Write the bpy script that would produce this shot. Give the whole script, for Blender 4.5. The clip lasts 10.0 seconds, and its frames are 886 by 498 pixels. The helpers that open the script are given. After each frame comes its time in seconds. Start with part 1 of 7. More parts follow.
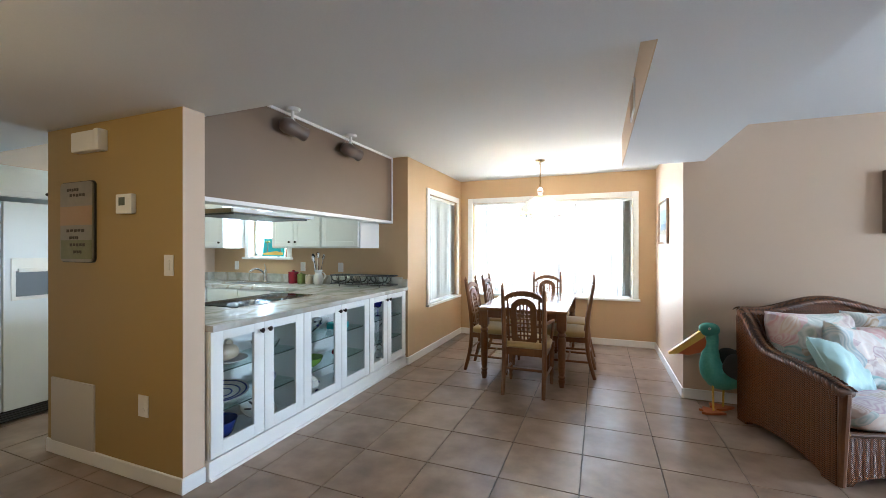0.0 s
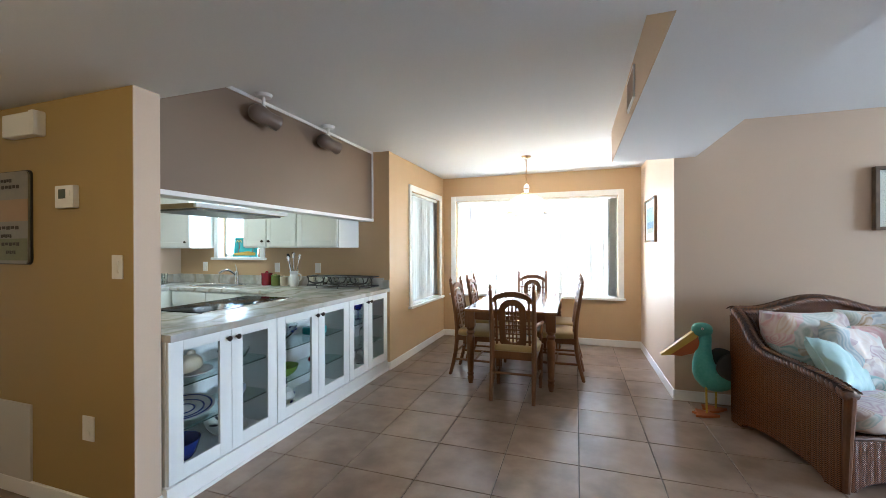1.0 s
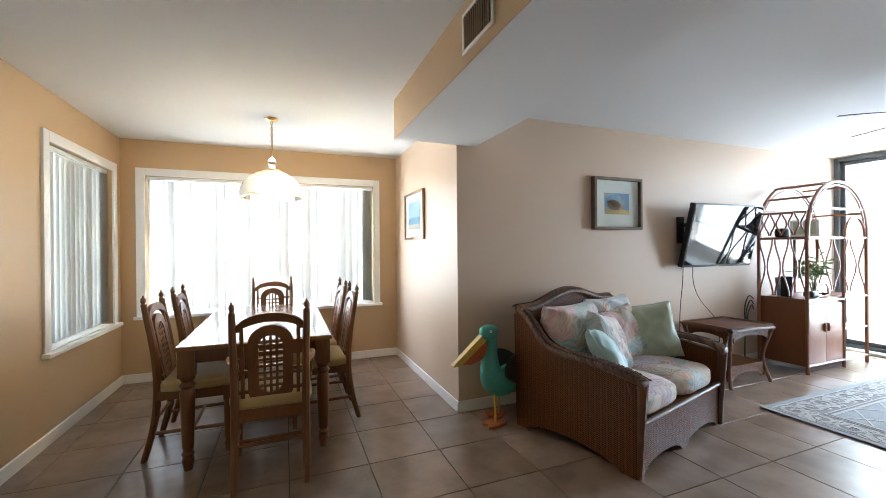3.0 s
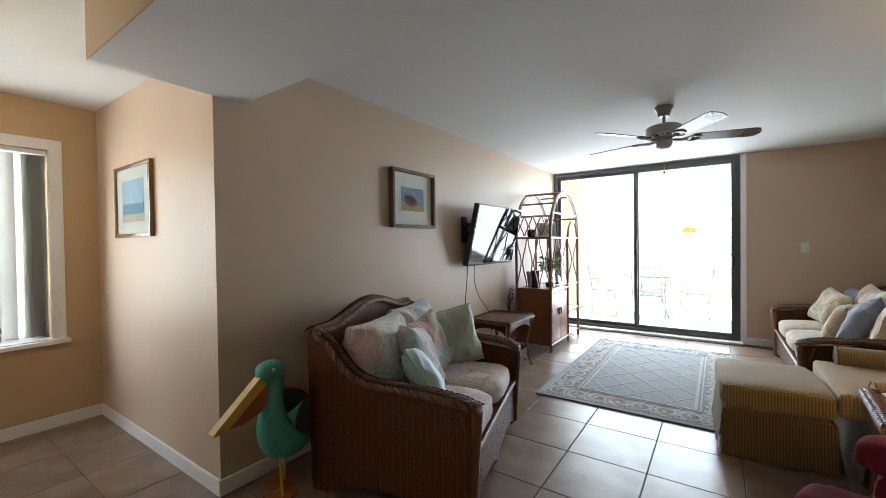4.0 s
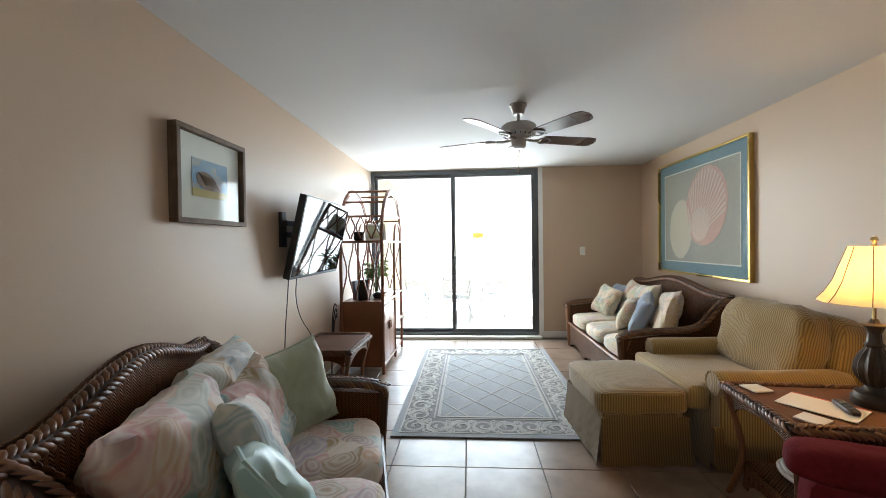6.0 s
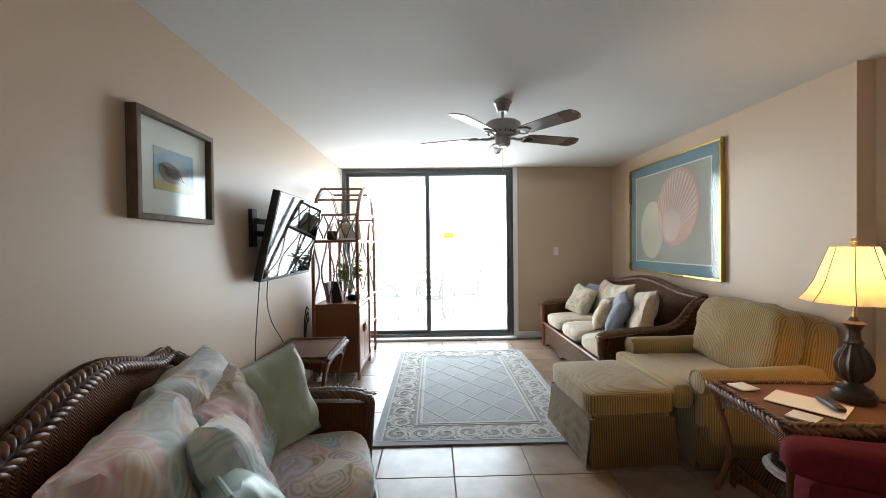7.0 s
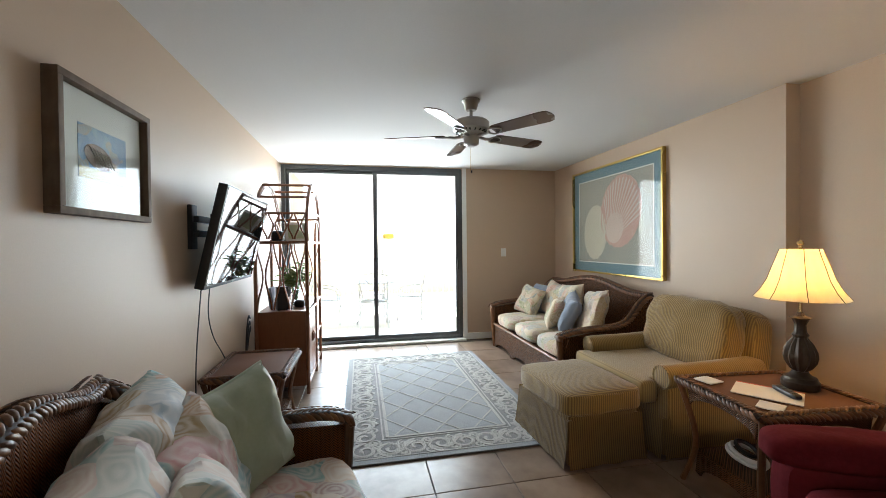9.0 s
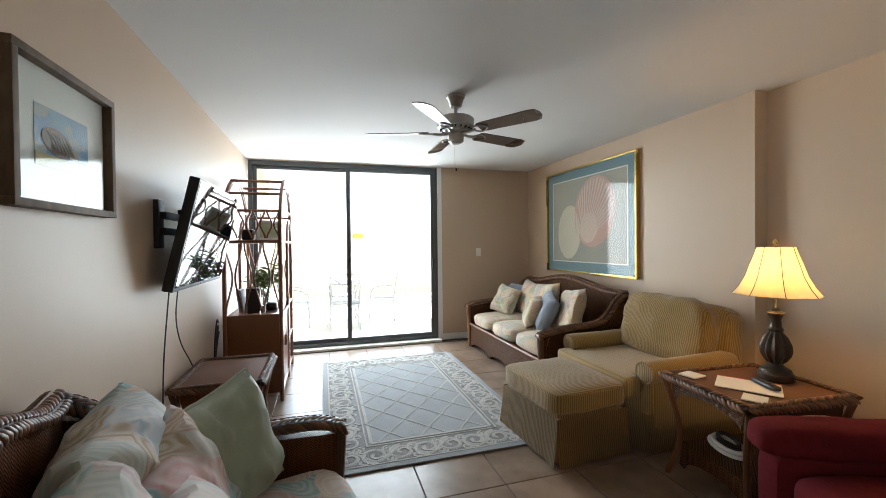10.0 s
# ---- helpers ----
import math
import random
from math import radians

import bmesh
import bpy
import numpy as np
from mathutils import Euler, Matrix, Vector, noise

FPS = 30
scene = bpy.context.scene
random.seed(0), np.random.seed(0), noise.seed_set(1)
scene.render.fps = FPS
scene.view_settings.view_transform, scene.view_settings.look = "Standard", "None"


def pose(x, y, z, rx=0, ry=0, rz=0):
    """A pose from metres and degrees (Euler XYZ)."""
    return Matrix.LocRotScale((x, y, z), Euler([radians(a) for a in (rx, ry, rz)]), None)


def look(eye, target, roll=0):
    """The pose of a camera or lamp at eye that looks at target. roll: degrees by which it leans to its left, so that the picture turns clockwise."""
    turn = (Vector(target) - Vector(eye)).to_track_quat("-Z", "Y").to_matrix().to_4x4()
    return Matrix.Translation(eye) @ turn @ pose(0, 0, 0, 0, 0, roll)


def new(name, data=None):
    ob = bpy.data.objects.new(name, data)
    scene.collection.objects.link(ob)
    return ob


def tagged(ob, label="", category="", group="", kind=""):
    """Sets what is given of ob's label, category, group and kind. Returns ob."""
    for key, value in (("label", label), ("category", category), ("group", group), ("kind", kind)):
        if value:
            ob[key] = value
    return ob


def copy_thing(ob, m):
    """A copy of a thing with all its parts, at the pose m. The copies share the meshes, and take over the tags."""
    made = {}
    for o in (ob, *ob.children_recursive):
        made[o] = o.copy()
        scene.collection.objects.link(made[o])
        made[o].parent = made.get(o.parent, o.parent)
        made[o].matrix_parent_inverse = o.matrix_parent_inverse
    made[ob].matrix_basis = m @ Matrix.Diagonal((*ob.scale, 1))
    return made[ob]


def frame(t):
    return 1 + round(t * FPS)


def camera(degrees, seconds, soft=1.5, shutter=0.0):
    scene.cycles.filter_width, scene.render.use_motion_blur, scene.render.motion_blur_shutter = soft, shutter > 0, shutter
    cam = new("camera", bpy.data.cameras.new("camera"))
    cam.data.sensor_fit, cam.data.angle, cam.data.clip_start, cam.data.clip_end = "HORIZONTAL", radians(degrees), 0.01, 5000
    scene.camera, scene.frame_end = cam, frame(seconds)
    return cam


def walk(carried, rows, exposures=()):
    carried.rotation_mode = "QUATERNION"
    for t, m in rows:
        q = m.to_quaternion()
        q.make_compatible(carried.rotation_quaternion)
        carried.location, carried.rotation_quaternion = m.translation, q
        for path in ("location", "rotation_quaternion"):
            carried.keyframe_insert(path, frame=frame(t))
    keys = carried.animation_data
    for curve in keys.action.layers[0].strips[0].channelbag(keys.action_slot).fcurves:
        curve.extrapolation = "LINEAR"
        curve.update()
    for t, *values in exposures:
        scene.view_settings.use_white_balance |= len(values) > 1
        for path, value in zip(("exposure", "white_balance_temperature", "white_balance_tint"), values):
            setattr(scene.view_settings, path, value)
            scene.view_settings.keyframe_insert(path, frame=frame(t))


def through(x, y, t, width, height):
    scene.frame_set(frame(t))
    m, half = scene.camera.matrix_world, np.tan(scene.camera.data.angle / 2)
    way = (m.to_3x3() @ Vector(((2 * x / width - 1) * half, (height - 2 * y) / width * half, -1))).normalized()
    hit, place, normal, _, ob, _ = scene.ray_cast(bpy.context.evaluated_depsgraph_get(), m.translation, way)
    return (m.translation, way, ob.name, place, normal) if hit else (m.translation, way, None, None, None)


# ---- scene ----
import functools

cam = camera(96.3, 10.0, soft=0.5)
PATH = [
    (0.0, 0.246, 0.104, 1.356, 21.52, -0.06, -0.00),
    (0.5, 0.184, 0.186, 1.345, 20.18, -0.11, -0.30),
    (1.0, 0.129, 0.275, 1.348, 18.54, -0.09, -0.20),
    (1.5, 0.040, 0.386, 1.348, 16.29, -0.17, -0.20),
    (2.0, -0.147, 0.641, 1.324, 8.51, -0.14, -0.20),
    (2.5, -0.258, 1.024, 1.304, -2.32, 0.06, -0.40),
    (2.7, -0.302, 1.161, 1.316, -8.77, -0.14, -0.50),
    (3.0, -0.321, 1.357, 1.315, -21.60, -0.11, -0.50),
    (3.2, -0.287, 1.485, 1.317, -29.27, -0.20, -0.80),
    (4.3, 0.027, 2.266, 1.355, -63.35, -0.92, -0.70),
    (4.5, 0.128, 2.376, 1.361, -68.22, -0.92, -0.80),
    (5.0, 0.325, 2.627, 1.360, -78.35, -0.89, -0.75),
    (5.5, 0.425, 2.752, 1.352, -83.11, -0.75, -0.80),
    (7.0, 0.601, 2.972, 1.351, -91.35, -0.72, -0.67),
    (7.5, 0.642, 3.038, 1.356, -93.18, -0.75, -0.70),
    (8.0, 0.682, 3.107, 1.359, -95.27, -0.76, -0.67),
    (8.5, 0.727, 3.180, 1.362, -98.37, -0.75, -0.65),
    (9.0, 0.770, 3.248, 1.361, -101.68, -0.72, -0.60),
    (9.5, 0.816, 3.316, 1.359, -104.56, -0.69, -0.59),
    (10.0, 0.867, 3.373, 1.351, -106.75, -0.69, -0.60),
]
walk(cam, [(t, pose(x, y, z, 90 + pitch, 0, yaw) @ pose(0, 0, 0, 0, 0, roll)) for t, x, y, z, yaw, pitch, roll in PATH],
     exposures=[(0.0, 3.7, 5350, 10), (2.0, 3.5, 5350, 10), (2.6, 3.45, 5450, 10), (3.2, 3.0, 5850, 10), (4.3, 2.45, 6100, 10), (5.5, 2.65, 6200, 10), (7.5, 2.65, 6250, 10), (10.0, 2.5, 6300, 10)])

# ---- light ----
world = bpy.data.worlds.new("world")
scene.world = world
world.use_nodes = True
wn = world.node_tree
sky = wn.nodes.new("ShaderNodeTexSky")
sky.sky_type = "NISHITA"
sky.sun_disc = False
sky.sun_elevation, sky.sun_rotation = radians(52), radians(60)
wn.links.new(sky.outputs[0], wn.nodes["Background"].inputs[0])
wn.nodes["Background"].inputs[1].default_value = 0.15


def lamp(name, kind, m, energy, color=(1, 1, 1), size=0.1, size_y=None):
    data = bpy.data.lights.new(name, kind)
    data.energy, data.color = energy, color
    if kind == "AREA":
        data.shape, data.size, data.size_y = "RECTANGLE", size, size_y or size
    elif kind == "SUN":
        data.angle = radians(size)
    else:
        data.shadow_soft_size = size
    ob = new(name, data)
    ob.matrix_world = m
    return ob


lamp("sun", "SUN", look((0, 0, 0), (-0.42, -0.10, -0.90)), 5.0, (1, 0.95, 0.88), 0.5)
lamp("slider_daylight", "AREA", pose(6.85, 3.05, 1.35, 0, 70, -6), 33, (0.83, 0.92, 1.0), 2.3, 2.6)
lamp("dining_sky", "AREA", pose(-0.48, 6.45, 1.42, -84, 0, 0), 27.0, (0.95, 0.98, 1.0), 3.2, 1.8)
lamp("side_daylight", "AREA", pose(-2.1, 5.4, 1.38, 0, -90, 0), 1.2, (0.95, 0.95, 1.0), 1.4, 1.1)
lamp("kitchen_daylight", "AREA", pose(-3.95, 4.5, 1.62, -90, 0, 0), 3.5, (0.82, 0.93, 1.0), 0.7, 0.7)
lamp("table_lamp_bulb", "POINT", pose(2.44, 0.975, 1.19), 1.95, (1, 0.51, 0.12), 0.03)
lamp("pendant_bulbs", "POINT", pose(-0.425, 5.03, 1.80), 0.30, (1, 0.68, 0.34), 0.06)
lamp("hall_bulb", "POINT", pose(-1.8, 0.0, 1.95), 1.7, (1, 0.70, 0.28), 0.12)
# unseen kitchen ceiling lamp, added to brighten the wall cabinets
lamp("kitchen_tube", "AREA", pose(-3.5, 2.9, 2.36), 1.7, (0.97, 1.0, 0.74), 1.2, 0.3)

# ---- materials ----


def ramp_mix(nt, fac, a, b):
    mix = nt.nodes.new("ShaderNodeMix")
    mix.data_type = "RGBA"
    nt.links.new(fac, mix.inputs[0])
    for i, c in ((6, a), (7, b)):
        if isinstance(c, tuple):
            mix.inputs[i].default_value = (*c, 1)
        else:
            nt.links.new(c, mix.inputs[i])
    return mix.outputs[2]


def noise_node(nt, scale, detail=4, coords="Object", stretch=(1, 1, 1), lo=0.35, hi=0.65, offset=None):
    tc = nt.nodes.new("ShaderNodeTexCoord")
    mp = nt.nodes.new("ShaderNodeMapping")
    mp.inputs["Scale"].default_value = stretch
    nt.links.new(tc.outputs[coords], mp.inputs[0])
    if offset is not None:
        nt.links.new(offset, mp.inputs["Location"])
    n = nt.nodes.new("ShaderNodeTexNoise")
    n.inputs["Scale"].default_value, n.inputs["Detail"].default_value = scale, detail
    nt.links.new(mp.outputs[0], n.inputs[0])
    r = nt.nodes.new("ShaderNodeMapRange")
    r.inputs[1].default_value, r.inputs[2].default_value = lo, hi
    nt.links.new(n.outputs[0], r.inputs[0])
    return r.outputs[0]


def surface(name, c1, c2=None, c3=None, rough=0.5, metal=0.0, big=1.5, fine=40, bump=0.1, stretch=(1, 1, 1), coat=0.0, spread=0.0, sheen=0.0, height=0.002, transmission=0.0, grain=(0.1, 0.9), blotch=(0.15, 0.85)):
    """A node material: colour drifting between c1 and c2 at a large scale, with fine grain towards c3, and a fine relief."""
    m = bpy.data.materials.new(name)
    m.use_nodes = True
    nt = m.node_tree
    b = nt.nodes["Principled BSDF"]
    c2 = c2 or tuple(x * 0.85 for x in c1)
    c3 = c3 or tuple(x * 0.9 for x in c1)
    shift = None
    if spread:
        info = nt.nodes.new("ShaderNodeObjectInfo")
        mul = nt.nodes.new("ShaderNodeMath")
        mul.operation = "MULTIPLY"
        mul.inputs[1].default_value = 37.0
        nt.links.new(info.outputs["Random"], mul.inputs[0])
        shift = mul.outputs[0]
    big_n = noise_node(nt, big, 3, stretch=stretch, lo=blotch[0], hi=blotch[1], offset=shift)
    fine_n = noise_node(nt, fine, 5, stretch=stretch, lo=grain[0], hi=grain[1], offset=shift)
    col = ramp_mix(nt, big_n, c1, c2)
    half = nt.nodes.new("ShaderNodeMath")
    half.operation = "MULTIPLY"
    half.inputs[1].default_value = 0.7
    nt.links.new(fine_n, half.inputs[0])
    col = ramp_mix(nt, half.outputs[0], col, c3)
    if spread:
        hsv = nt.nodes.new("ShaderNodeHueSaturation")
        rng = nt.nodes.new("ShaderNodeMapRange")
        rng.inputs[3].default_value, rng.inputs[4].default_value = 1 - spread, 1 + spread
        nt.links.new(info.outputs["Random"], rng.inputs[0])
        nt.links.new(rng.outputs[0], hsv.inputs["Value"])
        nt.links.new(col, hsv.inputs["Color"])
        col = hsv.outputs[0]
    nt.links.new(col, b.inputs["Base Color"])
    rr = nt.nodes.new("ShaderNodeMapRange")
    rr.inputs[3].default_value, rr.inputs[4].default_value = max(0.02, rough * 0.85), min(1, rough * 1.15)
    nt.links.new(big_n, rr.inputs[0])
    nt.links.new(rr.outputs[0], b.inputs["Roughness"])
    b.inputs["Metallic"].default_value = metal
    b.inputs["Coat Weight"].default_value = coat
    b.inputs["Coat Roughness"].default_value = 0.15
    b.inputs["Sheen Weight"].default_value = sheen
    b.inputs["Transmission Weight"].default_value = transmission
    if bump:
        bp = nt.nodes.new("ShaderNodeBump")
        bp.inputs["Strength"].default_value, bp.inputs["Distance"].default_value = bump, height
        nt.links.new(fine_n, bp.inputs["Height"])
        nt.links.new(bp.outputs[0], b.inputs["Normal"])
    return m


def bsdf(m):
    return m.node_tree.nodes["Principled BSDF"]


def glass(name, color=(0.95, 0.98, 0.97), rough=0.02, ior=1.45):
    m = bpy.data.materials.new(name)
    m.use_nodes = True
    b = bsdf(m)
    b.inputs["Base Color"].default_value = (*color, 1)
    b.inputs["Roughness"].default_value, b.inputs["IOR"].default_value = rough, ior
    b.inputs["Transmission Weight"].default_value = 1.0
    return m


def pane_glass(name, tint=(0.96, 0.98, 0.97)):
    """Thin clear pane: mostly straight through, with a Fresnel gloss."""
    m = bpy.data.materials.new(name)
    m.use_nodes = True
    nt = m.node_tree
    out = nt.nodes["Material Output"]
    tr = nt.nodes.new("ShaderNodeBsdfTransparent")
    tr.inputs[0].default_value = (*tint, 1)
    gl = nt.nodes.new("ShaderNodeBsdfGlossy")
    gl.inputs["Roughness"].default_value = 0.07
    fr = nt.nodes.new("ShaderNodeLayerWeight")
    pw = nt.nodes.new("ShaderNodeMath")
    pw.operation = "POWER"
    pw.inputs[1].default_value = 4.0
    nt.links.new(fr.outputs["Facing"], pw.inputs[0])
    ml = nt.nodes.new("ShaderNodeMath")
    ml.operation = "MULTIPLY_ADD"
    ml.inputs[1].default_value, ml.inputs[2].default_value = 0.45, 0.025
    nt.links.new(pw.outputs[0], ml.inputs[0])
    mix = nt.nodes.new("ShaderNodeMixShader")
    nt.links.new(ml.outputs[0], mix.inputs[0])
    nt.links.new(tr.outputs[0], mix.inputs[1])
    nt.links.new(gl.outputs[0], mix.inputs[2])
    nt.links.new(mix.outputs[0], out.inputs[0])
    return m


def glow(name, color, strength):
    m = bpy.data.materials.new(name)
    m.use_nodes = True
    b = bsdf(m)
    b.inputs["Base Color"].default_value = (*color, 1)
    b.inputs["Emission Color"].default_value = (*color, 1)
    b.inputs["Emission Strength"].default_value = strength
    return m


def translucent(name, color, through=0.5, rough=0.7):
    m = bpy.data.materials.new(name)
    m.use_nodes = True
    nt = m.node_tree
    out = nt.nodes["Material Output"]
    d = nt.nodes.new("ShaderNodeBsdfDiffuse")
    t = nt.nodes.new("ShaderNodeBsdfTranslucent")
    n = noise_node(nt, 30, 3, stretch=(1, 1, 0.1))
    col = ramp_mix(nt, n, color, tuple(c * 0.94 for c in color))
    nt.links.new(col, d.inputs[0])
    nt.links.new(col, t.inputs[0])
    mix = nt.nodes.new("ShaderNodeMixShader")
    mix.inputs[0].default_value = through
    nt.links.new(d.outputs[0], mix.inputs[1])
    nt.links.new(t.outputs[0], mix.inputs[2])
    nt.links.new(mix.outputs[0], out.inputs[0])
    return m


WALL = surface("wall_paint", (0.585, 0.445, 0.322), (0.565, 0.428, 0.31), (0.525, 0.40, 0.288), rough=0.45, big=0.7, fine=160, bump=0.12)
CEIL = surface("ceiling_paint", (0.735, 0.73, 0.715), (0.705, 0.70, 0.685), (0.665, 0.66, 0.645), rough=0.95, big=0.6, fine=120, bump=0.15)
bsdf(CEIL).inputs["Specular IOR Level"].default_value = 0.12
TRIM = surface("white_trim", (0.84, 0.84, 0.82), (0.80, 0.80, 0.78), (0.76, 0.76, 0.74), rough=0.35, big=3, fine=90, bump=0.04)
PEACH = surface("peach_paint", (0.55, 0.385, 0.215), (0.53, 0.37, 0.206), (0.50, 0.345, 0.19), rough=0.45, big=0.7, fine=160, bump=0.12)
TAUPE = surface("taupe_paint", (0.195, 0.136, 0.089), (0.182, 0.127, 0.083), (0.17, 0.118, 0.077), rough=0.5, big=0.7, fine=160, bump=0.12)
GOLDEN = surface("golden_wall", (0.375, 0.262, 0.090), (0.36, 0.252, 0.087), (0.34, 0.238, 0.082), rough=0.45, big=0.7, fine=160, bump=0.12)


def cloudy_tile(name, pale, dark, rough):
    """Glazed tile clouded at two scales, each tile from another part of the pattern."""
    m = bpy.data.materials.new(name)
    m.use_nodes = True
    nt = m.node_tree
    b = nt.nodes["Principled BSDF"]
    info = nt.nodes.new("ShaderNodeObjectInfo")
    mul = nt.nodes.new("ShaderNodeMath")
    mul.operation = "MULTIPLY"
    mul.inputs[1].default_value = 37.0
    nt.links.new(info.outputs["Random"], mul.inputs[0])
    broad = noise_node(nt, 5.0, 6, lo=0.34, hi=0.66, offset=mul.outputs[0])
    fine = noise_node(nt, 38.0, 6, lo=0.2, hi=0.8, offset=mul.outputs[0])
    mid = tuple((p + d) / 2 for p, d in zip(pale, dark))
    soft = nt.nodes.new("ShaderNodeMath")
    soft.operation = "MULTIPLY"
    soft.inputs[1].default_value = 0.35
    nt.links.new(fine, soft.inputs[0])
    nt.links.new(ramp_mix(nt, soft.outputs[0], ramp_mix(nt, broad, dark, pale), mid), b.inputs["Base Color"])
    b.inputs["Roughness"].default_value = rough
    return m


TILE = cloudy_tile("floor_tile", (0.285, 0.205, 0.148), (0.150, 0.098, 0.064), 0.30)
GROUT = surface("grout", (0.11, 0.088, 0.070), rough=0.9, fine=200, bump=0.3)


def link_mul(nt, a, b, op="MULTIPLY"):
    n = nt.nodes.new("ShaderNodeMath")
    n.operation = op
    for i, v in ((0, a), (1, b)):
        if isinstance(v, (int, float)):
            n.inputs[i].default_value = v
        else:
            nt.links.new(v, n.inputs[i])
    return n.outputs[0]


def weave(name, dark, light, column=0.022, strand=0.011, rough=0.45):
    """Herringbone wicker: slanted strands in upright columns, dark in the gaps."""
    m = surface(name, dark, light, rough=rough, big=5, fine=120, bump=0.0)
    nt = m.node_tree
    b = bsdf(m)
    b.inputs["Specular IOR Level"].default_value = 0.18
    tc = nt.nodes.new("ShaderNodeTexCoord")
    sep = nt.nodes.new("ShaderNodeSeparateXYZ")
    nt.links.new(tc.outputs["Object"], sep.inputs[0])
    u = link_mul(nt, sep.outputs[0], sep.outputs[1], "ADD")
    uu = link_mul(nt, u, 1.0 / column)
    zig = link_mul(nt, uu, 1.0, "PINGPONG")
    phase = link_mul(nt, link_mul(nt, sep.outputs[2], 6.28318 / strand), link_mul(nt, zig, 6.28318 * column / strand), "ADD")
    sine = nt.nodes.new("ShaderNodeMath")
    sine.operation = "SINE"
    nt.links.new(phase, sine.inputs[0])
    h = nt.nodes.new("ShaderNodeMapRange")
    h.inputs[1].default_value, h.inputs[2].default_value = -1, 1
    nt.links.new(sine.outputs[0], h.inputs[0])
    belly = link_mul(nt, link_mul(nt, zig, 0.5, "PINGPONG"), 1.2)
    hh = link_mul(nt, h.outputs[0], link_mul(nt, belly, 0.45, "ADD"))
    bp = nt.nodes.new("ShaderNodeBump")
    bp.inputs["Strength"].default_value, bp.inputs["Distance"].default_value = 0.7, 0.004
    nt.links.new(hh, bp.inputs["Height"])
    nt.links.new(bp.outputs[0], b.inputs["Normal"])
    old = b.inputs["Base Color"].links[0].from_socket
    gap = nt.nodes.new("ShaderNodeMapRange")
    gap.inputs[1].default_value, gap.inputs[2].default_value = 0.10, 0.55
    nt.links.new(hh, gap.inputs[0])
    nt.links.new(ramp_mix(nt, gap.outputs[0], tuple(c * 0.09 for c in dark), old), b.inputs["Base Color"])
    return m


def stripes(name, a, b_, period=0.011, axis=0, rough=0.85):
    """Corded upholstery in fine stripes."""
    m = surface(name, a, tuple(x * 0.9 for x in a), rough=rough, big=3, fine=200, bump=0.0, sheen=0.3)
    nt = m.node_tree
    b = bsdf(m)
    tc = nt.nodes.new("ShaderNodeTexCoord")
    sep = nt.nodes.new("ShaderNodeSeparateXYZ")
    nt.links.new(tc.outputs["Object"], sep.inputs[0])
    if axis < 2:
        u = sep.outputs[axis]
    else:
        nrm = nt.nodes.new("ShaderNodeSeparateXYZ")
        nt.links.new(tc.outputs["Normal"], nrm.inputs[0])
        side = link_mul(nt, link_mul(nt, nrm.outputs[0], 0.0, "ABSOLUTE"), 0.72, "GREATER_THAN")
        pick = nt.nodes.new("ShaderNodeMix")
        nt.links.new(side, pick.inputs[0])
        nt.links.new(sep.outputs[0], pick.inputs[2])
        nt.links.new(sep.outputs[1], pick.inputs[3])
        u = pick.outputs[0]
    sine = nt.nodes.new("ShaderNodeMath")
    sine.operation = "SINE"
    nt.links.new(link_mul(nt, u, 6.28318 / period), sine.inputs[0])
    h = nt.nodes.new("ShaderNodeMapRange")
    h.inputs[1].default_value, h.inputs[2].default_value = -0.4, 0.4
    nt.links.new(sine.outputs[0], h.inputs[0])
    old = b.inputs["Base Color"].links[0].from_socket
    nt.links.new(ramp_mix(nt, h.outputs[0], b_, old), b.inputs["Base Color"])
    bp = nt.nodes.new("ShaderNodeBump")
    bp.inputs["Strength"].default_value, bp.inputs["Distance"].default_value = 0.5, 0.0015
    nt.links.new(h.outputs[0], bp.inputs["Height"])
    nt.links.new(bp.outputs[0], b.inputs["Normal"])
    return m


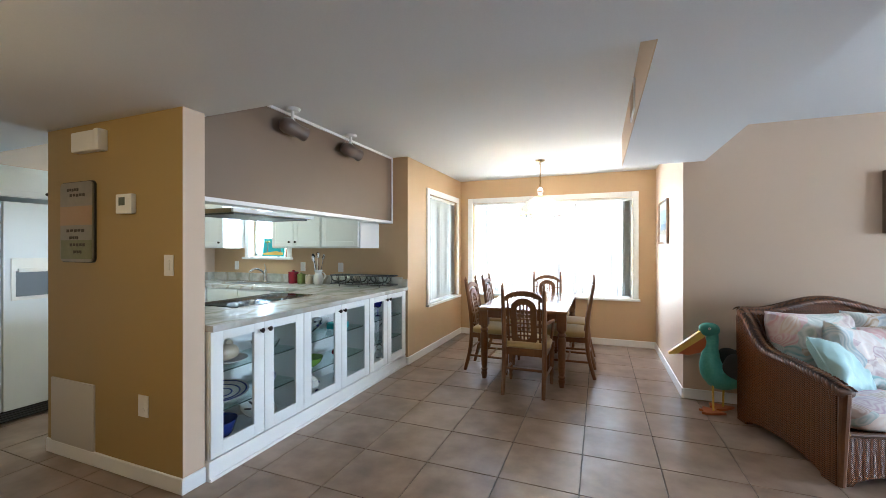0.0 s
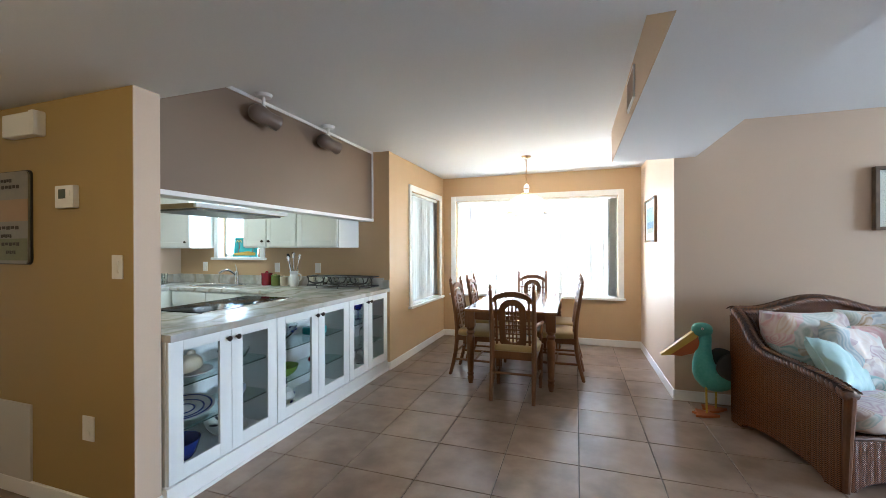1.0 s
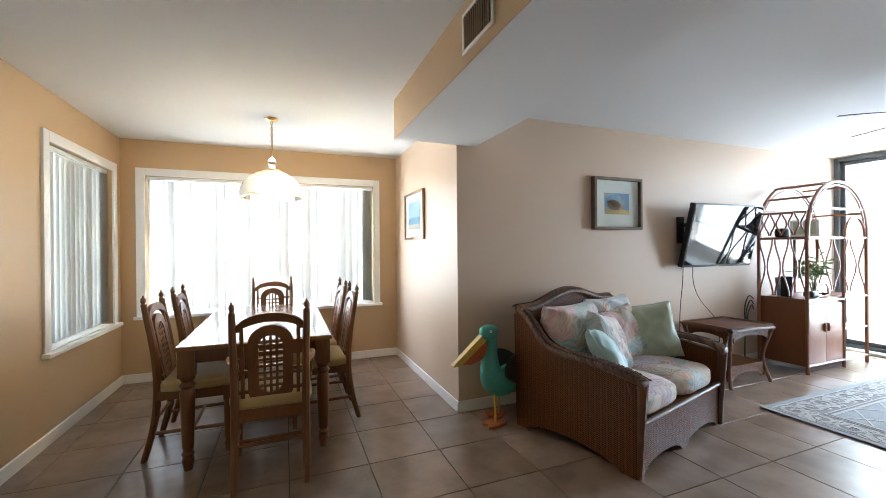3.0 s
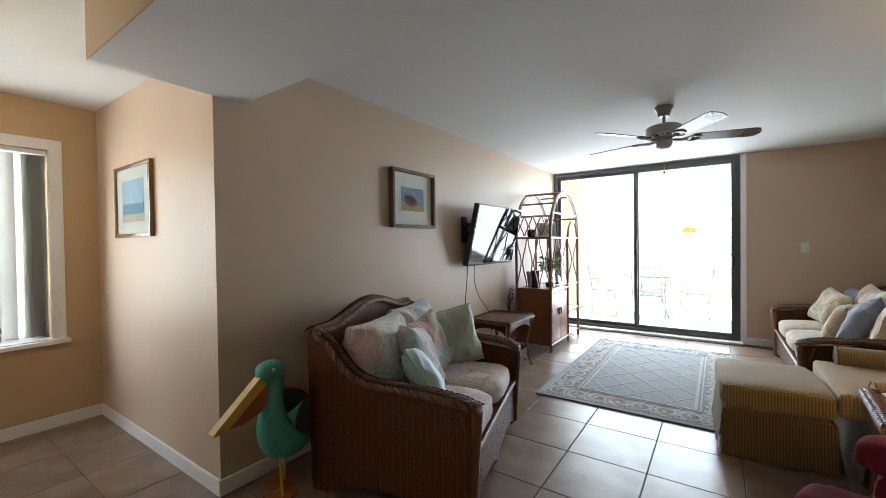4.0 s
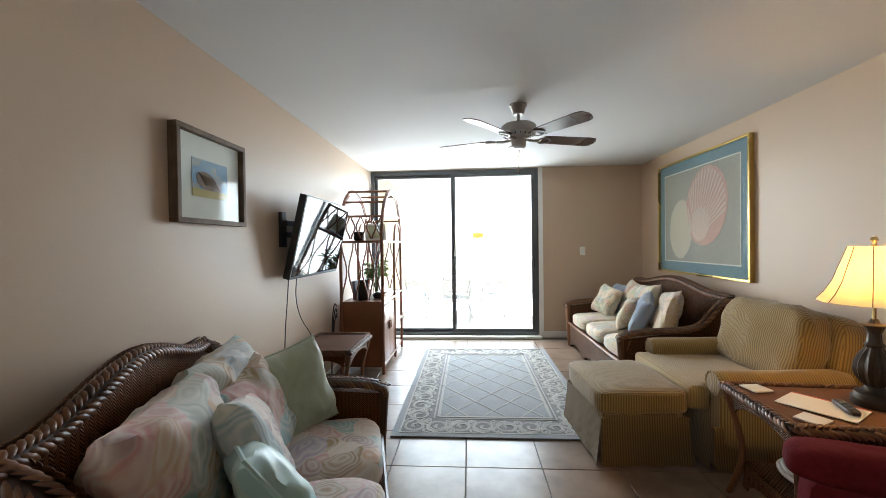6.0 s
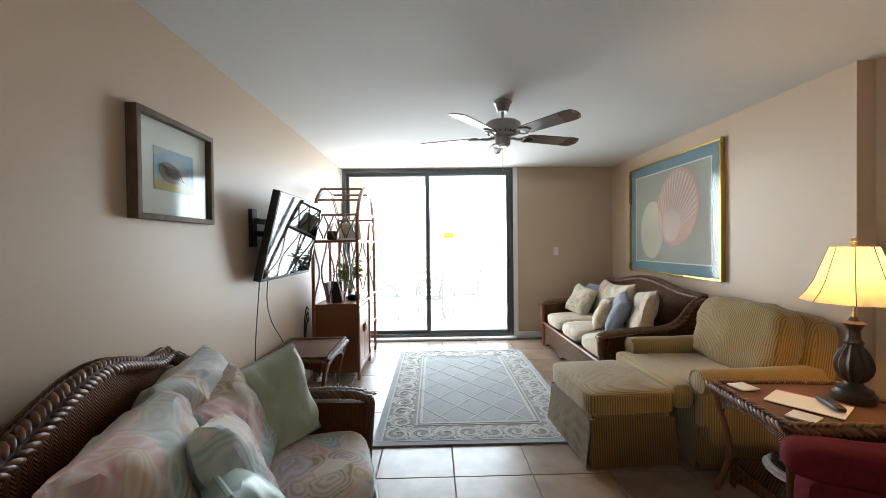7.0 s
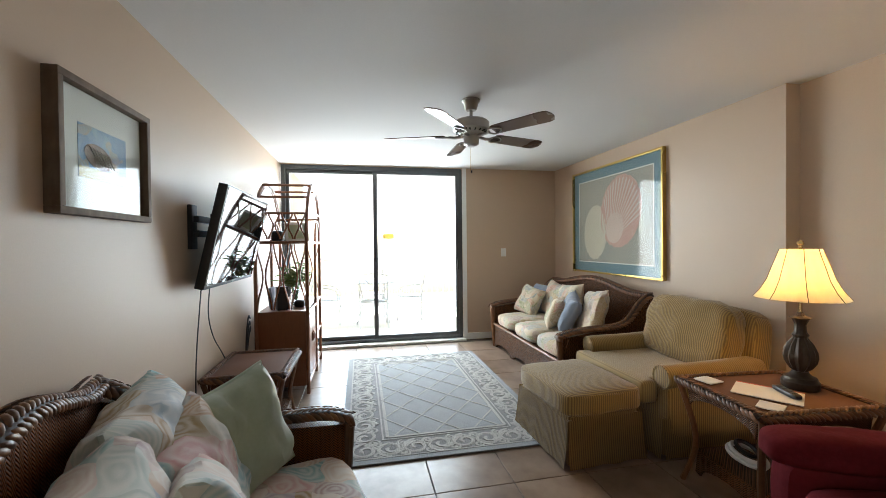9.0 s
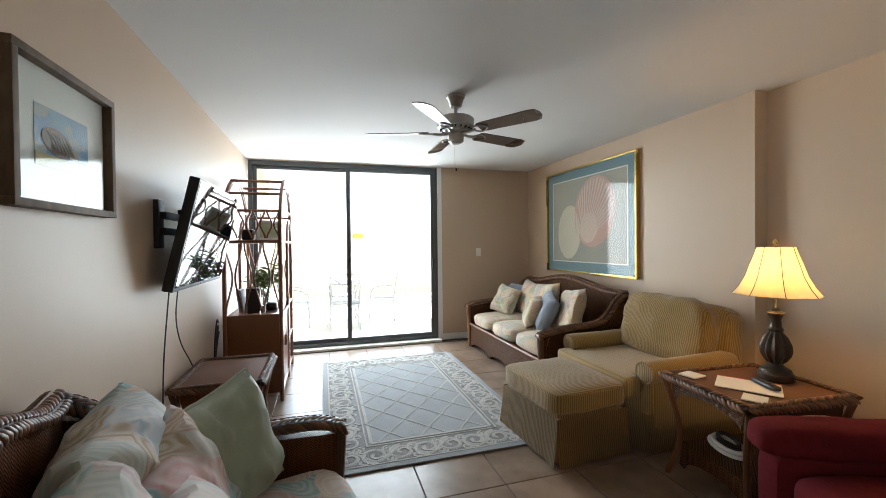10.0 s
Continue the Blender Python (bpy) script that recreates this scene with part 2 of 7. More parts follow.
def floral(name, stops, scale=3.4, ground=(0.72, 0.69, 0.64), strength=0.8):
    """Printed cotton: brushed pastel shells and swirls, each with fine curved strokes, on a pale ground."""
    m = surface(name, ground, rough=0.85, big=3, fine=300, bump=0.15, sheen=0.2)
    nt = m.node_tree
    b = bsdf(m)
    tc = nt.nodes.new("ShaderNodeTexCoord")
    info = nt.nodes.new("ShaderNodeObjectInfo")
    mp = nt.nodes.new("ShaderNodeMapping")
    nt.links.new(tc.outputs["Object"], mp.inputs[0])
    nt.links.new(link_mul(nt, info.outputs["Random"], 23.0), mp.inputs["Location"])
    n = nt.nodes.new("ShaderNodeTexNoise")
    n.inputs["Scale"].default_value, n.inputs["Detail"].default_value = scale * 0.9, 2.0
    nt.links.new(mp.outputs[0], n.inputs[0])
    shift = nt.nodes.new("ShaderNodeVectorMath")
    shift.operation = "MULTIPLY_ADD"
    shift.inputs[1].default_value = (0.55, 0.55, 0.55)
    nt.links.new(n.outputs["Color"], shift.inputs[0])
    nt.links.new(mp.outputs[0], shift.inputs[2])
    v = nt.nodes.new("ShaderNodeTexVoronoi")
    v.feature = "F1"
    v.inputs["Scale"].default_value = scale * 2.1
    nt.links.new(shift.outputs[0], v.inputs[0])
    sep = nt.nodes.new("ShaderNodeSeparateColor")
    nt.links.new(v.outputs["Color"], sep.inputs[0])
    r = nt.nodes.new("ShaderNodeValToRGB")
    els = r.color_ramp.elements
    els[0].position, els[0].color = stops[0][0], (*stops[0][1], 1)
    els[1].position, els[1].color = stops[-1][0], (*stops[-1][1], 1)
    for p, c in stops[1:-1]:
        e = els.new(p)
        e.color = (*c, 1)
    nt.links.new(sep.outputs[0], r.inputs[0])
    fine = nt.nodes.new("ShaderNodeTexNoise")
    fine.inputs["Scale"].default_value, fine.inputs["Detail"].default_value, fine.inputs["Roughness"].default_value = scale * 2.6, 7.0, 0.62
    nt.links.new(shift.outputs[0], fine.inputs[0])
    stroke = nt.nodes.new("ShaderNodeMath")
    stroke.operation = "SINE"
    nt.links.new(link_mul(nt, link_mul(nt, v.outputs["Distance"], 34.0), link_mul(nt, fine.outputs[0], 10.0), "ADD"), stroke.inputs[0])
    brush = nt.nodes.new("ShaderNodeMapRange")
    brush.inputs[1].default_value, brush.inputs[2].default_value = -1, 1
    brush.inputs[3].default_value, brush.inputs[4].default_value = strength * 0.45, strength
    nt.links.new(stroke.outputs[0], brush.inputs[0])
    patch = nt.nodes.new("ShaderNodeMapRange")
    patch.inputs[1].default_value, patch.inputs[2].default_value = 0.38, 0.60
    nt.links.new(fine.outputs[0], patch.inputs[0])
    amount = link_mul(nt, brush.outputs[0], link_mul(nt, link_mul(nt, patch.outputs[0], 0.4), 0.6, "ADD"))
    nt.links.new(ramp_mix(nt, amount, ground, r.outputs[0]), b.inputs["Base Color"])
    return m


def marble(name):
    m = surface(name, (0.62, 0.61, 0.58), (0.50, 0.49, 0.46), (0.55, 0.53, 0.50), rough=0.24, big=2.5, fine=12, bump=0.0)
    nt = m.node_tree
    b = bsdf(m)
    tc = nt.nodes.new("ShaderNodeTexCoord")
    w = nt.nodes.new("ShaderNodeTexWave")
    w.inputs["Scale"].default_value, w.inputs["Distortion"].default_value, w.inputs["Detail"].default_value, w.inputs["Detail Scale"].default_value = 1.3, 9.0, 4.0, 1.6
    nt.links.new(tc.outputs["Object"], w.inputs[0])
    r = nt.nodes.new("ShaderNodeMapRange")
    r.inputs[1].default_value, r.inputs[2].default_value = 0.78, 1.0
    nt.links.new(w.outputs["Fac"], r.inputs[0])
    old = b.inputs["Base Color"].links[0].from_socket
    vein = ramp_mix(nt, r.outputs[0], old, (0.38, 0.34, 0.28))
    n = noise_node(nt, 6, 7, lo=0.46, hi=0.68)
    nt.links.new(ramp_mix(nt, n, vein, (0.34, 0.35, 0.31)), b.inputs["Base Color"])
    return m


WICKER = weave("wicker", (0.175, 0.055, 0.010), (0.25, 0.085, 0.018), 0.019, 0.0115, 0.36)
BRAID = surface("braided_wicker", (0.125, 0.047, 0.015), (0.20, 0.083, 0.028), (0.06, 0.023, 0.008), rough=0.42, big=9, fine=90, bump=0.3, spread=0.45)
WICKER2 = weave("tan_wicker", (0.13, 0.050, 0.016), (0.185, 0.076, 0.026), 0.019, 0.0115, 0.40)
BRAID2 = surface("tan_braid", (0.15, 0.060, 0.022), (0.22, 0.094, 0.036), (0.08, 0.032, 0.012), rough=0.42, big=9, fine=90, bump=0.3, spread=0.4)
# rail core under the plaits: shade between the canes put into its colour
CORE = surface("gap_shade_core", (0.030, 0.012, 0.005), (0.045, 0.018, 0.007), rough=0.5, big=9, fine=60, bump=0.2)
FLORAL = floral("pastel_floral", [(0.05, (0.16, 0.36, 0.36)), (0.20, (0.60, 0.58, 0.52)), (0.33, (0.55, 0.24, 0.25)), (0.45, (0.66, 0.58, 0.50)), (0.56, (0.52, 0.30, 0.16)), (0.66, (0.22, 0.43, 0.44)), (0.78, (0.44, 0.30, 0.40)), (0.94, (0.33, 0.22, 0.07))], 3.0, (0.70, 0.67, 0.62), 0.95)
CREAMFLORAL = floral("cream_floral", [(0.08, (0.20, 0.25, 0.12)), (0.28, (0.58, 0.48, 0.33)), (0.48, (0.46, 0.22, 0.17)), (0.66, (0.20, 0.27, 0.29)), (0.88, (0.40, 0.27, 0.11))], 4.0, (0.62, 0.55, 0.43), 0.9)
AQUA = surface("aqua_satin", (0.34, 0.52, 0.50), (0.30, 0.47, 0.45), (0.40, 0.57, 0.55), rough=0.45, big=6, fine=60, bump=0.2, sheen=0.4)
SAGE = surface("sage_cotton", (0.34, 0.40, 0.28), (0.29, 0.35, 0.24), (0.39, 0.44, 0.33), rough=0.6, big=6, fine=60, bump=0.2, sheen=0.4)
BLUEGREY = surface("bluegrey_cotton", (0.24, 0.28, 0.35), (0.20, 0.24, 0.31), rough=0.8, big=6, fine=150, bump=0.2, sheen=0.3)
STRIPE = stripes("tan_corded_stripe", (0.37, 0.24, 0.082), (0.18, 0.11, 0.036), 0.015, 2)
# same fabric for seat and arm tops, window sheen put into paler stripes
STRIPETOP = stripes("tan_corded_stripe_lit_top", (0.38, 0.25, 0.083), (0.25, 0.16, 0.05), 0.015, 1)
STRIPEBACK = stripes("tan_corded_stripe_back", (0.34, 0.215, 0.058), (0.17, 0.10, 0.027), 0.015, 2)
RED = surface("red_plush", (0.100, 0.008, 0.011), (0.070, 0.005, 0.007), (0.145, 0.014, 0.018), rough=1.0, big=6, fine=45, bump=0.6)
bsdf(RED).inputs["Specular IOR Level"].default_value = 0.12
OAK = surface("oak", (0.155, 0.058, 0.014), (0.10, 0.036, 0.009), (0.205, 0.085, 0.023), rough=0.40, big=5, fine=28, bump=0.08, stretch=(6, 6, 0.8), coat=0.08)
OAKTOP = surface("oak_tabletop", (0.24, 0.11, 0.04), (0.17, 0.075, 0.026), (0.30, 0.15, 0.06), rough=0.22, big=4, fine=22, bump=0.05, stretch=(7, 0.7, 1), coat=0.5)
SEATFAB = surface("gold_seat_fabric", (0.40, 0.27, 0.095), (0.34, 0.225, 0.078), (0.45, 0.31, 0.12), rough=0.85, big=8, fine=220, bump=0.3, sheen=0.3)
RATTAN = surface("rattan", (0.21, 0.072, 0.028), (0.145, 0.048, 0.019), (0.27, 0.11, 0.048), rough=0.3, big=8, fine=40, bump=0.1, coat=0.3)
CABWOOD = surface("cabinet_veneer", (0.19, 0.066, 0.024), (0.145, 0.049, 0.018), (0.235, 0.09, 0.035), rough=0.35, big=3, fine=26, bump=0.06, stretch=(5, 5, 0.7), coat=0.25)
BLACK = surface("black_plastic", (0.012, 0.012, 0.013), (0.018, 0.018, 0.019), rough=0.4, fine=120, bump=0.05)
SCREEN = surface("black_screen", (0.008, 0.008, 0.009), (0.009, 0.009, 0.01), (0.008, 0.008, 0.008), rough=0.045, big=1, fine=5, bump=0.0)
BRASS = surface("brass", (0.72, 0.52, 0.24), (0.62, 0.43, 0.18), rough=0.25, metal=1.0, fine=80, bump=0.05)
BRONZE = surface("dark_bronze", (0.055, 0.040, 0.028), (0.09, 0.06, 0.035), (0.03, 0.022, 0.015), rough=0.45, metal=0.5, big=14, fine=60, bump=0.2)
ALU = surface("dark_aluminium", (0.10, 0.11, 0.115), (0.085, 0.09, 0.095), rough=0.4, metal=0.6, fine=100, bump=0.05)
STEEL = surface("chrome", (0.75, 0.75, 0.76), (0.68, 0.68, 0.69), rough=0.12, metal=1.0, fine=60, bump=0.0)
PLASTIC = surface("white_plastic", (0.80, 0.79, 0.75), (0.77, 0.76, 0.72), rough=0.4, fine=100, bump=0.03)
CABINET = surface("cabinet_white", (0.80, 0.82, 0.80), (0.77, 0.79, 0.77), (0.74, 0.76, 0.74), rough=0.32, big=3, fine=70, bump=0.04)
TABLEWOOD = surface("table_mat_wood", (0.13, 0.048, 0.017), (0.10, 0.036, 0.013), (0.17, 0.068, 0.026), rough=0.65, big=4, fine=60, bump=0.25)
MARBLE = marble("pale_marble")
CLEAR = pane_glass("clear_pane")
WARE = glass("clear_glassware")

# ---- building helpers ----


def box(bm, x0, x1, y0, y1, z0, z1, bevel=0.0, segs=2):
    m = Matrix.Translation(((x0 + x1) / 2, (y0 + y1) / 2, (z0 + z1) / 2)) @ Matrix.Diagonal((abs(x1 - x0), abs(y1 - y0), abs(z1 - z0), 1))
    r = bmesh.ops.create_cube(bm, size=1, matrix=m)
    if bevel:
        vs = set(r["verts"])
        es = [e for e in bm.edges if e.verts[0] in vs and e.verts[1] in vs]
        bmesh.ops.bevel(bm, geom=es, offset=bevel, segments=segs, profile=0.7, affect="EDGES")
    return bm


def slab(*a, **k):
    return box(bmesh.new(), *a, **k)


def lathe(profile, n=24, bm=None, at=(0, 0, 0)):
    """A turned solid about z from (radius, height) pairs."""
    bm = bm or bmesh.new()
    rings = []
    for r, z in profile:
        if r < 1e-5:
            rings.append([bm.verts.new((at[0], at[1], at[2] + z))])
        else:
            rings.append([bm.verts.new((at[0] + r * math.cos(6.28318 * i / n), at[1] + r * math.sin(6.28318 * i / n), at[2] + z)) for i in range(n)])
    for a, b in zip(rings, rings[1:]):
        for i in range(n):
            j = (i + 1) % n
            if len(a) == 1 and len(b) == 1:
                continue
            if len(a) == 1:
                bm.faces.new((a[0], b[j], b[i]))
            elif len(b) == 1:
                bm.faces.new((a[i], a[j], b[0]))
            else:
                bm.faces.new((a[i], a[j], b[j], b[i]))
    for ring, flip in ((rings[0], True), (rings[-1], False)):
        if len(ring) > 2:
            bm.faces.new(ring[::-1] if flip else ring)
    return bm


def tube(points, r=0.01, n=8, bm=None, closed=False, radii=None, flat=1.0):
    """A round bar along a line of points."""
    bm = bm or bmesh.new()
    ps = [Vector(p) for p in points]
    rings = []
    up = None
    for i, p in enumerate(ps):
        if closed:
            d = ps[(i + 1) % len(ps)] - ps[i - 1]
        else:
            d = ps[min(i + 1, len(ps) - 1)] - ps[max(i - 1, 0)]
        d.normalize()
        if up is None:
            up = Vector((0, 0, 1)) if abs(d.z) < 0.9 else Vector((0, 1, 0))
        side = d.cross(up).normalized()
        up = side.cross(d).normalized()
        rr = radii[i] if radii else r
        rings.append([bm.verts.new(p + rr * (math.cos(6.28318 * k / n) * side + flat * math.sin(6.28318 * k / n) * up)) for k in range(n)])
    pairs = list(zip(rings, rings[1:])) + ([(rings[-1], rings[0])] if closed else [])
    for a, b in pairs:
        for k in range(n):
            bm.faces.new((a[k], a[(k + 1) % n], b[(k + 1) % n], b[k]))
    if not closed:
        bm.faces.new(rings[0][::-1])
        bm.faces.new(rings[-1])
    return bm


def prism(outline, depth, bm=None, axis="y", at=0.0):
    """An outline pushed through a depth along an axis, starting at `at`."""
    bm = bm or bmesh.new()

    def put(u, v, d):
        return {"y": (u, d, v), "x": (d, u, v), "z": (u, v, d)}[axis]

    a = [bm.verts.new(put(u, v, at)) for u, v in outline]
    b = [bm.verts.new(put(u, v, at + depth)) for u, v in outline]
    n = len(outline)
    bm.faces.new(a)
    bm.faces.new(b[::-1])
    for i in range(n):
        bm.faces.new((a[i], b[i], b[(i + 1) % n], a[(i + 1) % n]))
    bmesh.ops.recalc_face_normals(bm, faces=bm.faces)
    return bm


def arc(cx, cy, rx, ry, a0, a1, n=12):
    return [(cx + rx * math.cos(radians(a0 + (a1 - a0) * i / n)), cy + ry * math.sin(radians(a0 + (a1 - a0) * i / n))) for i in range(n + 1)]


def to_mesh(name, bm, material, smooth=None):
    me = bpy.data.meshes.new(name)
    bmesh.ops.recalc_face_normals(bm, faces=bm.faces)
    bm.to_mesh(me)
    bm.free()
    me.materials.append(material)
    if smooth is None:
        smooth = 35
    if smooth:
        me.shade_smooth()
        me.set_sharp_from_angle(angle=radians(smooth))
    return me


def part(name, bm, material, parent, label="", m=None, smooth=None):
    ob = new(name, bm if isinstance(bm, bpy.types.Mesh) else to_mesh(name, bm, material, smooth))
    ob.parent = parent
    if m is not None:
        ob.matrix_local = m
    if label:
        ob["label"] = label
    return ob


def thing(name, label, category, m=None, group="", kind=""):
    ob = new(name)
    ob.empty_display_size = 0.1
    if m is not None:
        ob.matrix_world = m
    return tagged(ob, label, category, group, kind)


def solid(name, bm, material, label, category, m=None, group="", kind="", smooth=None):
    ob = new(name, to_mesh(name, bm, material, smooth))
    if m is not None:
        ob.matrix_world = m
    return tagged(ob, label, category, group, kind)


def structure(name, bm, material, label, category):
    return solid(name, bm, material, label, category, kind="structure", smooth=20)


def pane_box(name, m, parent, *dims):
    ob = part(name, slab(*dims), m, parent)
    ob.visible_shadow = False
    return ob


def rounded(w, d, h, n=6.0, cuts=7, puff=0.0, rough=0.0, seed=0.0, at=(0, 0, 0)):
    """A soft box: superellipsoid of full size w, d, h, its top crowned by puff."""
    bm = bmesh.new()
    bmesh.ops.create_cube(bm, size=2)
    bmesh.ops.subdivide_edges(bm, edges=bm.edges[:], cuts=cuts, use_grid_fill=True)
    for v in bm.verts:
        x, y, z = v.co
        k = (abs(x) ** n + abs(y) ** n + abs(z) ** n) ** (-1 / n)
        x, y, z = x * k, y * k, z * k
        swell = puff * max(0, 1 - x * x) * max(0, 1 - y * y)
        co = Vector((x * w / 2, y * d / 2, z * (h / 2 + swell)))
        if rough:
            nv = noise.noise_vector(co * 7 + Vector((seed, seed * 2, 0)))
            co += rough * nv + rough * 0.6 * noise.noise_vector(co * 17 + Vector((seed, 0, seed)))
        v.co = co + Vector(at)
    return bm


def pillow(w, h, t, n=16, seed=0.0, wrinkle=0.017):
    """A stuffed square pillow in the xz plane, with pinched corners and creases."""
    bm = bmesh.new()
    sides = []
    for sgn in (1, -1):
        grid = []
        for i in range(n + 1):
            row = []
            for j in range(n + 1):
                s, q = 2 * i / n - 1, 2 * j / n - 1
                prof = (max(0, 1 - s ** 4) * max(0, 1 - q ** 4)) ** 0.5
                x = w / 2 * s * (1 - 0.07 * (1 - q * q))
                z = h / 2 * q * (1 - 0.07 * (1 - s * s))
                y = sgn * (t / 2 * prof + 0.006)
                c = Vector((x, y, z))
                c += wrinkle * prof ** 0.3 * (noise.noise_vector(c * 8 + Vector((seed * 3, seed, 0))) + 0.75 * noise.noise_vector(Vector((c.x * 26, c.y * 9, c.z * 13)) + Vector((seed, 0, seed))))
                row.append(bm.verts.new(c))
            grid.append(row)
        for i in range(n):
            for j in range(n):
                f = (grid[i][j], grid[i + 1][j], grid[i + 1][j + 1], grid[i][j + 1])
                bm.faces.new(f if sgn < 0 else f[::-1])
        sides.append(grid)
    edge = [(i, 0) for i in range(n)] + [(n, j) for j in range(n)] + [(i, n) for i in range(n, 0, -1)] + [(0, j) for j in range(n, 0, -1)]
    a, b = sides
    for k in range(len(edge)):
        (i, j), (p, q) = edge[k], edge[(k + 1) % len(edge)]
        bm.faces.new((a[i][j], a[p][q], b[p][q], b[i][j]))
    return bm


def resample(points, step):
    ps = [Vector(p) for p in points]
    out = [ps[0]]
    for a, b in zip(ps, ps[1:]):
        n = max(1, round((b - a).length / step))
        out += [a + (b - a) * (i / n) for i in range(1, n + 1)]
    return out


def smooth_path(points, rounds=3):
    ps = [Vector(p) for p in points]
    for _ in range(rounds):
        out = [ps[0]]
        for a, b in zip(ps, ps[1:]):
            out += [a * 0.75 + b * 0.25, a * 0.25 + b * 0.75]
        ps = out + [ps[-1]]
    return ps


@functools.lru_cache(maxsize=None)
def strand_mesh(length, width, thick, material):
    """The part of one cane that shows in a plait: a flat lens, arched over its middle; x along, z up."""
    bm = bmesh.new()
    rings = []
    for f, g in ((-1.0, 0.25), (-0.62, 0.82), (0.0, 1.0), (0.62, 0.82), (1.0, 0.25)):
        z = thick * (0.55 - 0.75 * f * f)
        rings.append([bm.verts.new((f * length / 2, g * width / 2 * math.cos(1.0472 * k), z + g * thick / 2 * math.sin(1.0472 * k))) for k in range(6)])
    for a, b in zip(rings, rings[1:]):
        for k in range(6):
            bm.faces.new((a[k], a[(k + 1) % 6], b[(k + 1) % 6], b[k]))
    bm.faces.new(rings[0][::-1])
    bm.faces.new(rings[-1])
    return to_mesh("strand", bm, material, 85)


def braid(core, points, wide, high, side, material, rows=3, pitch=0.026, slant=34):
    """A plait wrapped over a rail of half-width wide and half-height high: rows of canes slanting in turn; side is the direction of its width."""
    ps = resample(points, 0.008)
    side = Vector(side).normalized()
    total = [0.0]
    for a, b in zip(ps, ps[1:]):
        total.append(total[-1] + (b - a).length)
    n = max(2, round(total[-1] / pitch))
    arc_ = 68 if rows == 3 else 38
    for row in range(rows):
        turn = radians(-arc_ + 2 * arc_ * row / (rows - 1))
        k = 0
        for i in range(n):
            want = total[-1] * (i + 0.3 + 0.4 * (row % 2)) / n
            while k < len(ps) - 2 and total[k + 1] < want:
                k += 1
            d = (ps[min(k + 2, len(ps) - 1)] - ps[max(k - 1, 0)]).normalized()
            c = (side - d * side.dot(d)).normalized()
            up = d.cross(c)
            if up.z < 0:
                up, c = -up, -c
            q = ps[k] + c * (wide * math.sin(turn)) + up * (high * math.cos(turn))
            m = Matrix(((d.x, c.x, up.x, q.x), (d.y, c.y, up.y, q.y), (d.z, c.z, up.z, q.z), (0, 0, 0, 1)))
            m = m @ pose(0, 0, 0, -math.degrees(turn), 0, 0) @ pose(0, 0, 0, 0, 0, slant if row % 2 else -slant)
            part("strand", strand_mesh(0.062, 0.019, 0.010, material), material, core, m=m)


# ---- the structure ----
CE, LOW = 2.43, 2.14            # ceilings: rooms, and entry with the soffit
XK, XH, XD, XR, XS = -1.89, -2.043, -1.835, 0.955, 6.235
YT, YP, YB, YW, YA = 1.613, 4.262, 6.157, 4.268, 0.405
TH = 0.14

base_floor = structure("floor", slab(-5.4, 6.4, -2.2, 6.3, -0.12, -0.006), GROUT, "tiled floor with dark recessed grout lines", "floor")

# walls with openings go through as butted pieces
WIN = (-1.63, 0.67, 0.66, 2.07)      # dining window x0 x1 z0 z1
bm = bmesh.new()
box(bm, XD - TH, WIN[0], YB, YB + TH, -0.1, CE)
box(bm, WIN[1], XR + TH, YB, YB + TH, -0.1, CE)
box(bm, WIN[0], WIN[1], YB, YB + TH, -0.1, WIN[2])
box(bm, WIN[0], WIN[1], YB, YB + TH, WIN[3], CE)
structure("wall_dining_back", bm, PEACH, "warm peach painted wall round the wide dining window", "wall")
SWIN = (4.87, 5.96, 0.63, 2.07)
bm = bmesh.new()
box(bm, XD - TH, XD, YP, SWIN[0], -0.1, CE)
box(bm, XD - TH, XD, SWIN[1], YB, -0.1, CE)
box(bm, XD - TH, XD, SWIN[0], SWIN[1], -0.1, SWIN[2])
box(bm, XD - TH, XD, SWIN[0], SWIN[1], SWIN[3], CE)
structure("wall_dining_side", bm, PEACH, "warm peach painted wall beside the dining table", "wall")
structure("wall_dining_return", slab(XR, XR + TH, YW + TH, YB, -0.1, CE), WALL, "pale beige painted side wall of the dining nook", "wall")
structure("wall_living", slab(XR, XS + TH, YW, YW + TH, -0.1, CE), WALL, "beige painted wall behind the wicker loveseat", "wall")

SL = (1.835, 4.255, 0.03, 2.42)     # sliding door y0 y1 z0 z1
bm = bmesh.new()
box(bm, XS, XS + TH, YA - TH, SL[0], -0.1, CE)
box(bm, XS, XS + TH, SL[0], YW, SL[3], CE)
structure("wall_balcony", bm, WALL, "beige painted wall beside the sliding glass door", "wall")
structure("wall_art", slab(2.95, XS, YA - TH, YA, -0.1, CE), WALL, "beige painted wall with the large shell print", "wall")
structure("wall_lamp", slab(1.25, 2.95, YA - TH - 0.12, YA - 0.12, -0.1, CE), WALL, "beige painted wall behind the lamp table", "wall")
structure("wall_hall", slab(1.25 - TH, 1.25, -2.2, YA - 0.12, -0.1, CE), WALL, "beige painted hall wall", "wall")
structure("wall_entry", slab(-5.4, 1.25, -2.2 - TH, -2.2, -0.1, CE), WALL, "beige painted entry wall", "wall")
# front is golden tan; the thin end slab keeps the beige of WALL
structure("wall_thermostat", slab(-3.205, XK - 0.006, YT, YT + 0.13, -0.1, CE), GOLDEN, "golden tan wall with thermostat and switches", "wall")
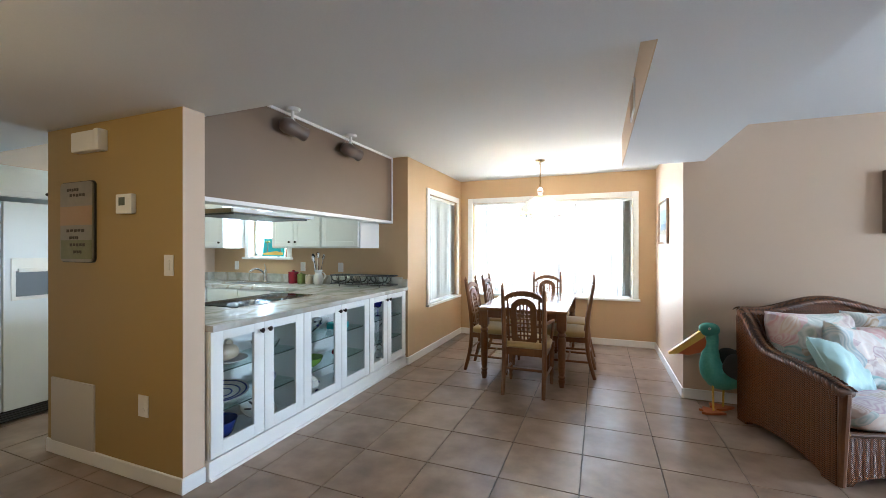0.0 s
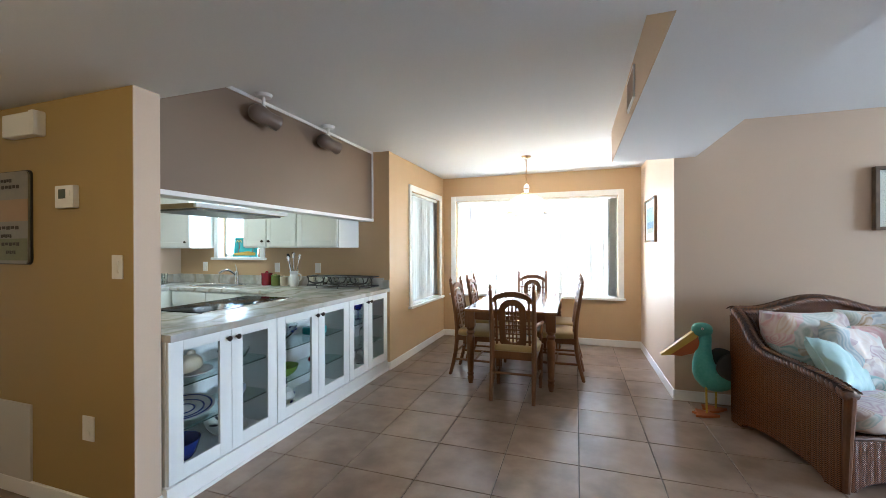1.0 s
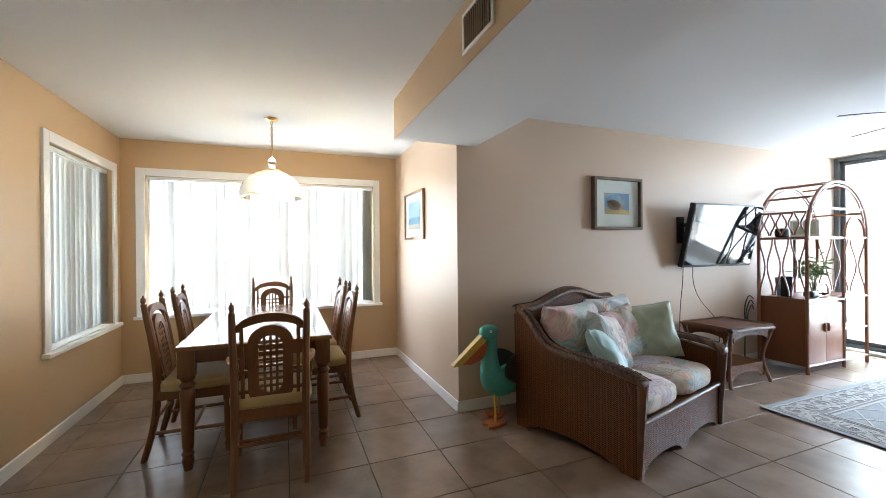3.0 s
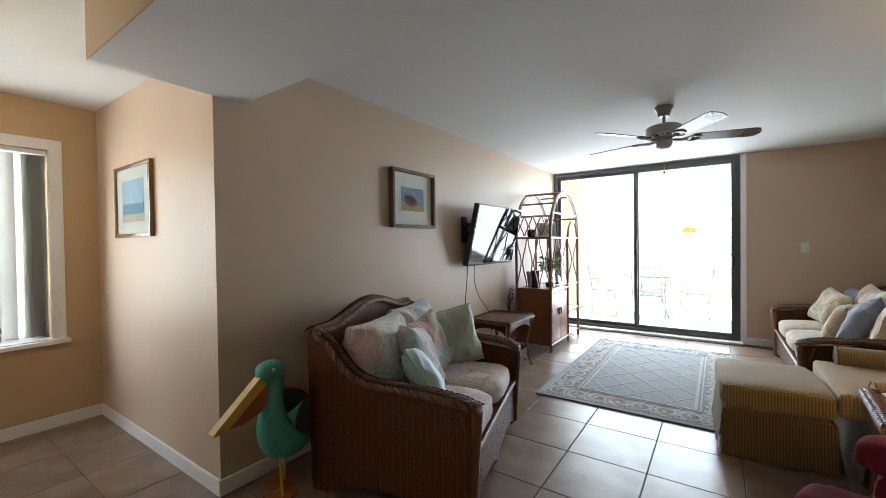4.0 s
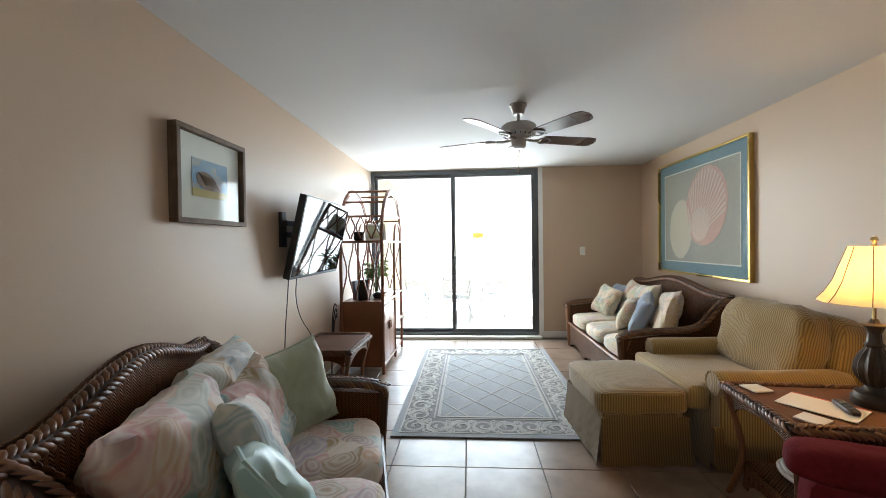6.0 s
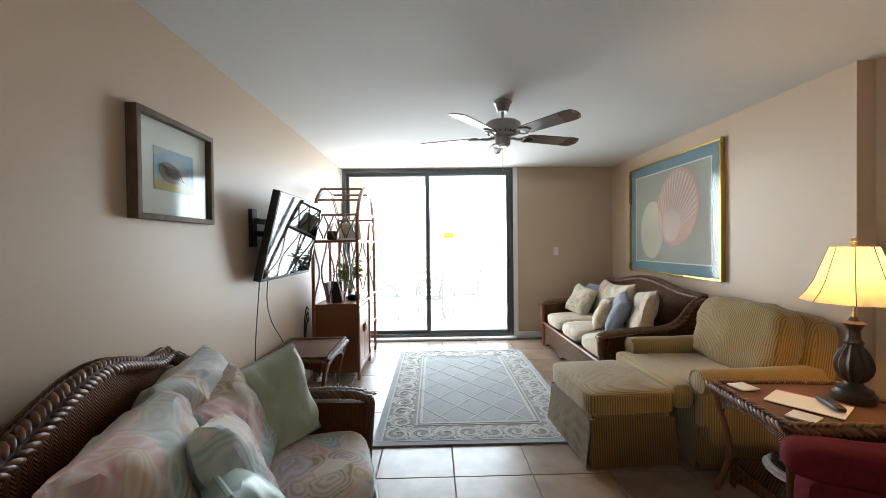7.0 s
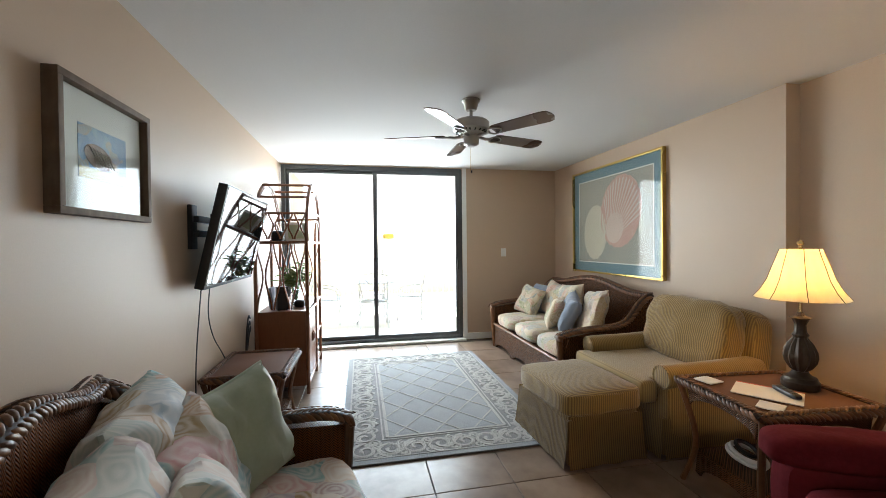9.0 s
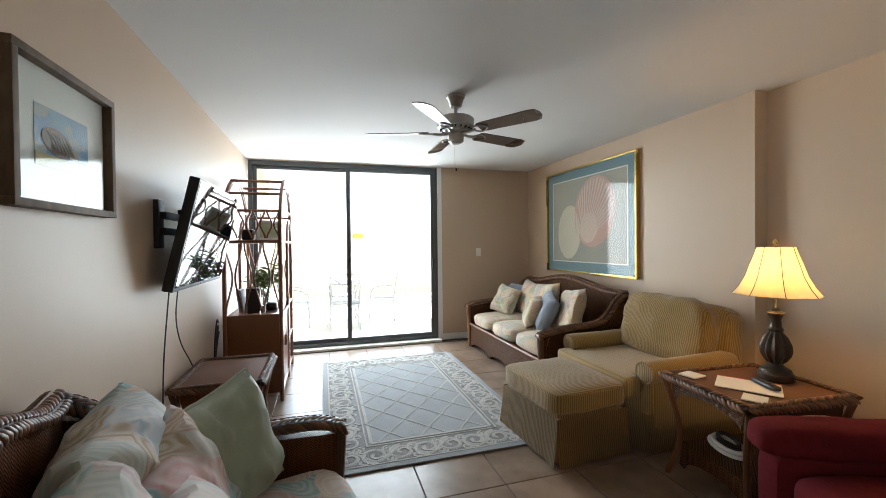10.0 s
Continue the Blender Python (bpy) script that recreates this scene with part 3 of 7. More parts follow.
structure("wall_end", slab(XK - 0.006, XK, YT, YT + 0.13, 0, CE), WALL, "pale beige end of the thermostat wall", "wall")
structure("wall_far", slab(-4.97 - TH, -4.97, -2.2, YP, -0.1, CE), WALL, "kitchen end wall", "wall")

KW = (-4.29, -3.62, 1.24, 2.00)     # kitchen window x0 x1 z0 z1
bm = bmesh.new()
box(bm, -4.97, KW[0], YP, YP + TH, -0.1, CE)
box(bm, KW[1], XD - TH, YP, YP + TH, -0.1, CE)
box(bm, KW[0], KW[1], YP, YP + TH, -0.1, KW[2])
box(bm, KW[0], KW[1], YP, YP + TH, KW[3], CE)
structure("wall_kitchen", bm, PEACH, "beige kitchen wall with a small window over the sink", "wall")
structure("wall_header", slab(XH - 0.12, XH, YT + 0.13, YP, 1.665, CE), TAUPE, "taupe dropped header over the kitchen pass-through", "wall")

# ceilings
structure("ceiling_dining", slab(-5.4, 0.45, 1.78, YB + TH, CE, CE + 0.1), CEIL, "white painted dining ceiling", "ceiling")
structure("ceiling_entry", slab(-5.4, 0.45, -2.2, 1.78, LOW, CE + 0.1), CEIL, "low white entry ceiling", "ceiling")
bm = prism([(0.45, LOW), (1.12, LOW), (1.425, CE), (1.425, CE + 0.1), (0.45, CE + 0.1)], YW + 2.2, axis="y", at=-2.2)
structure("ceiling_soffit", bm, CEIL, "white boxed soffit sloping up to the living room ceiling", "ceiling")
structure("ceiling_nook", slab(0.45, XR + TH, YW + 0.001, YB + TH, CE, CE + 0.1), CEIL, "white painted ceiling over the dining nook", "ceiling")
structure("ceiling_living", slab(1.425, XS + TH, YA - TH - 0.12, YW + TH, CE, CE + 0.1), CEIL, "white painted living room ceiling", "ceiling")
structure("soffit_face", slab(0.444, 0.45, 1.785, YW, LOW, CE), PEACH, "peach painted upright side of the soffit", "trim")

# ---- living room ----


def wicker_sofa(label, m, W, D, seats, arch, cane, plait, seat_mat, top_arm=0.60):
    """A wicker sofa: front edge on local y = 0, back at y = D, from x = 0 to W."""
    s = thing("wicker_sofa", label, "sofa", m)
    side = [(0.0, 0.0), (0.06, 0.0)] + arc(D / 2, 0.0, D / 2 - 0.10, 0.07, 180, 0, 10) + [(D - 0.05, 0.0), (D, 0.0), (D + 0.02, 0.82), (D - 0.10, 0.79), (D - 0.19, 0.70), (D - 0.27, 0.62), (D - 0.36, top_arm - 0.01), (0.30, top_arm - 0.02), (0.0, top_arm - 0.06)]
    for name, x in (("arm_panel", 0.0), ("arm_panel", W - 0.05)):
        part(name, prism(side, 0.05, axis="x", at=x), cane, s, smooth=30)
    for x, sx in ((0.025, -1), (W - 0.025, 1)):
        line = smooth_path([(x + sx * 0.005, -0.035, top_arm - 0.055), (x + sx * 0.02, 0.06, top_arm - 0.015), (x + sx * 0.02, 0.30, top_arm + 0.005), (x + sx * 0.015, D - 0.36, top_arm + 0.01), (x + sx * 0.01, D - 0.24, top_arm + 0.06), (x, D - 0.12, 0.80), (x, D - 0.02, 0.86)])
        rail = part("arm_rail", tube(line, 0.044, 10, flat=0.45), CORE, s, "braided wicker rail", smooth=85)
        braid(rail, line, 0.050, 0.026, (1, 0, 0), plait)
        part("rail_end", rounded(0.10, 0.035, 0.052, 2.6, 6, 0, 0.003, sx, tuple(Vector(line[0]) + Vector((0, 0.004, -0.002)))), plait, s)
        post = tube([(x, 0.0, 0.0), (x, -0.012, 0.3), (x, -0.025, top_arm - 0.06)], 0.026, 10, radii=[0.020, 0.026, 0.03])
        part("front_post", post, plait, s)
        part("back_leg", tube([(x, D - 0.03, 0.0), (x, D - 0.02, 0.12)], 0.022, 8), plait, s)
        part("brace", tube([(x + sx * 0.012, -0.012, 0.30), (x + sx * 0.022, 0.05, top_arm - 0.07)], 0.008, 6), plait, s)
    n = 24
    crest = [(W * i / n, 0.86 + (arch - 0.86) * (0.5 - 0.5 * math.cos(6.28318 * min(1, max(0, (i / n - 0.12) / 0.76)))) ** 0.8) for i in range(n + 1)]
    back = [(0.0, 0.06)] + crest + [(W, 0.06)]
    part("back_panel", prism(back, 0.045, axis="y", at=D - 0.04), cane, s, smooth=30)
    line = [(u, D - 0.02, z) for u, z in crest]
    rim = part("back_rail", tube(line, 0.033, 10, flat=0.65), CORE, s, "braided wicker rail", smooth=85)
    braid(rim, line, 0.038, 0.026, (0, 1, 0.35), plait)
    skirt = [(0.03, 0.0), (0.05, 0.0)]
    bays = seats
    w1 = (W - 0.1) / bays
    for i in range(bays):
        skirt += arc(0.05 + w1 * (i + 0.5), 0.0, w1 / 2 - 0.035, 0.065, 180, 0, 8)
    skirt += [(W - 0.05, 0.0), (W - 0.03, 0.0), (W - 0.03, 0.30), (0.03, 0.30)]
    part("front_skirt", prism(skirt, 0.035, axis="y", at=0.0), cane, s, smooth=30)
    part("skirt_rim", tube([(0.03, -0.006, 0.30), (W - 0.03, -0.006, 0.30)], 0.014, 8), plait, s)
    part("seat_deck", slab(0.05, W - 0.05, 0.035, D - 0.045, 0.22, 0.29), cane, s)
    cw = (W - 0.11) / seats
    for i in range(seats):
        bm = rounded(cw - 0.012, D - 0.20, 0.15, 5, 8, 0.022, 0.006, i * 3.1)
        part("seat_cushion", bm, seat_mat, s, m=pose(0.055 + cw * (i + 0.5), (D - 0.20) / 2 + 0.0, 0.372))
    return s


love = wicker_sofa("dark brown woven wicker loveseat with pastel floral cushions", pose(1.504, 3.033, 0, 0, 0, 14.9), 1.217, 0.907, 2, 0.955, WICKER, BRAID, FLORAL)
LM = pose(1.504, 3.033, 0, 0, 0, 14.9)


def cushion(name, label, m, w, h, t, material, group, seed=0.0, piping=None):
    c = thing(name, label, "cushion", m, group)
    part("cover", pillow(w, h, t, 24, seed), material, c)
    if piping is not None:
        q = []
        for a, b in ((-1, -1), (1, -1), (1, 1), (-1, 1)):
            q.append((a, b))
        ring = []
        for (a, b), (c2, d2) in zip(q, q[1:] + q[:1]):
            for i in range(10):
                s, t2 = a + (c2 - a) * i / 10, b + (d2 - b) * i / 10
                ring.append((w / 2 * s * (1 - 0.07 * (1 - t2 * t2)), 0, h / 2 * t2 * (1 - 0.07 * (1 - s * s))))
        part("piping", tube(ring, 0.008, 6, closed=True), piping, c)
    return c


GL = "cushions on the loveseat"
cushion("back_cushion", "plump pastel floral back cushion leaning in the loveseat", LM @ pose(0.355, 0.665, 0.645, -9, 0, 0), 0.57, 0.50, 0.25, FLORAL, GL, 1.0)
cushion("back_cushion", "plump pastel floral back cushion leaning in the loveseat", LM @ pose(0.87, 0.68, 0.655, -9, 0, 0), 0.57, 0.50, 0.25, FLORAL, GL, 5.0)
cushion("throw_pillow", "pastel floral throw pillow with a shell print", LM @ pose(0.50, 0.46, 0.62, -24, 14, 8), 0.42, 0.42, 0.15, FLORAL, GL, 2.0)
cushion("throw_pillow", "pastel floral throw pillow leaning on the loveseat", LM @ pose(0.77, 0.52, 0.635, -22, -8, -6), 0.44, 0.42, 0.15, FLORAL, GL, 8.0)
cushion("throw_pillow", "pale aqua satin throw pillow with piping", LM @ pose(0.32, 0.37, 0.585, -34, 10, 24), 0.36, 0.36, 0.13, AQUA, GL, 3.0, AQUA)
cushion("throw_pillow", "sage green throw pillow with piping beside the arm", LM @ pose(1.02, 0.44, 0.635, -16, -8, -46), 0.44, 0.43, 0.20, SAGE, GL, 4.0, SAGE)

S2 = pose(5.82, 1.525, 0, 0, 0, 180)
wicker_sofa("brown wicker three-seat sofa with cream cushions below the shell print", S2, 1.87, 0.90, 3, 0.95, WICKER2, BRAID2, CREAMFLORAL, 0.58)
GS = "cushions on the three-seat sofa"
for u, v, z, rx, ry, rz, w, mat_, txt in (
        (0.22, 0.62, 0.62, -16, 0, 14, 0.42, BLUEGREY, "blue grey throw pillow on the wicker sofa"),
        (0.27, 0.40, 0.62, -26, 9, 12, 0.40, CREAMFLORAL, "cream floral throw pillow on the wicker sofa"),
        (0.52, 0.63, 0.65, -16, 8, 0, 0.46, CREAMFLORAL, "cream floral throw pillow on the wicker sofa"),
        (0.86, 0.62, 0.66, -16, -6, 0, 0.48, CREAMFLORAL, "cream floral throw pillow on the wicker sofa"),
        (1.05, 0.36, 0.60, -28, 0, -30, 0.36, CREAMFLORAL, "cream floral throw pillow on the wicker sofa"),
        (1.20, 0.43, 0.62, -24, 10, -26, 0.42, BLUEGREY, "blue grey throw pillow on the wicker sofa"),
        (1.46, 0.55, 0.65, -18, -8, -14, 0.50, CREAMFLORAL, "large cream floral throw pillow on the wicker sofa")):
    cushion("throw_pillow", txt, S2 @ pose(u, v, z, rx, ry, rz), w, w * 0.95, 0.15, mat_, GS, u * 9)


def wicker_table(label, m, w, d, h, cane, plait, top_mat, shelf=0.2):
    """A wicker side table centred on x, with splayed legs, a plaited rim and a lower shelf."""
    t = thing("wicker_side_table", label, "side table", m)
    part("tabletop", slab(-w / 2 + 0.02, w / 2 - 0.02, -d / 2 + 0.02, d / 2 - 0.02, h - 0.025, h, bevel=0.004), top_mat, t)
    ring = [(-w / 2, -d / 2), (w / 2, -d / 2), (w / 2, d / 2), (-w / 2, d / 2), (-w / 2, -d / 2)]
    for (a, b), (c, e) in zip(ring, ring[1:]):
        sd = (0, 0.8, 0.6 if b < 0 else -0.6) if b == e else (0.8, 0, 0.6 if a < 0 else -0.6)
        line = [(a, b, h - 0.016), (c, e, h - 0.016)]
        rim = part("rim", tube(line, 0.020, 8, flat=0.8), CORE, t, "braided wicker rim", smooth=85)
        braid(rim, line, 0.026, 0.020, sd, plait, 2)
    for sx in (-1, 1):
        for sy in (-1, 1):
            path = smooth_path([(sx * (w / 2 + 0.0), sy * (d / 2), h - 0.03), (sx * (w / 2 - 0.055), sy * (d / 2 - 0.05), h * 0.55), (sx * (w / 2 - 0.06), sy * (d / 2 - 0.055), shelf), (sx * (w / 2 - 0.01), sy * (d / 2 - 0.01), 0.0)])
            part("leg", tube(path, 0.016, 8), BRAID, t)
    for (a, b), (c, e) in zip(ring, ring[1:]):
        f = 0.86
        L = math.hypot(c - a, e - b) * f
        out = [(-L / 2, 0.0)] + arc(0, -0.105, L / 2 - 0.02, 0.065, 180, 0, 10) + [(L / 2, 0.0)]
        bm = prism(out, 0.012, axis="y", at=-0.006)
        mid = ((a + c) / 2 * 0.93, (b + e) / 2 * 0.93)
        part("apron", bm, cane, t, m=pose(mid[0], mid[1], h - 0.03, 0, 0, 0 if b == e else 90))
        out = [(-L / 2 * 0.86, 0.02)] + [(-L / 2 * 0.95, -0.11)] + arc(0, -0.12, L / 2 * 0.80, 0.07, 180, 0, 10) + [(L / 2 * 0.95, -0.11), (L / 2 * 0.86, 0.02)]
        bm = prism(out, 0.012, axis="y", at=-0.006)
        mid = ((a + c) / 2 * 0.80, (b + e) / 2 * 0.80)
        part("shelf_apron", bm, cane, t, m=pose(mid[0], mid[1], shelf - 0.02, 0, 0, 0 if b == e else 90))
    part("shelf", slab(-w / 2 * 0.82, w / 2 * 0.82, -d / 2 * 0.82, d / 2 * 0.82, shelf - 0.015, shelf, bevel=0.004), cane, t)
    return t


wicker_table("brown wicker end table between loveseat and shelf unit", pose(3.72, 3.97, 0), 0.60, 0.46, 0.55, WICKER, BRAID, TABLEWOOD)
wicker_table("brown wicker lamp table with braided rim and lower shelf", pose(2.435, 1.17, 0, 0, 0, -5), 0.52, 0.63, 0.58, WICKER2, BRAID2, TABLEWOOD, 0.19)

# upholstered armchair and ottoman
def skirt_panels(parent, w, d, h, flare, material, z0=0.012):
    """Four hanging skirt panels, flaring to the floor and parted at the corners over a set-back pleat."""
    for length, off, turn in ((w, d / 2, 0), (d, w / 2, 90), (w, d / 2, 180), (d, w / 2, 270)):
        bm = bmesh.new()
        n, rows = 14, 4
        grid = []
        for j in range(rows + 1):
            f = j / rows
            row = []
            for i in range(n + 1):
                u = 2 * i / n - 1
                spread_ = flare * f ** 1.3
                out = off + spread_ * (1 + 0.35 * u ** 8) + 0.004 * f * math.sin(i * 1.7 + turn)
                row.append(bm.verts.new((u * (length / 2 - 0.004 + spread_ * 0.45), -out, h + (z0 - h) * f + 0.004 * f * math.cos(i * 1.1))))
            grid.append(row)
        for j in range(rows):
            for i in range(n):
                bm.faces.new((grid[j][i], grid[j][i + 1], grid[j + 1][i + 1], grid[j + 1][i]))
        bmesh.ops.solidify(bm, geom=bm.faces[:], thickness=0.006)
        part("skirt_panel", bm, material, parent, m=pose(0, 0, 0, 0, 0, turn))
    for sx in (-1, 1):
        for sy in (-1, 1):
            part("corner_pleat", slab(sx * (w / 2 - 0.045), sx * (w / 2 - 0.012), sy * (d / 2 - 0.045), sy * (d / 2 - 0.012), z0 + 0.004, h - 0.004, bevel=0.004, segs=1), material, parent)


AC = thing("armchair", "tan corded armchair with rolled arms and skirt", "armchair", pose(3.37, 1.515, 0, 0, 0, 180))
part("base", rounded(0.88, 0.74, 0.28, 12, 7, 0, 0.003, 1, (0, 0.50, 0.235)), STRIPE, AC)
tee = prism([(-0.40, 0.0), (0.40, 0.0), (0.40, 0.125), (0.335, 0.125), (0.335, 0.68), (-0.335, 0.68), (-0.335, 0.125), (-0.40, 0.125)], 0.145, axis="z", at=0.325)
bmesh.ops.bevel(tee, geom=tee.edges[:], offset=0.035, segments=3, profile=0.6, affect="EDGES")
part("seat_cushion", tee, STRIPETOP, AC, smooth=60)
part("back_frame", rounded(0.86, 0.20, 0.76, 6, 8, 0, 0.004, 3), STRIPEBACK, AC, m=pose(0, 0.90, 0.50, -9, 0, 0))
part("back_cushion", rounded(0.80, 0.25, 0.50, 4.2, 11, 0.0, 0.020, 4), STRIPEBACK, AC, m=pose(0, 0.735, 0.675, -15, 0, 0))
for sx in (-1, 1):
    ax = sx * 0.415
    roll = tube([(0, 0.135, 0), (0, 0.16, 0), (0, 0.45, 0), (0, 0.80, 0.01), (0, 0.88, 0.01)], 0.075, 18, radii=[0.070, 0.078, 0.078, 0.078, 0.06])
    part("arm_roll", roll, STRIPETOP, AC, m=pose(ax, 0, 0.498))
    part("arm_panel", rounded(0.12, 0.74, 0.40, 10, 6, 0, 0.002, sx, (ax, 0.51, 0.28)), STRIPE, AC)
    part("arm_piping", tube([(ax + 0.070 * math.cos(a * 0.4488), 0.128, 0.498 + 0.070 * math.sin(a * 0.4488)) for a in range(14)], 0.007, 6, closed=True), STRIPE, AC)
    part("arm_front", lathe([(0.0, 0.0), (0.066, 0.0), (0.070, 0.012), (0.04, 0.018), (0.0, 0.02)], 20), STRIPE, AC, m=pose(ax, 0.140, 0.498, 90, 0, 0))
skirt_panels(AC, 0.93, 0.80, 0.25, 0.022, STRIPE)
for ob in AC.children:
    if ob.name.startswith(("skirt_panel", "corner_pleat")):
        ob.location.y += 0.50
OT = thing("ottoman", "tan corded ottoman with a pleated skirt and loose top", "ottoman", pose(3.275, 1.805, 0, 0, 0, 3))
part("body", rounded(0.645, 0.51, 0.17, 12, 7, 0, 0.0, 1, (0, 0, 0.24)), STRIPE, OT)
part("top_cushion", rounded(0.69, 0.55, 0.15, 9, 11, 0.012, 0.005, 6, (0, 0, 0.375)), STRIPEBACK, OT)
skirt_panels(OT, 0.67, 0.53, 0.29, 0.024, STRIPE)
for z in (0.327, 0.425):
    ring = [(0.338 * math.copysign(abs(math.cos(a)) ** 0.22, math.cos(a)), 0.268 * math.copysign(abs(math.sin(a)) ** 0.22, math.sin(a)), z) for a in [6.28318 * i / 64 for i in range(64)]]
    part("piping", tube(ring, 0.006, 6, closed=True), STRIPE, OT)

# red armchair: front of its right arm near the lamp table
RC = thing("red_armchair", "deep red plush recliner armchair beside the lamp table", "armchair", pose(1.828, 1.722, 0, 0, 0, 156))
part("base", rounded(0.46, 0.72, 0.30, 9, 7, 0, 0.003, 1, (0, 0.42, 0.18)), RED, RC)
part("seat_cushion", rounded(0.42, 0.62, 0.16, 5, 8, 0.02, 0.006, 2, (0, 0.34, 0.35)), RED, RC)
part("backrest", rounded(0.52, 0.24, 0.72, 4, 9, 0, 0.012, 3), RED, RC, m=pose(0, 0.80, 0.62, -14, 0, 0))
for sx in (-1, 1):
    part("arm_panel", rounded(0.16, 0.78, 0.45, 7, 8, 0, 0.004, sx, (sx * 0.30, 0.42, 0.265)), RED, RC)
    part("arm_pad", rounded(0.19, 0.82, 0.14, 4.2, 10, 0, 0.008, sx + 3, (sx * 0.30, 0.39, 0.515)), RED, RC)

# table lamp
LP = thing("table_lamp", "lit table lamp with a bell shade and dark urn base", "table lamp", pose(2.44, 0.975, 0.58))
part("base", lathe([(0.0, 0), (0.076, 0.0), (0.081, 0.010), (0.081, 0.038), (0.073, 0.046), (0.069, 0.060), (0.050, 0.068), (0.038, 0.080), (0.033, 0.09), (0.0, 0.09)], 28), BRONZE, LP)
bm = bmesh.new()
urn = [(0.028, 0.09), (0.044, 0.105), (0.062, 0.135), (0.069, 0.165), (0.066, 0.195), (0.050, 0.235), (0.030, 0.268), (0.036, 0.282), (0.026, 0.296), (0.023, 0.335), (0.036, 0.365), (0.047, 0.372), (0.020, 0.382), (0.012, 0.40)]
rings = []
for r, z in urn:
    rings.append([bm.verts.new(((r + (0.005 if 0.1 < z < 0.25 else 0.001) * math.cos(12 * a)) * math.cos(a), (r + (0.005 if 0.1 < z < 0.25 else 0.001) * math.cos(12 * a)) * math.sin(a), z)) for a in [6.28318 * i / 48 for i in range(48)]])
for a, b in zip(rings, rings[1:]):
    for i in range(48):
        bm.faces.new((a[i], a[(i + 1) % 48], b[(i + 1) % 48], b[i]))
part("urn", bm, BRONZE, LP, "fluted dark bronze urn")
part("stem", lathe([(0.008, 0.38), (0.008, 0.78)], 10), BRASS, LP)
SHADE = translucent("lamp_shade_fabric", (0.92, 0.88, 0.78), 0.8)
bm = bmesh.new()
prof = [(0.085, 0.735), (0.095, 0.70), (0.115, 0.64), (0.135, 0.575), (0.165, 0.515), (0.195, 0.475)]
rings = []
for r, z in prof:
    rings.append([bm.verts.new((r * (1 + 0.018 * math.cos(8 * a)) * math.cos(a), r * (1 + 0.018 * math.cos(8 * a)) * math.sin(a), z)) for a in [6.28318 * i / 48 for i in range(48)]])
for a, b in zip(rings, rings[1:]):
    for i in range(48):
        bm.faces.new((a[i], a[(i + 1) % 48], b[(i + 1) % 48], b[i]))
bmesh.ops.solidify(bm, geom=bm.faces[:], thickness=0.0015)
shade = part("shade", bm, SHADE, LP, "cream bell shade with dark ribs")
for k in range(8):
    a = 6.28318 * k / 8
    part("rib", tube([(r * 1.022 * math.cos(a), r * 1.022 * math.sin(a), z) for r, z in prof], 0.0018, 5), BRONZE, shade)
part("finial", lathe([(0.0, 0.735), (0.012, 0.74), (0.006, 0.75), (0.016, 0.762), (0.012, 0.775), (0.0, 0.782)], 12), BRASS, LP)
part("bulb", lathe([(0.012, 0.53), (0.02, 0.55), (0.032, 0.58), (0.028, 0.61), (0.0, 0.63)], 14), glow("warm_bulb", (1.0, 0.62, 0.26), 2.0), LP).visible_shadow = False

# papers and small things on the lamp table
PAPER = surface("paper", (0.75, 0.73, 0.68), (0.72, 0.70, 0.65), rough=0.8, fine=60, bump=0.02)
REDINK = surface("red_ink", (0.55, 0.12, 0.08), rough=0.7, fine=60, bump=0.0)
mg = thing("magazine", "white leaflet with a red border on the lamp table", "leaflet", pose(2.40, 1.24, 0.586, 0, 0, 35))
part("sheet", slab(-0.14, 0.14, -0.10, 0.10, 0, 0.004), PAPER, mg)
part("border", slab(-0.14, 0.14, -0.115, -0.10, 0, 0.004), REDINK, mg)
rm = thing("remote_control", "black television remote control on the leaflet", "remote", pose(2.36, 1.17, 0.592, 0, 0, -20))
part("case", rounded(0.17, 0.045, 0.022, 6, 4, at=(0, 0, 0.011)), BLACK, rm)
for k in range(4):
    part("button", slab(-0.06 + k * 0.035, -0.045 + k * 0.035, -0.012, 0.012, 0.020, 0.025, bevel=0.002, segs=1), ALU, rm)
for x, y, r in ((2.62, 1.37, 8), (2.26, 1.39, 30)):
    solid("coaster", slab(-0.05, 0.05, -0.05, 0.05, 0, 0.007, bevel=0.002), PAPER, "square white printed coaster on the lamp table", "coaster", pose(x, y, 0.587, 0, 0, r), "coasters")
rg = thing("coiled_hose", "white and black coiled cord on the lower shelf", "cord", pose(2.50, 1.25, 0.205) @ Matrix.Diagonal((0.85, 0.85, 0.85, 1)))
for r, z, mm in ((0.11, 0.015, PLASTIC), (0.09, 0.035, PLASTIC), (0.06, 0.06, BLACK)):
    part("coil", tube([(r * math.cos(a), r * 0.8 * math.sin(a), z + 0.02 * math.cos(a)) for a in [6.28318 * i / 30 for i in range(30)]], 0.013, 8, closed=True), mm, rg)

# rug
RUGF = surface("rug_grey", (0.235, 0.235, 0.23), (0.20, 0.20, 0.195), (0.31, 0.31, 0.30), rough=0.95, big=8, fine=110, bump=1.0, height=0.006)
RUGB = surface("rug_bluegrey", (0.285, 0.30, 0.305), (0.25, 0.265, 0.27), (0.36, 0.375, 0.38), rough=0.95, big=8, fine=110, bump=1.0, height=0.006)
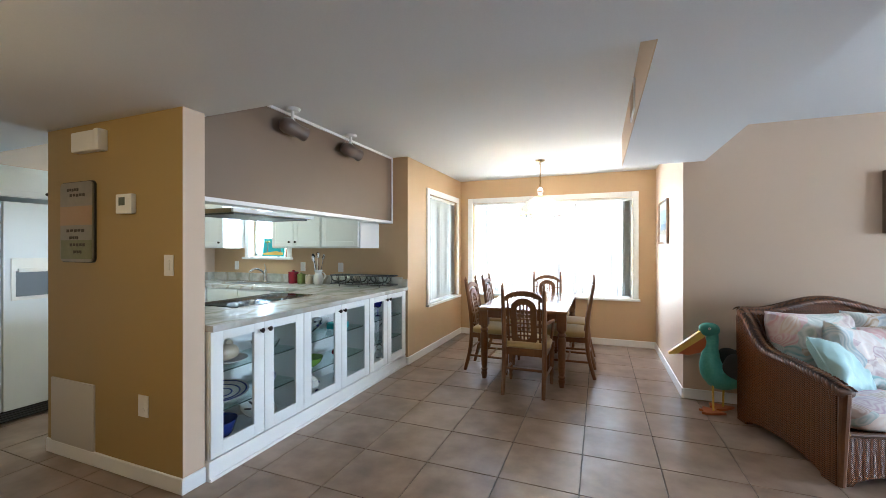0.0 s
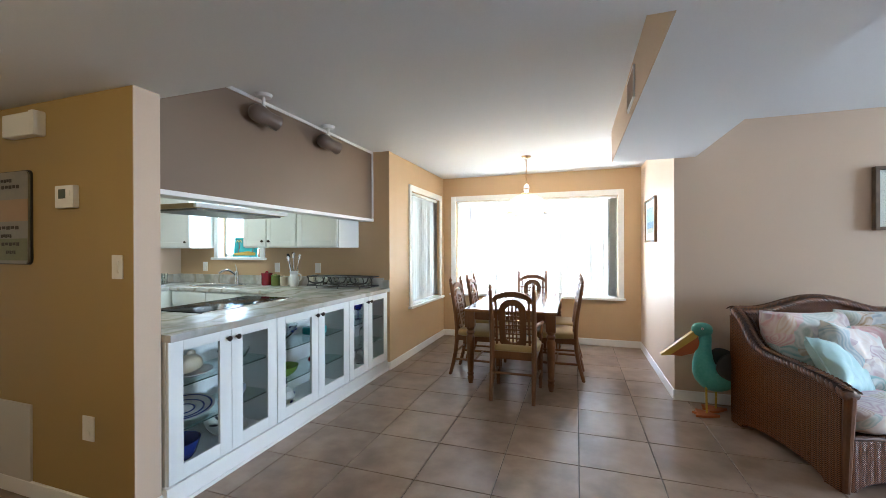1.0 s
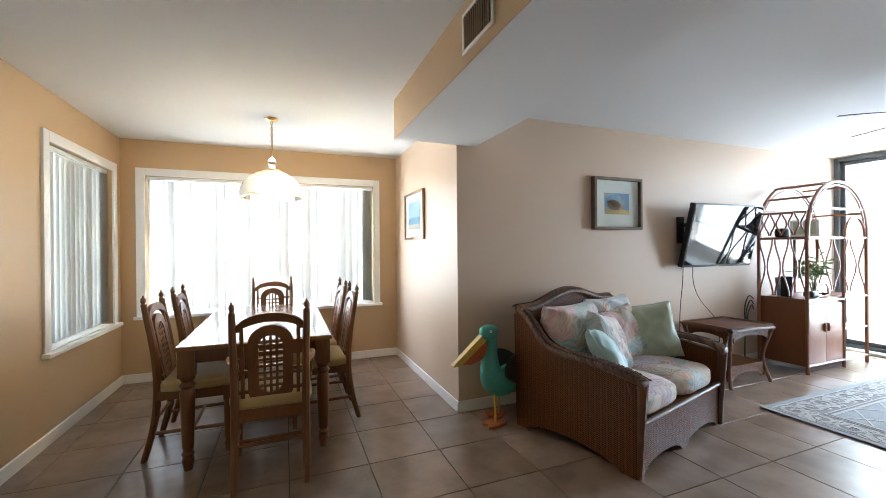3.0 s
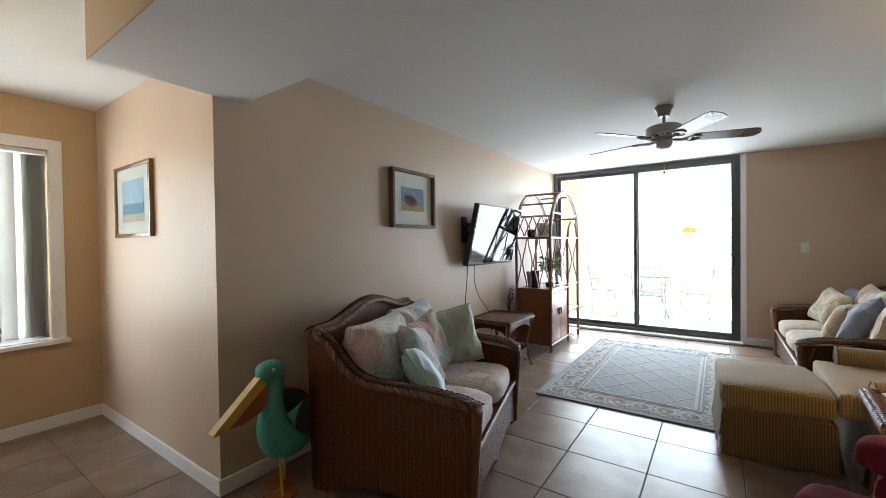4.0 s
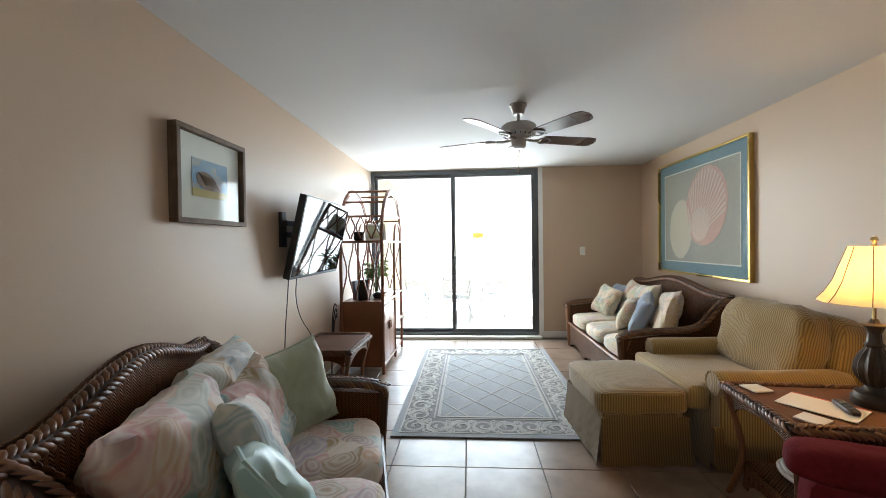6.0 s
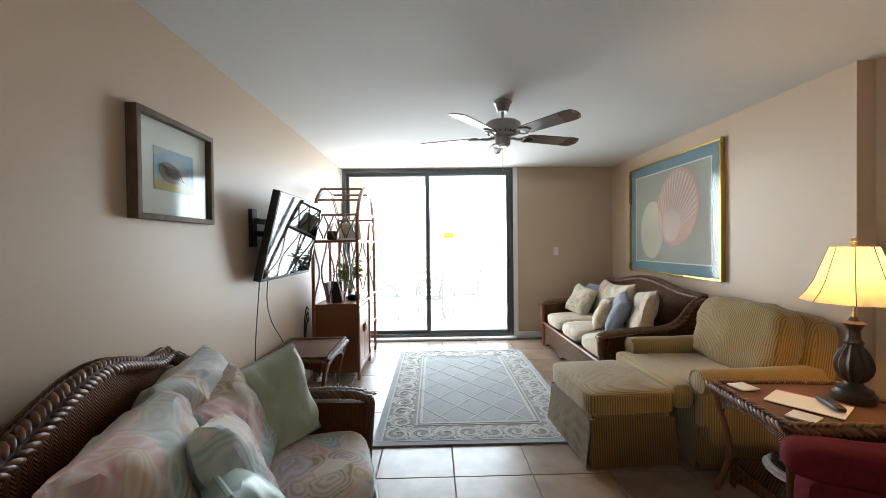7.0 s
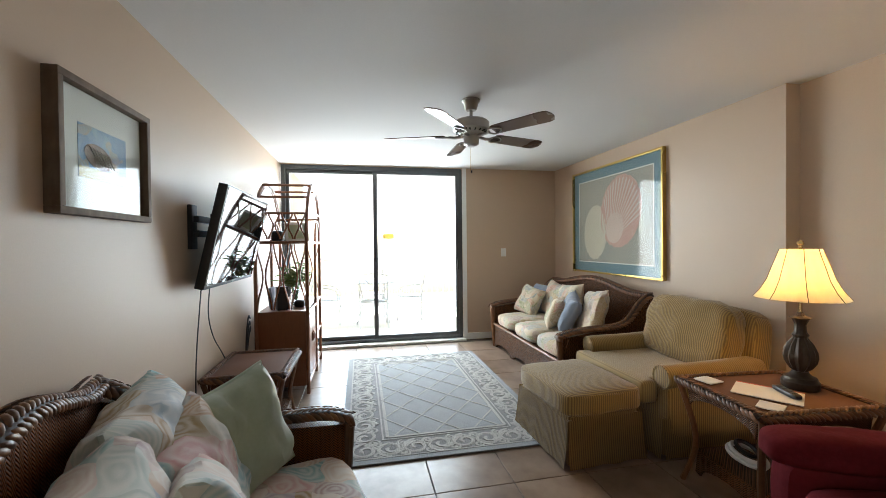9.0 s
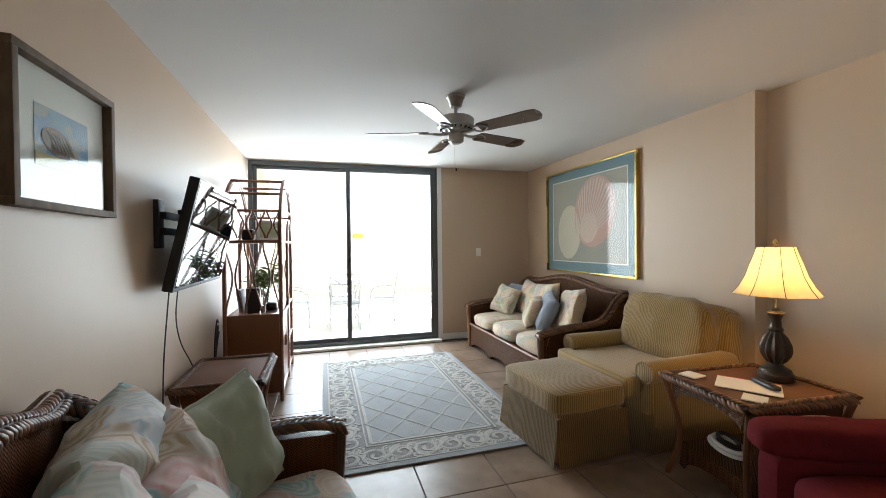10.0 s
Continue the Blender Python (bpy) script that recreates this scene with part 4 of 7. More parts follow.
RUGC = surface("rug_cream", (0.45, 0.44, 0.41), (0.385, 0.375, 0.35), (0.53, 0.52, 0.485), rough=0.95, big=8, fine=110, bump=1.0, height=0.006)
RX0, RX1, RY0, RY1 = 3.235, 5.585, 1.90, 3.40
rug = thing("area_rug", "grey rug with a cream diamond lattice and scrolled border", "rug", pose(0, 0, 0.0))
part("field", slab(RX0, RX1, RY0, RY1, 0.001, 0.011, bevel=0.004, segs=2), RUGF, rug)
part("edge", slab(RX0 + 0.001, RX1 - 0.001, RY0 + 0.001, RY0 + 0.05, 0.0105, 0.0125, bevel=0.0008, segs=1), RUGB, rug)
part("edge", slab(RX0 + 0.001, RX1 - 0.001, RY1 - 0.05, RY1 - 0.001, 0.0105, 0.0125, bevel=0.0008, segs=1), RUGB, rug)
for ex in (RX0 + 0.001, RX1 - 0.05):
    part("edge", slab(ex, ex + 0.049, RY0 + 0.05, RY1 - 0.05, 0.0105, 0.0125, bevel=0.0008, segs=1), RUGB, rug)
part("centre_field", slab(RX0 + 0.325, RX1 - 0.325, RY0 + 0.305, RY1 - 0.305, 0.0105, 0.0125), RUGB, rug, "blue grey centre of the rug")
inner = (RX0 + 0.33, RX1 - 0.33, RY0 + 0.31, RY1 - 0.31)
lat = bmesh.new()


def flat_bar(bm, a, b, w, z0, z1):
    a, b = Vector((*a, 0)), Vector((*b, 0))
    d = (b - a).normalized()
    s = Vector((-d.y, d.x, 0)) * w / 2
    vs = [bm.verts.new((p.x, p.y, z)) for z in (z0, z1) for p in (a - s, b - s, b + s, a + s)]
    for f in ((4, 5, 6, 7), (0, 1, 5, 4), (1, 2, 6, 5), (2, 3, 7, 6), (3, 0, 4, 7)):
        bm.faces.new([vs[i] for i in f])


sp = 0.235
for sgn in (1, -1):
    for k in range(-12, 24):
        c0 = k * sp * 1.25
        pts = []
        for x in (inner[0], inner[1]):
            y = (x - inner[0]) * sgn * 0.8 + (inner[2] if sgn > 0 else inner[3]) + (c0 - 2.0) * sgn
            pts.append((x, y))
        (xa, ya), (xb, yb) = pts
        t0, t1 = 0.0, 1.0
        lo, hi = (inner[2] - ya) / (yb - ya), (inner[3] - ya) / (yb - ya)
        t0, t1 = max(t0, min(lo, hi)), min(t1, max(lo, hi))
        if t1 - t0 > 0.02:
            flat_bar(lat, (xa + (xb - xa) * t0, ya + (yb - ya) * t0), (xa + (xb - xa) * t1, ya + (yb - ya) * t1), 0.013, 0.011, 0.0155 + 0.0003 * sgn)
part("lattice", lat, RUGC, rug, "cream diamond lattice in raised pile", smooth=0)
for off, w in ((0.055, 0.012), (0.285, 0.012), (0.318, 0.022)):
    a, b, c, d = RX0 + off, RX1 - off, RY0 + off, RY1 - off
    for p, q in (((a, c), (b, c)), ((b, c), (b, d)), ((b, d), (a, d)), ((a, d), (a, c))):
        bm = bmesh.new()
        flat_bar(bm, p, q, w, 0.009, 0.0150)
        part("border_band", bm, RUGC, rug, smooth=0)


def spiral(cx, cy, r, turn, flip):
    return [(cx + (r * (1 - 0.85 * t)) * math.cos(turn + flip * 9.0 * t), cy + (r * (1 - 0.85 * t)) * math.sin(turn + flip * 9.0 * t), 0.012) for t in [i / 22 for i in range(23)]]


mid = 0.16
loop = []
nx, ny = 11, 7
for i in range(nx):
    x = RX0 + mid + (RX1 - RX0 - 2 * mid) * i / nx
    loop.append((x, RY0 + mid, 0.0))
for j in range(ny):
    loop.append((RX1 - mid, RY0 + mid + (RY1 - RY0 - 2 * mid) * j / ny, 90.0))
for i in range(nx):
    loop.append((RX1 - mid - (RX1 - RX0 - 2 * mid) * i / nx, RY1 - mid, 180.0))
for j in range(ny):
    loop.append((RX0 + mid, RY1 - mid - (RY1 - RY0 - 2 * mid) * j / ny, 270.0))
for k, (x, y, a) in enumerate(loop):
    fl = 1 if k % 2 else -1
    scr = tube(spiral(x, y, 0.096, radians(a) + (1.57 if fl > 0 else -1.57), fl), 0.014, 5, flat=0.35)
    x2, y2, _ = loop[(k + 1) % len(loop)]
    d = Vector((x2 - x, y2 - y, 0))
    n = Vector((-d.y, d.x, 0)).normalized() * 0.07 * fl
    tube([(x + d.x * t + n.x * math.cos(3.14 * t), y + d.y * t + n.y * math.cos(3.14 * t), 0.012) for t in [i / 8 for i in range(9)]], 0.013, 5, scr, flat=0.35)
    for side_ in (-1, 1):
        cx, cy = x + d.x * 0.5 - n.x * side_ * 0.9, y + d.y * 0.5 - n.y * side_ * 0.9
        tube(spiral(cx, cy, 0.040, radians(a) + 1.57 * side_, -fl), 0.010, 5, scr, flat=0.35)
    part("scroll", scr, RUGC, rug)

# baseboards
for name, dims in (("baseboard_dining_back", (XD + 0.014, XR - 0.014, YB - 0.014, YB, 0, 0.09)), ("baseboard_dining_side", (XD, XD + 0.014, YP - 0.014, YB, 0, 0.09)),
                   ("baseboard_pillar", (XK + 0.03, XD, YP - 0.014, YP, 0, 0.09)),
                   ("baseboard_return", (XR - 0.014, XR, YW - 0.014, YB, 0, 0.09)), ("baseboard_living", (XR, XS - 0.014, YW - 0.014, YW, 0, 0.09)),
                   ("baseboard_balcony", (XS - 0.014, XS, YA + 0.014, SL[0] - 0.04, 0, 0.09)), ("baseboard_art", (2.95, XS, YA, YA + 0.014, 0, 0.09)),
                   ("baseboard_lamp", (1.26, 2.95, YA - 0.12, YA - 0.106, 0, 0.09)), ("baseboard_wall_end", (XK, XK + 0.014, YT - 0.014, YT + 0.13, 0, 0.09)),
                   ("baseboard_thermostat", (-3.205, XK, YT - 0.014, YT, 0, 0.09))):
    structure(name, slab(*dims, bevel=0.004, segs=1), TRIM, "white painted baseboard", "baseboard")

# sliding glass door
door = tagged(new("door_1"), "dark aluminium sliding glass door to the balcony", "sliding door", kind="structure")
Y0, Y1, Z0, Z1 = SL
YM = 3.05
for d in ((XS + 0.01, XS + 0.11, Y0, Y0 + 0.05, Z0, Z1), (XS + 0.01, XS + 0.11, Y1 - 0.05, Y1, Z0, Z1), (XS + 0.01, XS + 0.11, Y0 + 0.05, Y1 - 0.05, Z1 - 0.055, Z1), (XS + 0.01, XS + 0.11, Y0 + 0.05, Y1 - 0.05, Z0, Z0 + 0.04)):
    part("door_frame", slab(*d, bevel=0.003, segs=1), ALU, door)
for px, ya, yb in ((XS + 0.03, Y0 + 0.05, YM + 0.03), (XS + 0.075, YM - 0.03, Y1 - 0.05)):
    za, zb = Z0 + 0.04, Z1 - 0.055
    leaf = part("panel_frame", slab(px - 0.015, px + 0.015, ya, ya + 0.045, za, zb, bevel=0.003, segs=1), ALU, door)
    for d in ((px - 0.015, px + 0.015, yb - 0.045, yb, za, zb), (px - 0.015, px + 0.015, ya + 0.045, yb - 0.045, za, za + 0.05), (px - 0.015, px + 0.015, ya + 0.045, yb - 0.045, zb - 0.045, zb)):
        part("panel_rail", slab(*d, bevel=0.003, segs=1), ALU, door)
    pane_box("glass_pane", CLEAR, door, px - 0.003, px + 0.003, ya + 0.04, yb - 0.04, za + 0.04, zb - 0.04)
part("handle", slab(XS - 0.012, XS + 0.014, YM - 0.012, YM + 0.012, 1.12, 1.32, bevel=0.004), BLACK, door, "black pull handle")
part("handle", slab(XS - 0.012, XS + 0.014, Y0 + 0.058, Y0 + 0.08, 1.0, 1.14, bevel=0.004), BLACK, door, "black pull handle")
part("threshold", slab(XS - 0.10, XS + 0.12, Y0 - 0.02, Y1 + 0.005, 0.0, 0.028, bevel=0.004), TRIM, door, "white marble threshold")
structure("trim_slider", slab(XS - 0.012, XS, Y0 - 0.06, Y0, 0.0, CE), TRIM, "white trim beside the sliding door", "trim")


def switch_plate(name, label, m, w=0.075, h=0.118, kind_="toggle"):
    t = thing(name, label, "switch" if kind_ == "toggle" else "outlet", m)
    part("plate", slab(-w / 2, w / 2, -0.006, 0, -h / 2, h / 2, bevel=0.002), PLASTIC, t)
    if kind_ == "toggle":
        part("rocker", slab(-0.014, 0.014, -0.011, -0.004, -0.03, 0.03, bevel=0.002), PLASTIC, t)
    else:
        for dz in (-0.024, 0.024):
            part("socket", lathe([(0, 0), (0.016, 0), (0.016, 0.003), (0, 0.003)], 14), PLASTIC, t, m=pose(0, -0.005, dz, 90, 0, 0))
    return t


switch_plate("light_switch", "white light switch beside the sliding door", pose(XS, 1.223, 1.231, 0, 0, -90))

# big shell print
ART = thing("shell_print", "large framed print of two scallop shells, blue mat, gold frame", "picture", pose(4.845, YA, 1.625, 0, 0, 180))
GOLD = surface("gold_frame", (0.62, 0.44, 0.14), (0.54, 0.37, 0.11), rough=0.28, metal=0.9, fine=70, bump=0.05)
MATB = surface("blue_mat", (0.19, 0.28, 0.32), (0.175, 0.265, 0.305), rough=0.9, fine=150, bump=0.05)
SAND = surface("print_sand", (0.44, 0.38, 0.31), (0.24, 0.27, 0.27), (0.46, 0.40, 0.33), rough=0.8, big=1.2, fine=30, bump=0.0)
SHELLP = surface("print_pink_shell", (0.60, 0.36, 0.31), (0.64, 0.48, 0.40), (0.54, 0.28, 0.24), rough=0.8, big=5, fine=20, bump=0.0)
SHELLC = surface("print_pale_pink", (0.66, 0.50, 0.43), (0.62, 0.42, 0.37), (0.70, 0.58, 0.50), rough=0.8, big=7, fine=25, bump=0.0)
SHELLW = surface("print_cream_shell", (0.62, 0.54, 0.42), (0.55, 0.49, 0.42), (0.66, 0.58, 0.46), rough=0.8, big=5, fine=20, bump=0.0)


def frame_bars(parent, w, h, bar, depth, material, bevel=0.004, name="frame"):
    for d in ((-w / 2, w / 2, h / 2 - bar, h / 2), (-w / 2, w / 2, -h / 2, -h / 2 + bar), (-w / 2, -w / 2 + bar, -h / 2 + bar, h / 2 - bar), (w / 2 - bar, w / 2, -h / 2 + bar, h / 2 - bar)):
        part(name, slab(d[0], d[1], -depth, 0, d[2], d[3], bevel=bevel), material, parent)


def blob(cx, cz, rx, rz, tilt, y, scallop=0.0, ribs=0, n=48):
    out = []
    for i in range(n):
        a = 6.28318 * i / n
        r = 1 + scallop * abs(math.sin(ribs * a / 2))
        x, z = rx * r * math.cos(a), rz * r * math.sin(a)
        out.append((cx + x * math.cos(tilt) - z * math.sin(tilt), cz + x * math.sin(tilt) + z * math.cos(tilt)))
    return prism(out, 0.002, axis="y", at=y)


frame_bars(ART, 1.63, 1.28, 0.022, 0.045, GOLD)
part("mat", slab(-0.79, 0.79, -0.020, -0.004, -0.62, 0.62), MATB, ART, "slate blue mat")
frame_bars(ART, 1.36, 1.02, 0.012, 0.024, PAPER, 0.001, "mat_edge")
part("print", slab(-0.67, 0.67, -0.0235, -0.0205, -0.5, 0.5), SAND, ART, "print of shells on sand")
part("shell", blob(0.15, 0.08, 0.34, 0.40, -0.35, -0.0262, 0.04, 20), SHELLP, ART, "pink scallop shell")
part("shell_inside", blob(0.06, -0.10, 0.15, 0.17, -0.35, -0.0275, 0.05, 20), SHELLC, ART, "pale inside of the shell")
part("shell", blob(-0.32, -0.14, 0.23, 0.32, -0.10, -0.0252, 0.05, 18), SHELLW, ART, "cream scallop shell")
SHELLRIB = surface("print_shell_rib", (0.70, 0.58, 0.52), rough=0.8, fine=20, bump=0.0)


def shell_ribs(hinge, cx, cz, rx, rz, tilt, n, y, material):
    for k in range(n):
        a = radians(8 + 164 * k / (n - 1))
        u, w = rx * 0.94 * math.cos(a), rz * 0.94 * math.sin(a)
        tip = (cx + u * math.cos(tilt) - w * math.sin(tilt), cz + u * math.sin(tilt) + w * math.cos(tilt))
        start = (hinge[0] + (tip[0] - hinge[0]) * 0.35, hinge[1] + (tip[1] - hinge[1]) * 0.35)
        d = Vector((tip[0] - start[0], tip[1] - start[1])).normalized()
        part("shell_rib", prism([(start[0] - d.y * 0.002, start[1] + d.x * 0.002), (start[0] + d.y * 0.002, start[1] - d.x * 0.002), (tip[0] + d.y * 0.011, tip[1] - d.x * 0.011), (tip[0] - d.y * 0.011, tip[1] + d.x * 0.011)], 0.0008, axis="y", at=y), material, ART)


shell_ribs((-0.02, -0.26), 0.15, 0.08, 0.34, 0.40, -0.35, 17, -0.0290, SHELLRIB)
SHELLRIBW = surface("print_cream_rib", (0.70, 0.63, 0.52), rough=0.8, fine=20, bump=0.0)
shell_ribs((-0.20, -0.42), -0.32, -0.14, 0.23, 0.32, -0.10, 13, -0.0275, SHELLRIBW)
art_glass = pane_box("glazing", CLEAR, ART, -0.79, 0.79, -0.036, -0.033, -0.615, 0.615)

# bird picture on the living wall
P1 = thing("bird_picture", "small framed watercolour of a bird, wide white mat, weathered frame", "picture", pose(2.604, YW, 1.722))
DRIFT = surface("weathered_frame", (0.15, 0.092, 0.050), (0.25, 0.185, 0.125), (0.05, 0.030, 0.017), rough=0.7, big=14, fine=45, bump=0.5, stretch=(1, 1, 0.35), blotch=(0.3, 0.7))
frame_bars(P1, 0.585, 0.49, 0.026, 0.050, DRIFT)
part("mat", slab(-0.27, 0.27, -0.016, -0.004, -0.222, 0.222), PAPER, P1, "white mat")
WASH = floral("watercolour", [(0.3, (0.10, 0.22, 0.42)), (0.45, (0.18, 0.40, 0.50)), (0.52, (0.30, 0.20, 0.16)), (0.6, (0.45, 0.34, 0.20)), (0.75, (0.20, 0.34, 0.45))], 5.0, (0.30, 0.42, 0.52), 0.9)
part("watercolour", slab(-0.15, 0.15, -0.0185, -0.0165, -0.10, 0.10), WASH, P1, "blue and brown watercolour")
BIRD = surface("bird_brown", (0.20, 0.11, 0.075), (0.30, 0.20, 0.14), (0.10, 0.06, 0.045), rough=0.8, big=20, fine=60, bump=0.0)
BIRDPALE = surface("bird_pale", (0.46, 0.38, 0.30), (0.38, 0.30, 0.24), rough=0.8, big=30, fine=60, bump=0.0)
part("bird", blob(-0.035, -0.012, 0.085, 0.046, -0.22, -0.021), BIRD, P1)
part("bird_head", blob(0.052, -0.036, 0.027, 0.022, -0.3, -0.0212), BIRDPALE, P1)
part("bird_beak", prism([(0.072, -0.034), (0.098, -0.048), (0.070, -0.044)], 0.002, axis="y", at=-0.0212), DRIFT, P1)
for k in range(6):
    x0 = -0.095 + 0.022 * k
    part("wing_feather", tube([(x0, -0.0222, 0.022 - 0.003 * k), (x0 + 0.026, -0.0222, -0.006 - 0.004 * k), (x0 + 0.044, -0.0222, -0.034 - 0.002 * k)], 0.0035, 5, flat=0.3), BIRDPALE, P1)
part("shore", slab(-0.15, 0.15, -0.0205, -0.0186, -0.10, -0.058), surface("print_ochre", (0.5, 0.38, 0.14), rough=0.8, fine=30, bump=0), P1)
pane_box("glazing", CLEAR, P1, -0.268, 0.268, -0.031, -0.029, -0.220, 0.220)

# beach picture on the dining wall
P2 = thing("beach_picture", "small framed beach print in a thin wooden frame", "picture", pose(XR, 5.37, 1.66, 0, 0, -90))
frame_bars(P2, 0.64, 0.50, 0.024, 0.028, OAKTOP)
part("mat", slab(-0.30, 0.30, -0.014, -0.004, -0.23, 0.23), PAPER, P2, "white mat")
part("sky_band", slab(-0.19, 0.19, -0.0165, -0.0145, -0.02, 0.145), surface("print_sky", (0.28, 0.44, 0.62), (0.5, 0.6, 0.7), rough=0.8, big=4, fine=20, bump=0), P2)
part("sea_band", slab(-0.19, 0.19, -0.0165, -0.0145, -0.09, -0.02), surface("print_sea", (0.10, 0.26, 0.42), rough=0.8, fine=20, bump=0), P2)
part("sand_band", slab(-0.19, 0.19, -0.0165, -0.0145, -0.145, -0.09), surface("print_beach", (0.5, 0.42, 0.32), rough=0.8, fine=20, bump=0), P2)
pane_box("glazing", CLEAR, P2, -0.30, 0.30, -0.023, -0.021, -0.23, 0.23)

# television on its bracket
TV = thing("television", "black flat television tilted forward on a wall bracket", "television", pose(3.885, 4.112, 1.42, 13, 0, 0))
part("case", slab(-0.525, 0.525, -0.02, 0.035, -0.325, 0.325, bevel=0.008), BLACK, TV)
part("screen", slab(-0.51, 0.51, -0.0225, -0.020, -0.300, 0.312), SCREEN, TV, "glossy black screen")
part("back_bulge", slab(-0.36, 0.36, 0.035, 0.060, -0.25, 0.12, bevel=0.012), BLACK, TV)
part("standby_bar", slab(-0.02, 0.02, -0.0225, -0.019, -0.318, -0.310), ALU, TV)
bk = thing("wall_bracket", "black steel television wall bracket", "bracket", pose(3.46, YW, 1.48))
part("wall_plate", slab(-0.045, 0.035, -0.026, 0.0, -0.135, 0.135, bevel=0.003), BLACK, bk)
part("arm", slab(-0.02, 0.26, -0.055, -0.02, 0.03, 0.07, bevel=0.004), BLACK, bk)
part("arm", slab(-0.02, 0.26, -0.055, -0.02, -0.06, -0.02, bevel=0.004), BLACK, bk)
part("pivot", lathe([(0.0, -0.10), (0.018, -0.10), (0.018, 0.10), (0.0, 0.10)], 12), BLACK, bk, m=pose(0.24, -0.05, 0))
for pts in ([(3.42, 4.20, 1.10), (3.44, 4.22, 0.95), (3.42, 4.23, 0.75), (3.41, 4.235, 0.56), (3.42, 4.24, 0.30), (3.42, 4.24, 0.06)], [(3.56, 4.20, 1.10), (3.60, 4.23, 0.92), (3.72, 4.24, 0.74), (3.90, 4.245, 0.60), (4.0, 4.245, 0.50), (4.02, 4.24, 0.30), (4.02, 4.24, 0.10)]):
    solid("cable", tube(smooth_path(pts), 0.0038, 6), BLACK, "thin black cable hanging from the television", "cable", group="television cables")
bc = thing("cable_bundle", "loop of black cables behind the shelf unit", "cable")
for k in range(3):
    part("loop", tube(smooth_path([(4.42 + 0.02 * k, 4.22, 0.45), (4.36 + 0.03 * k, 4.2, 0.62 - 0.03 * k), (4.44 + 0.03 * k, 4.2, 0.78 - 0.05 * k), (4.56, 4.22, 0.72 - 0.06 * k)]), 0.006, 6), BLACK, bc)
part("wire", tube(smooth_path([(4.42, 4.22, 0.45), (4.42, 4.23, 0.2), (4.44, 4.24, 0.0)]), 0.006, 6), BLACK, bc)

# rattan shelf unit with arches
SH = thing("rattan_shelf_unit", "tall red-brown rattan shelf unit with arches and a lower cabinet", "shelf unit", pose(4.58, 3.735, 0))
SW, SM, SD = 1.12, 0.66, 0.44
for y in (0.0, SD):
    big = [(0.0, y, 0.0), (0.0, y, 1.45)] + [(SW / 2 - SW / 2 * math.cos(radians(a)), y, 1.45 + 0.54 * math.sin(radians(a))) for a in range(8, 180, 8)] + [(SW, y, 1.45), (SW, y, 0.0)]
    part("arch", tube(big, 0.017, 8), RATTAN, SH)
    part("inner_arch", tube([(0.035, y, 1.40)] + [(SW / 2 - (SW / 2 - 0.035) * math.cos(radians(a)), y, 1.45 + 0.50 * math.sin(radians(a))) for a in range(0, 181, 10)] + [(SW - 0.035, y, 1.40)], 0.009, 6), RATTAN, SH)
    part("post", tube([(SM, y, 0.0), (SM, y, 1.42)], 0.015, 8), RATTAN, SH)
    part("small_arch", tube([(SM + 0.02, y, 1.38)] + [((SM + SW) / 2 - (SW - SM - 0.06) / 2 * math.cos(radians(a)), y, 1.40 + 0.22 * math.sin(radians(a))) for a in range(0, 181, 12)] + [(SW - 0.02, y, 1.38)], 0.013, 7), RATTAN, SH)
    part("cross_rail", tube([(0.08, y, 1.70), (SW - 0.08, y, 1.70)], 0.012, 7), RATTAN, SH)
for x, z in ((0.30, 1.95), (0.56, 1.99), (0.82, 1.95), (0.06, 1.66), (1.06, 1.66), (0.16, 1.82)):
    part("top_rail", tube([(x, 0, z), (x, SD, z)], 0.012, 7), RATTAN, SH)
for z, xa, xb in ((1.40, 0.0, SW), (0.76, SM, SW), (0.42, SM, SW), (0.10, SM, SW)):
    part("shelf", slab(xa + 0.01, xb - 0.01, 0.01, SD - 0.01, z - 0.02, z, bevel=0.004), CABWOOD, SH)
    for y in (0.0, SD):
        part("shelf_rail", tube([(xa, y, z - 0.01), (xb, y, z - 0.01)], 0.013, 7), RATTAN, SH)
    for x in (xa, xb):
        part("shelf_rail", tube([(x, 0, z - 0.01), (x, SD, z - 0.01)], 0.013, 7), RATTAN, SH)


def wishbone(x0, y0, x1, y1, z0, z1, n):
    """Crossing bent canes between two rails: n bays along a line."""
    out = []
    for k in range(n):
        for s in (0, 1):
            line = []
            for i in range(13):
                t = i / 12
                f = (k + 0.5 + (1 - 2 * s) * (0.07 + 0.36 * math.cos(3.14159 * t) ** 2)) / n
                line.append((x0 + (x1 - x0) * f, y0 + (y1 - y0) * f, z0 + (z1 - z0) * t))
            out.append(line)
    return out


for seg in (((0, 0, 0, SD, 0.78, 1.38, 3)), ((0, 0, 0, SD, 1.42, 1.66, 4)), ((SW, 0, SW, SD, 0.78, 1.38, 3))):
    for line in wishbone(*seg):
        part("cane", tube(line, 0.008, 6), RATTAN, SH)
cab = part("cabinet_body", slab(0.012, SM - 0.012, 0.014, SD - 0.01, 0.07, 0.76, bevel=0.005), CABWOOD, SH)
for x0, x1 in ((0.02, SM / 2 - 0.002), (SM / 2 + 0.002, SM - 0.02)):
    dr = part("cabinet_door", slab(x0, x1, 0.0, 0.014, 0.10, 0.70, bevel=0.003), CABWOOD, SH)
    hx = SM / 2 + (-0.035 if x0 < 0.1 else 0.035)
    part("handle", rounded(0.03, 0.03, 0.09, 2.5, 5, at=(hx, -0.008, 0.46)), RATTAN, dr, "oval wooden handle")
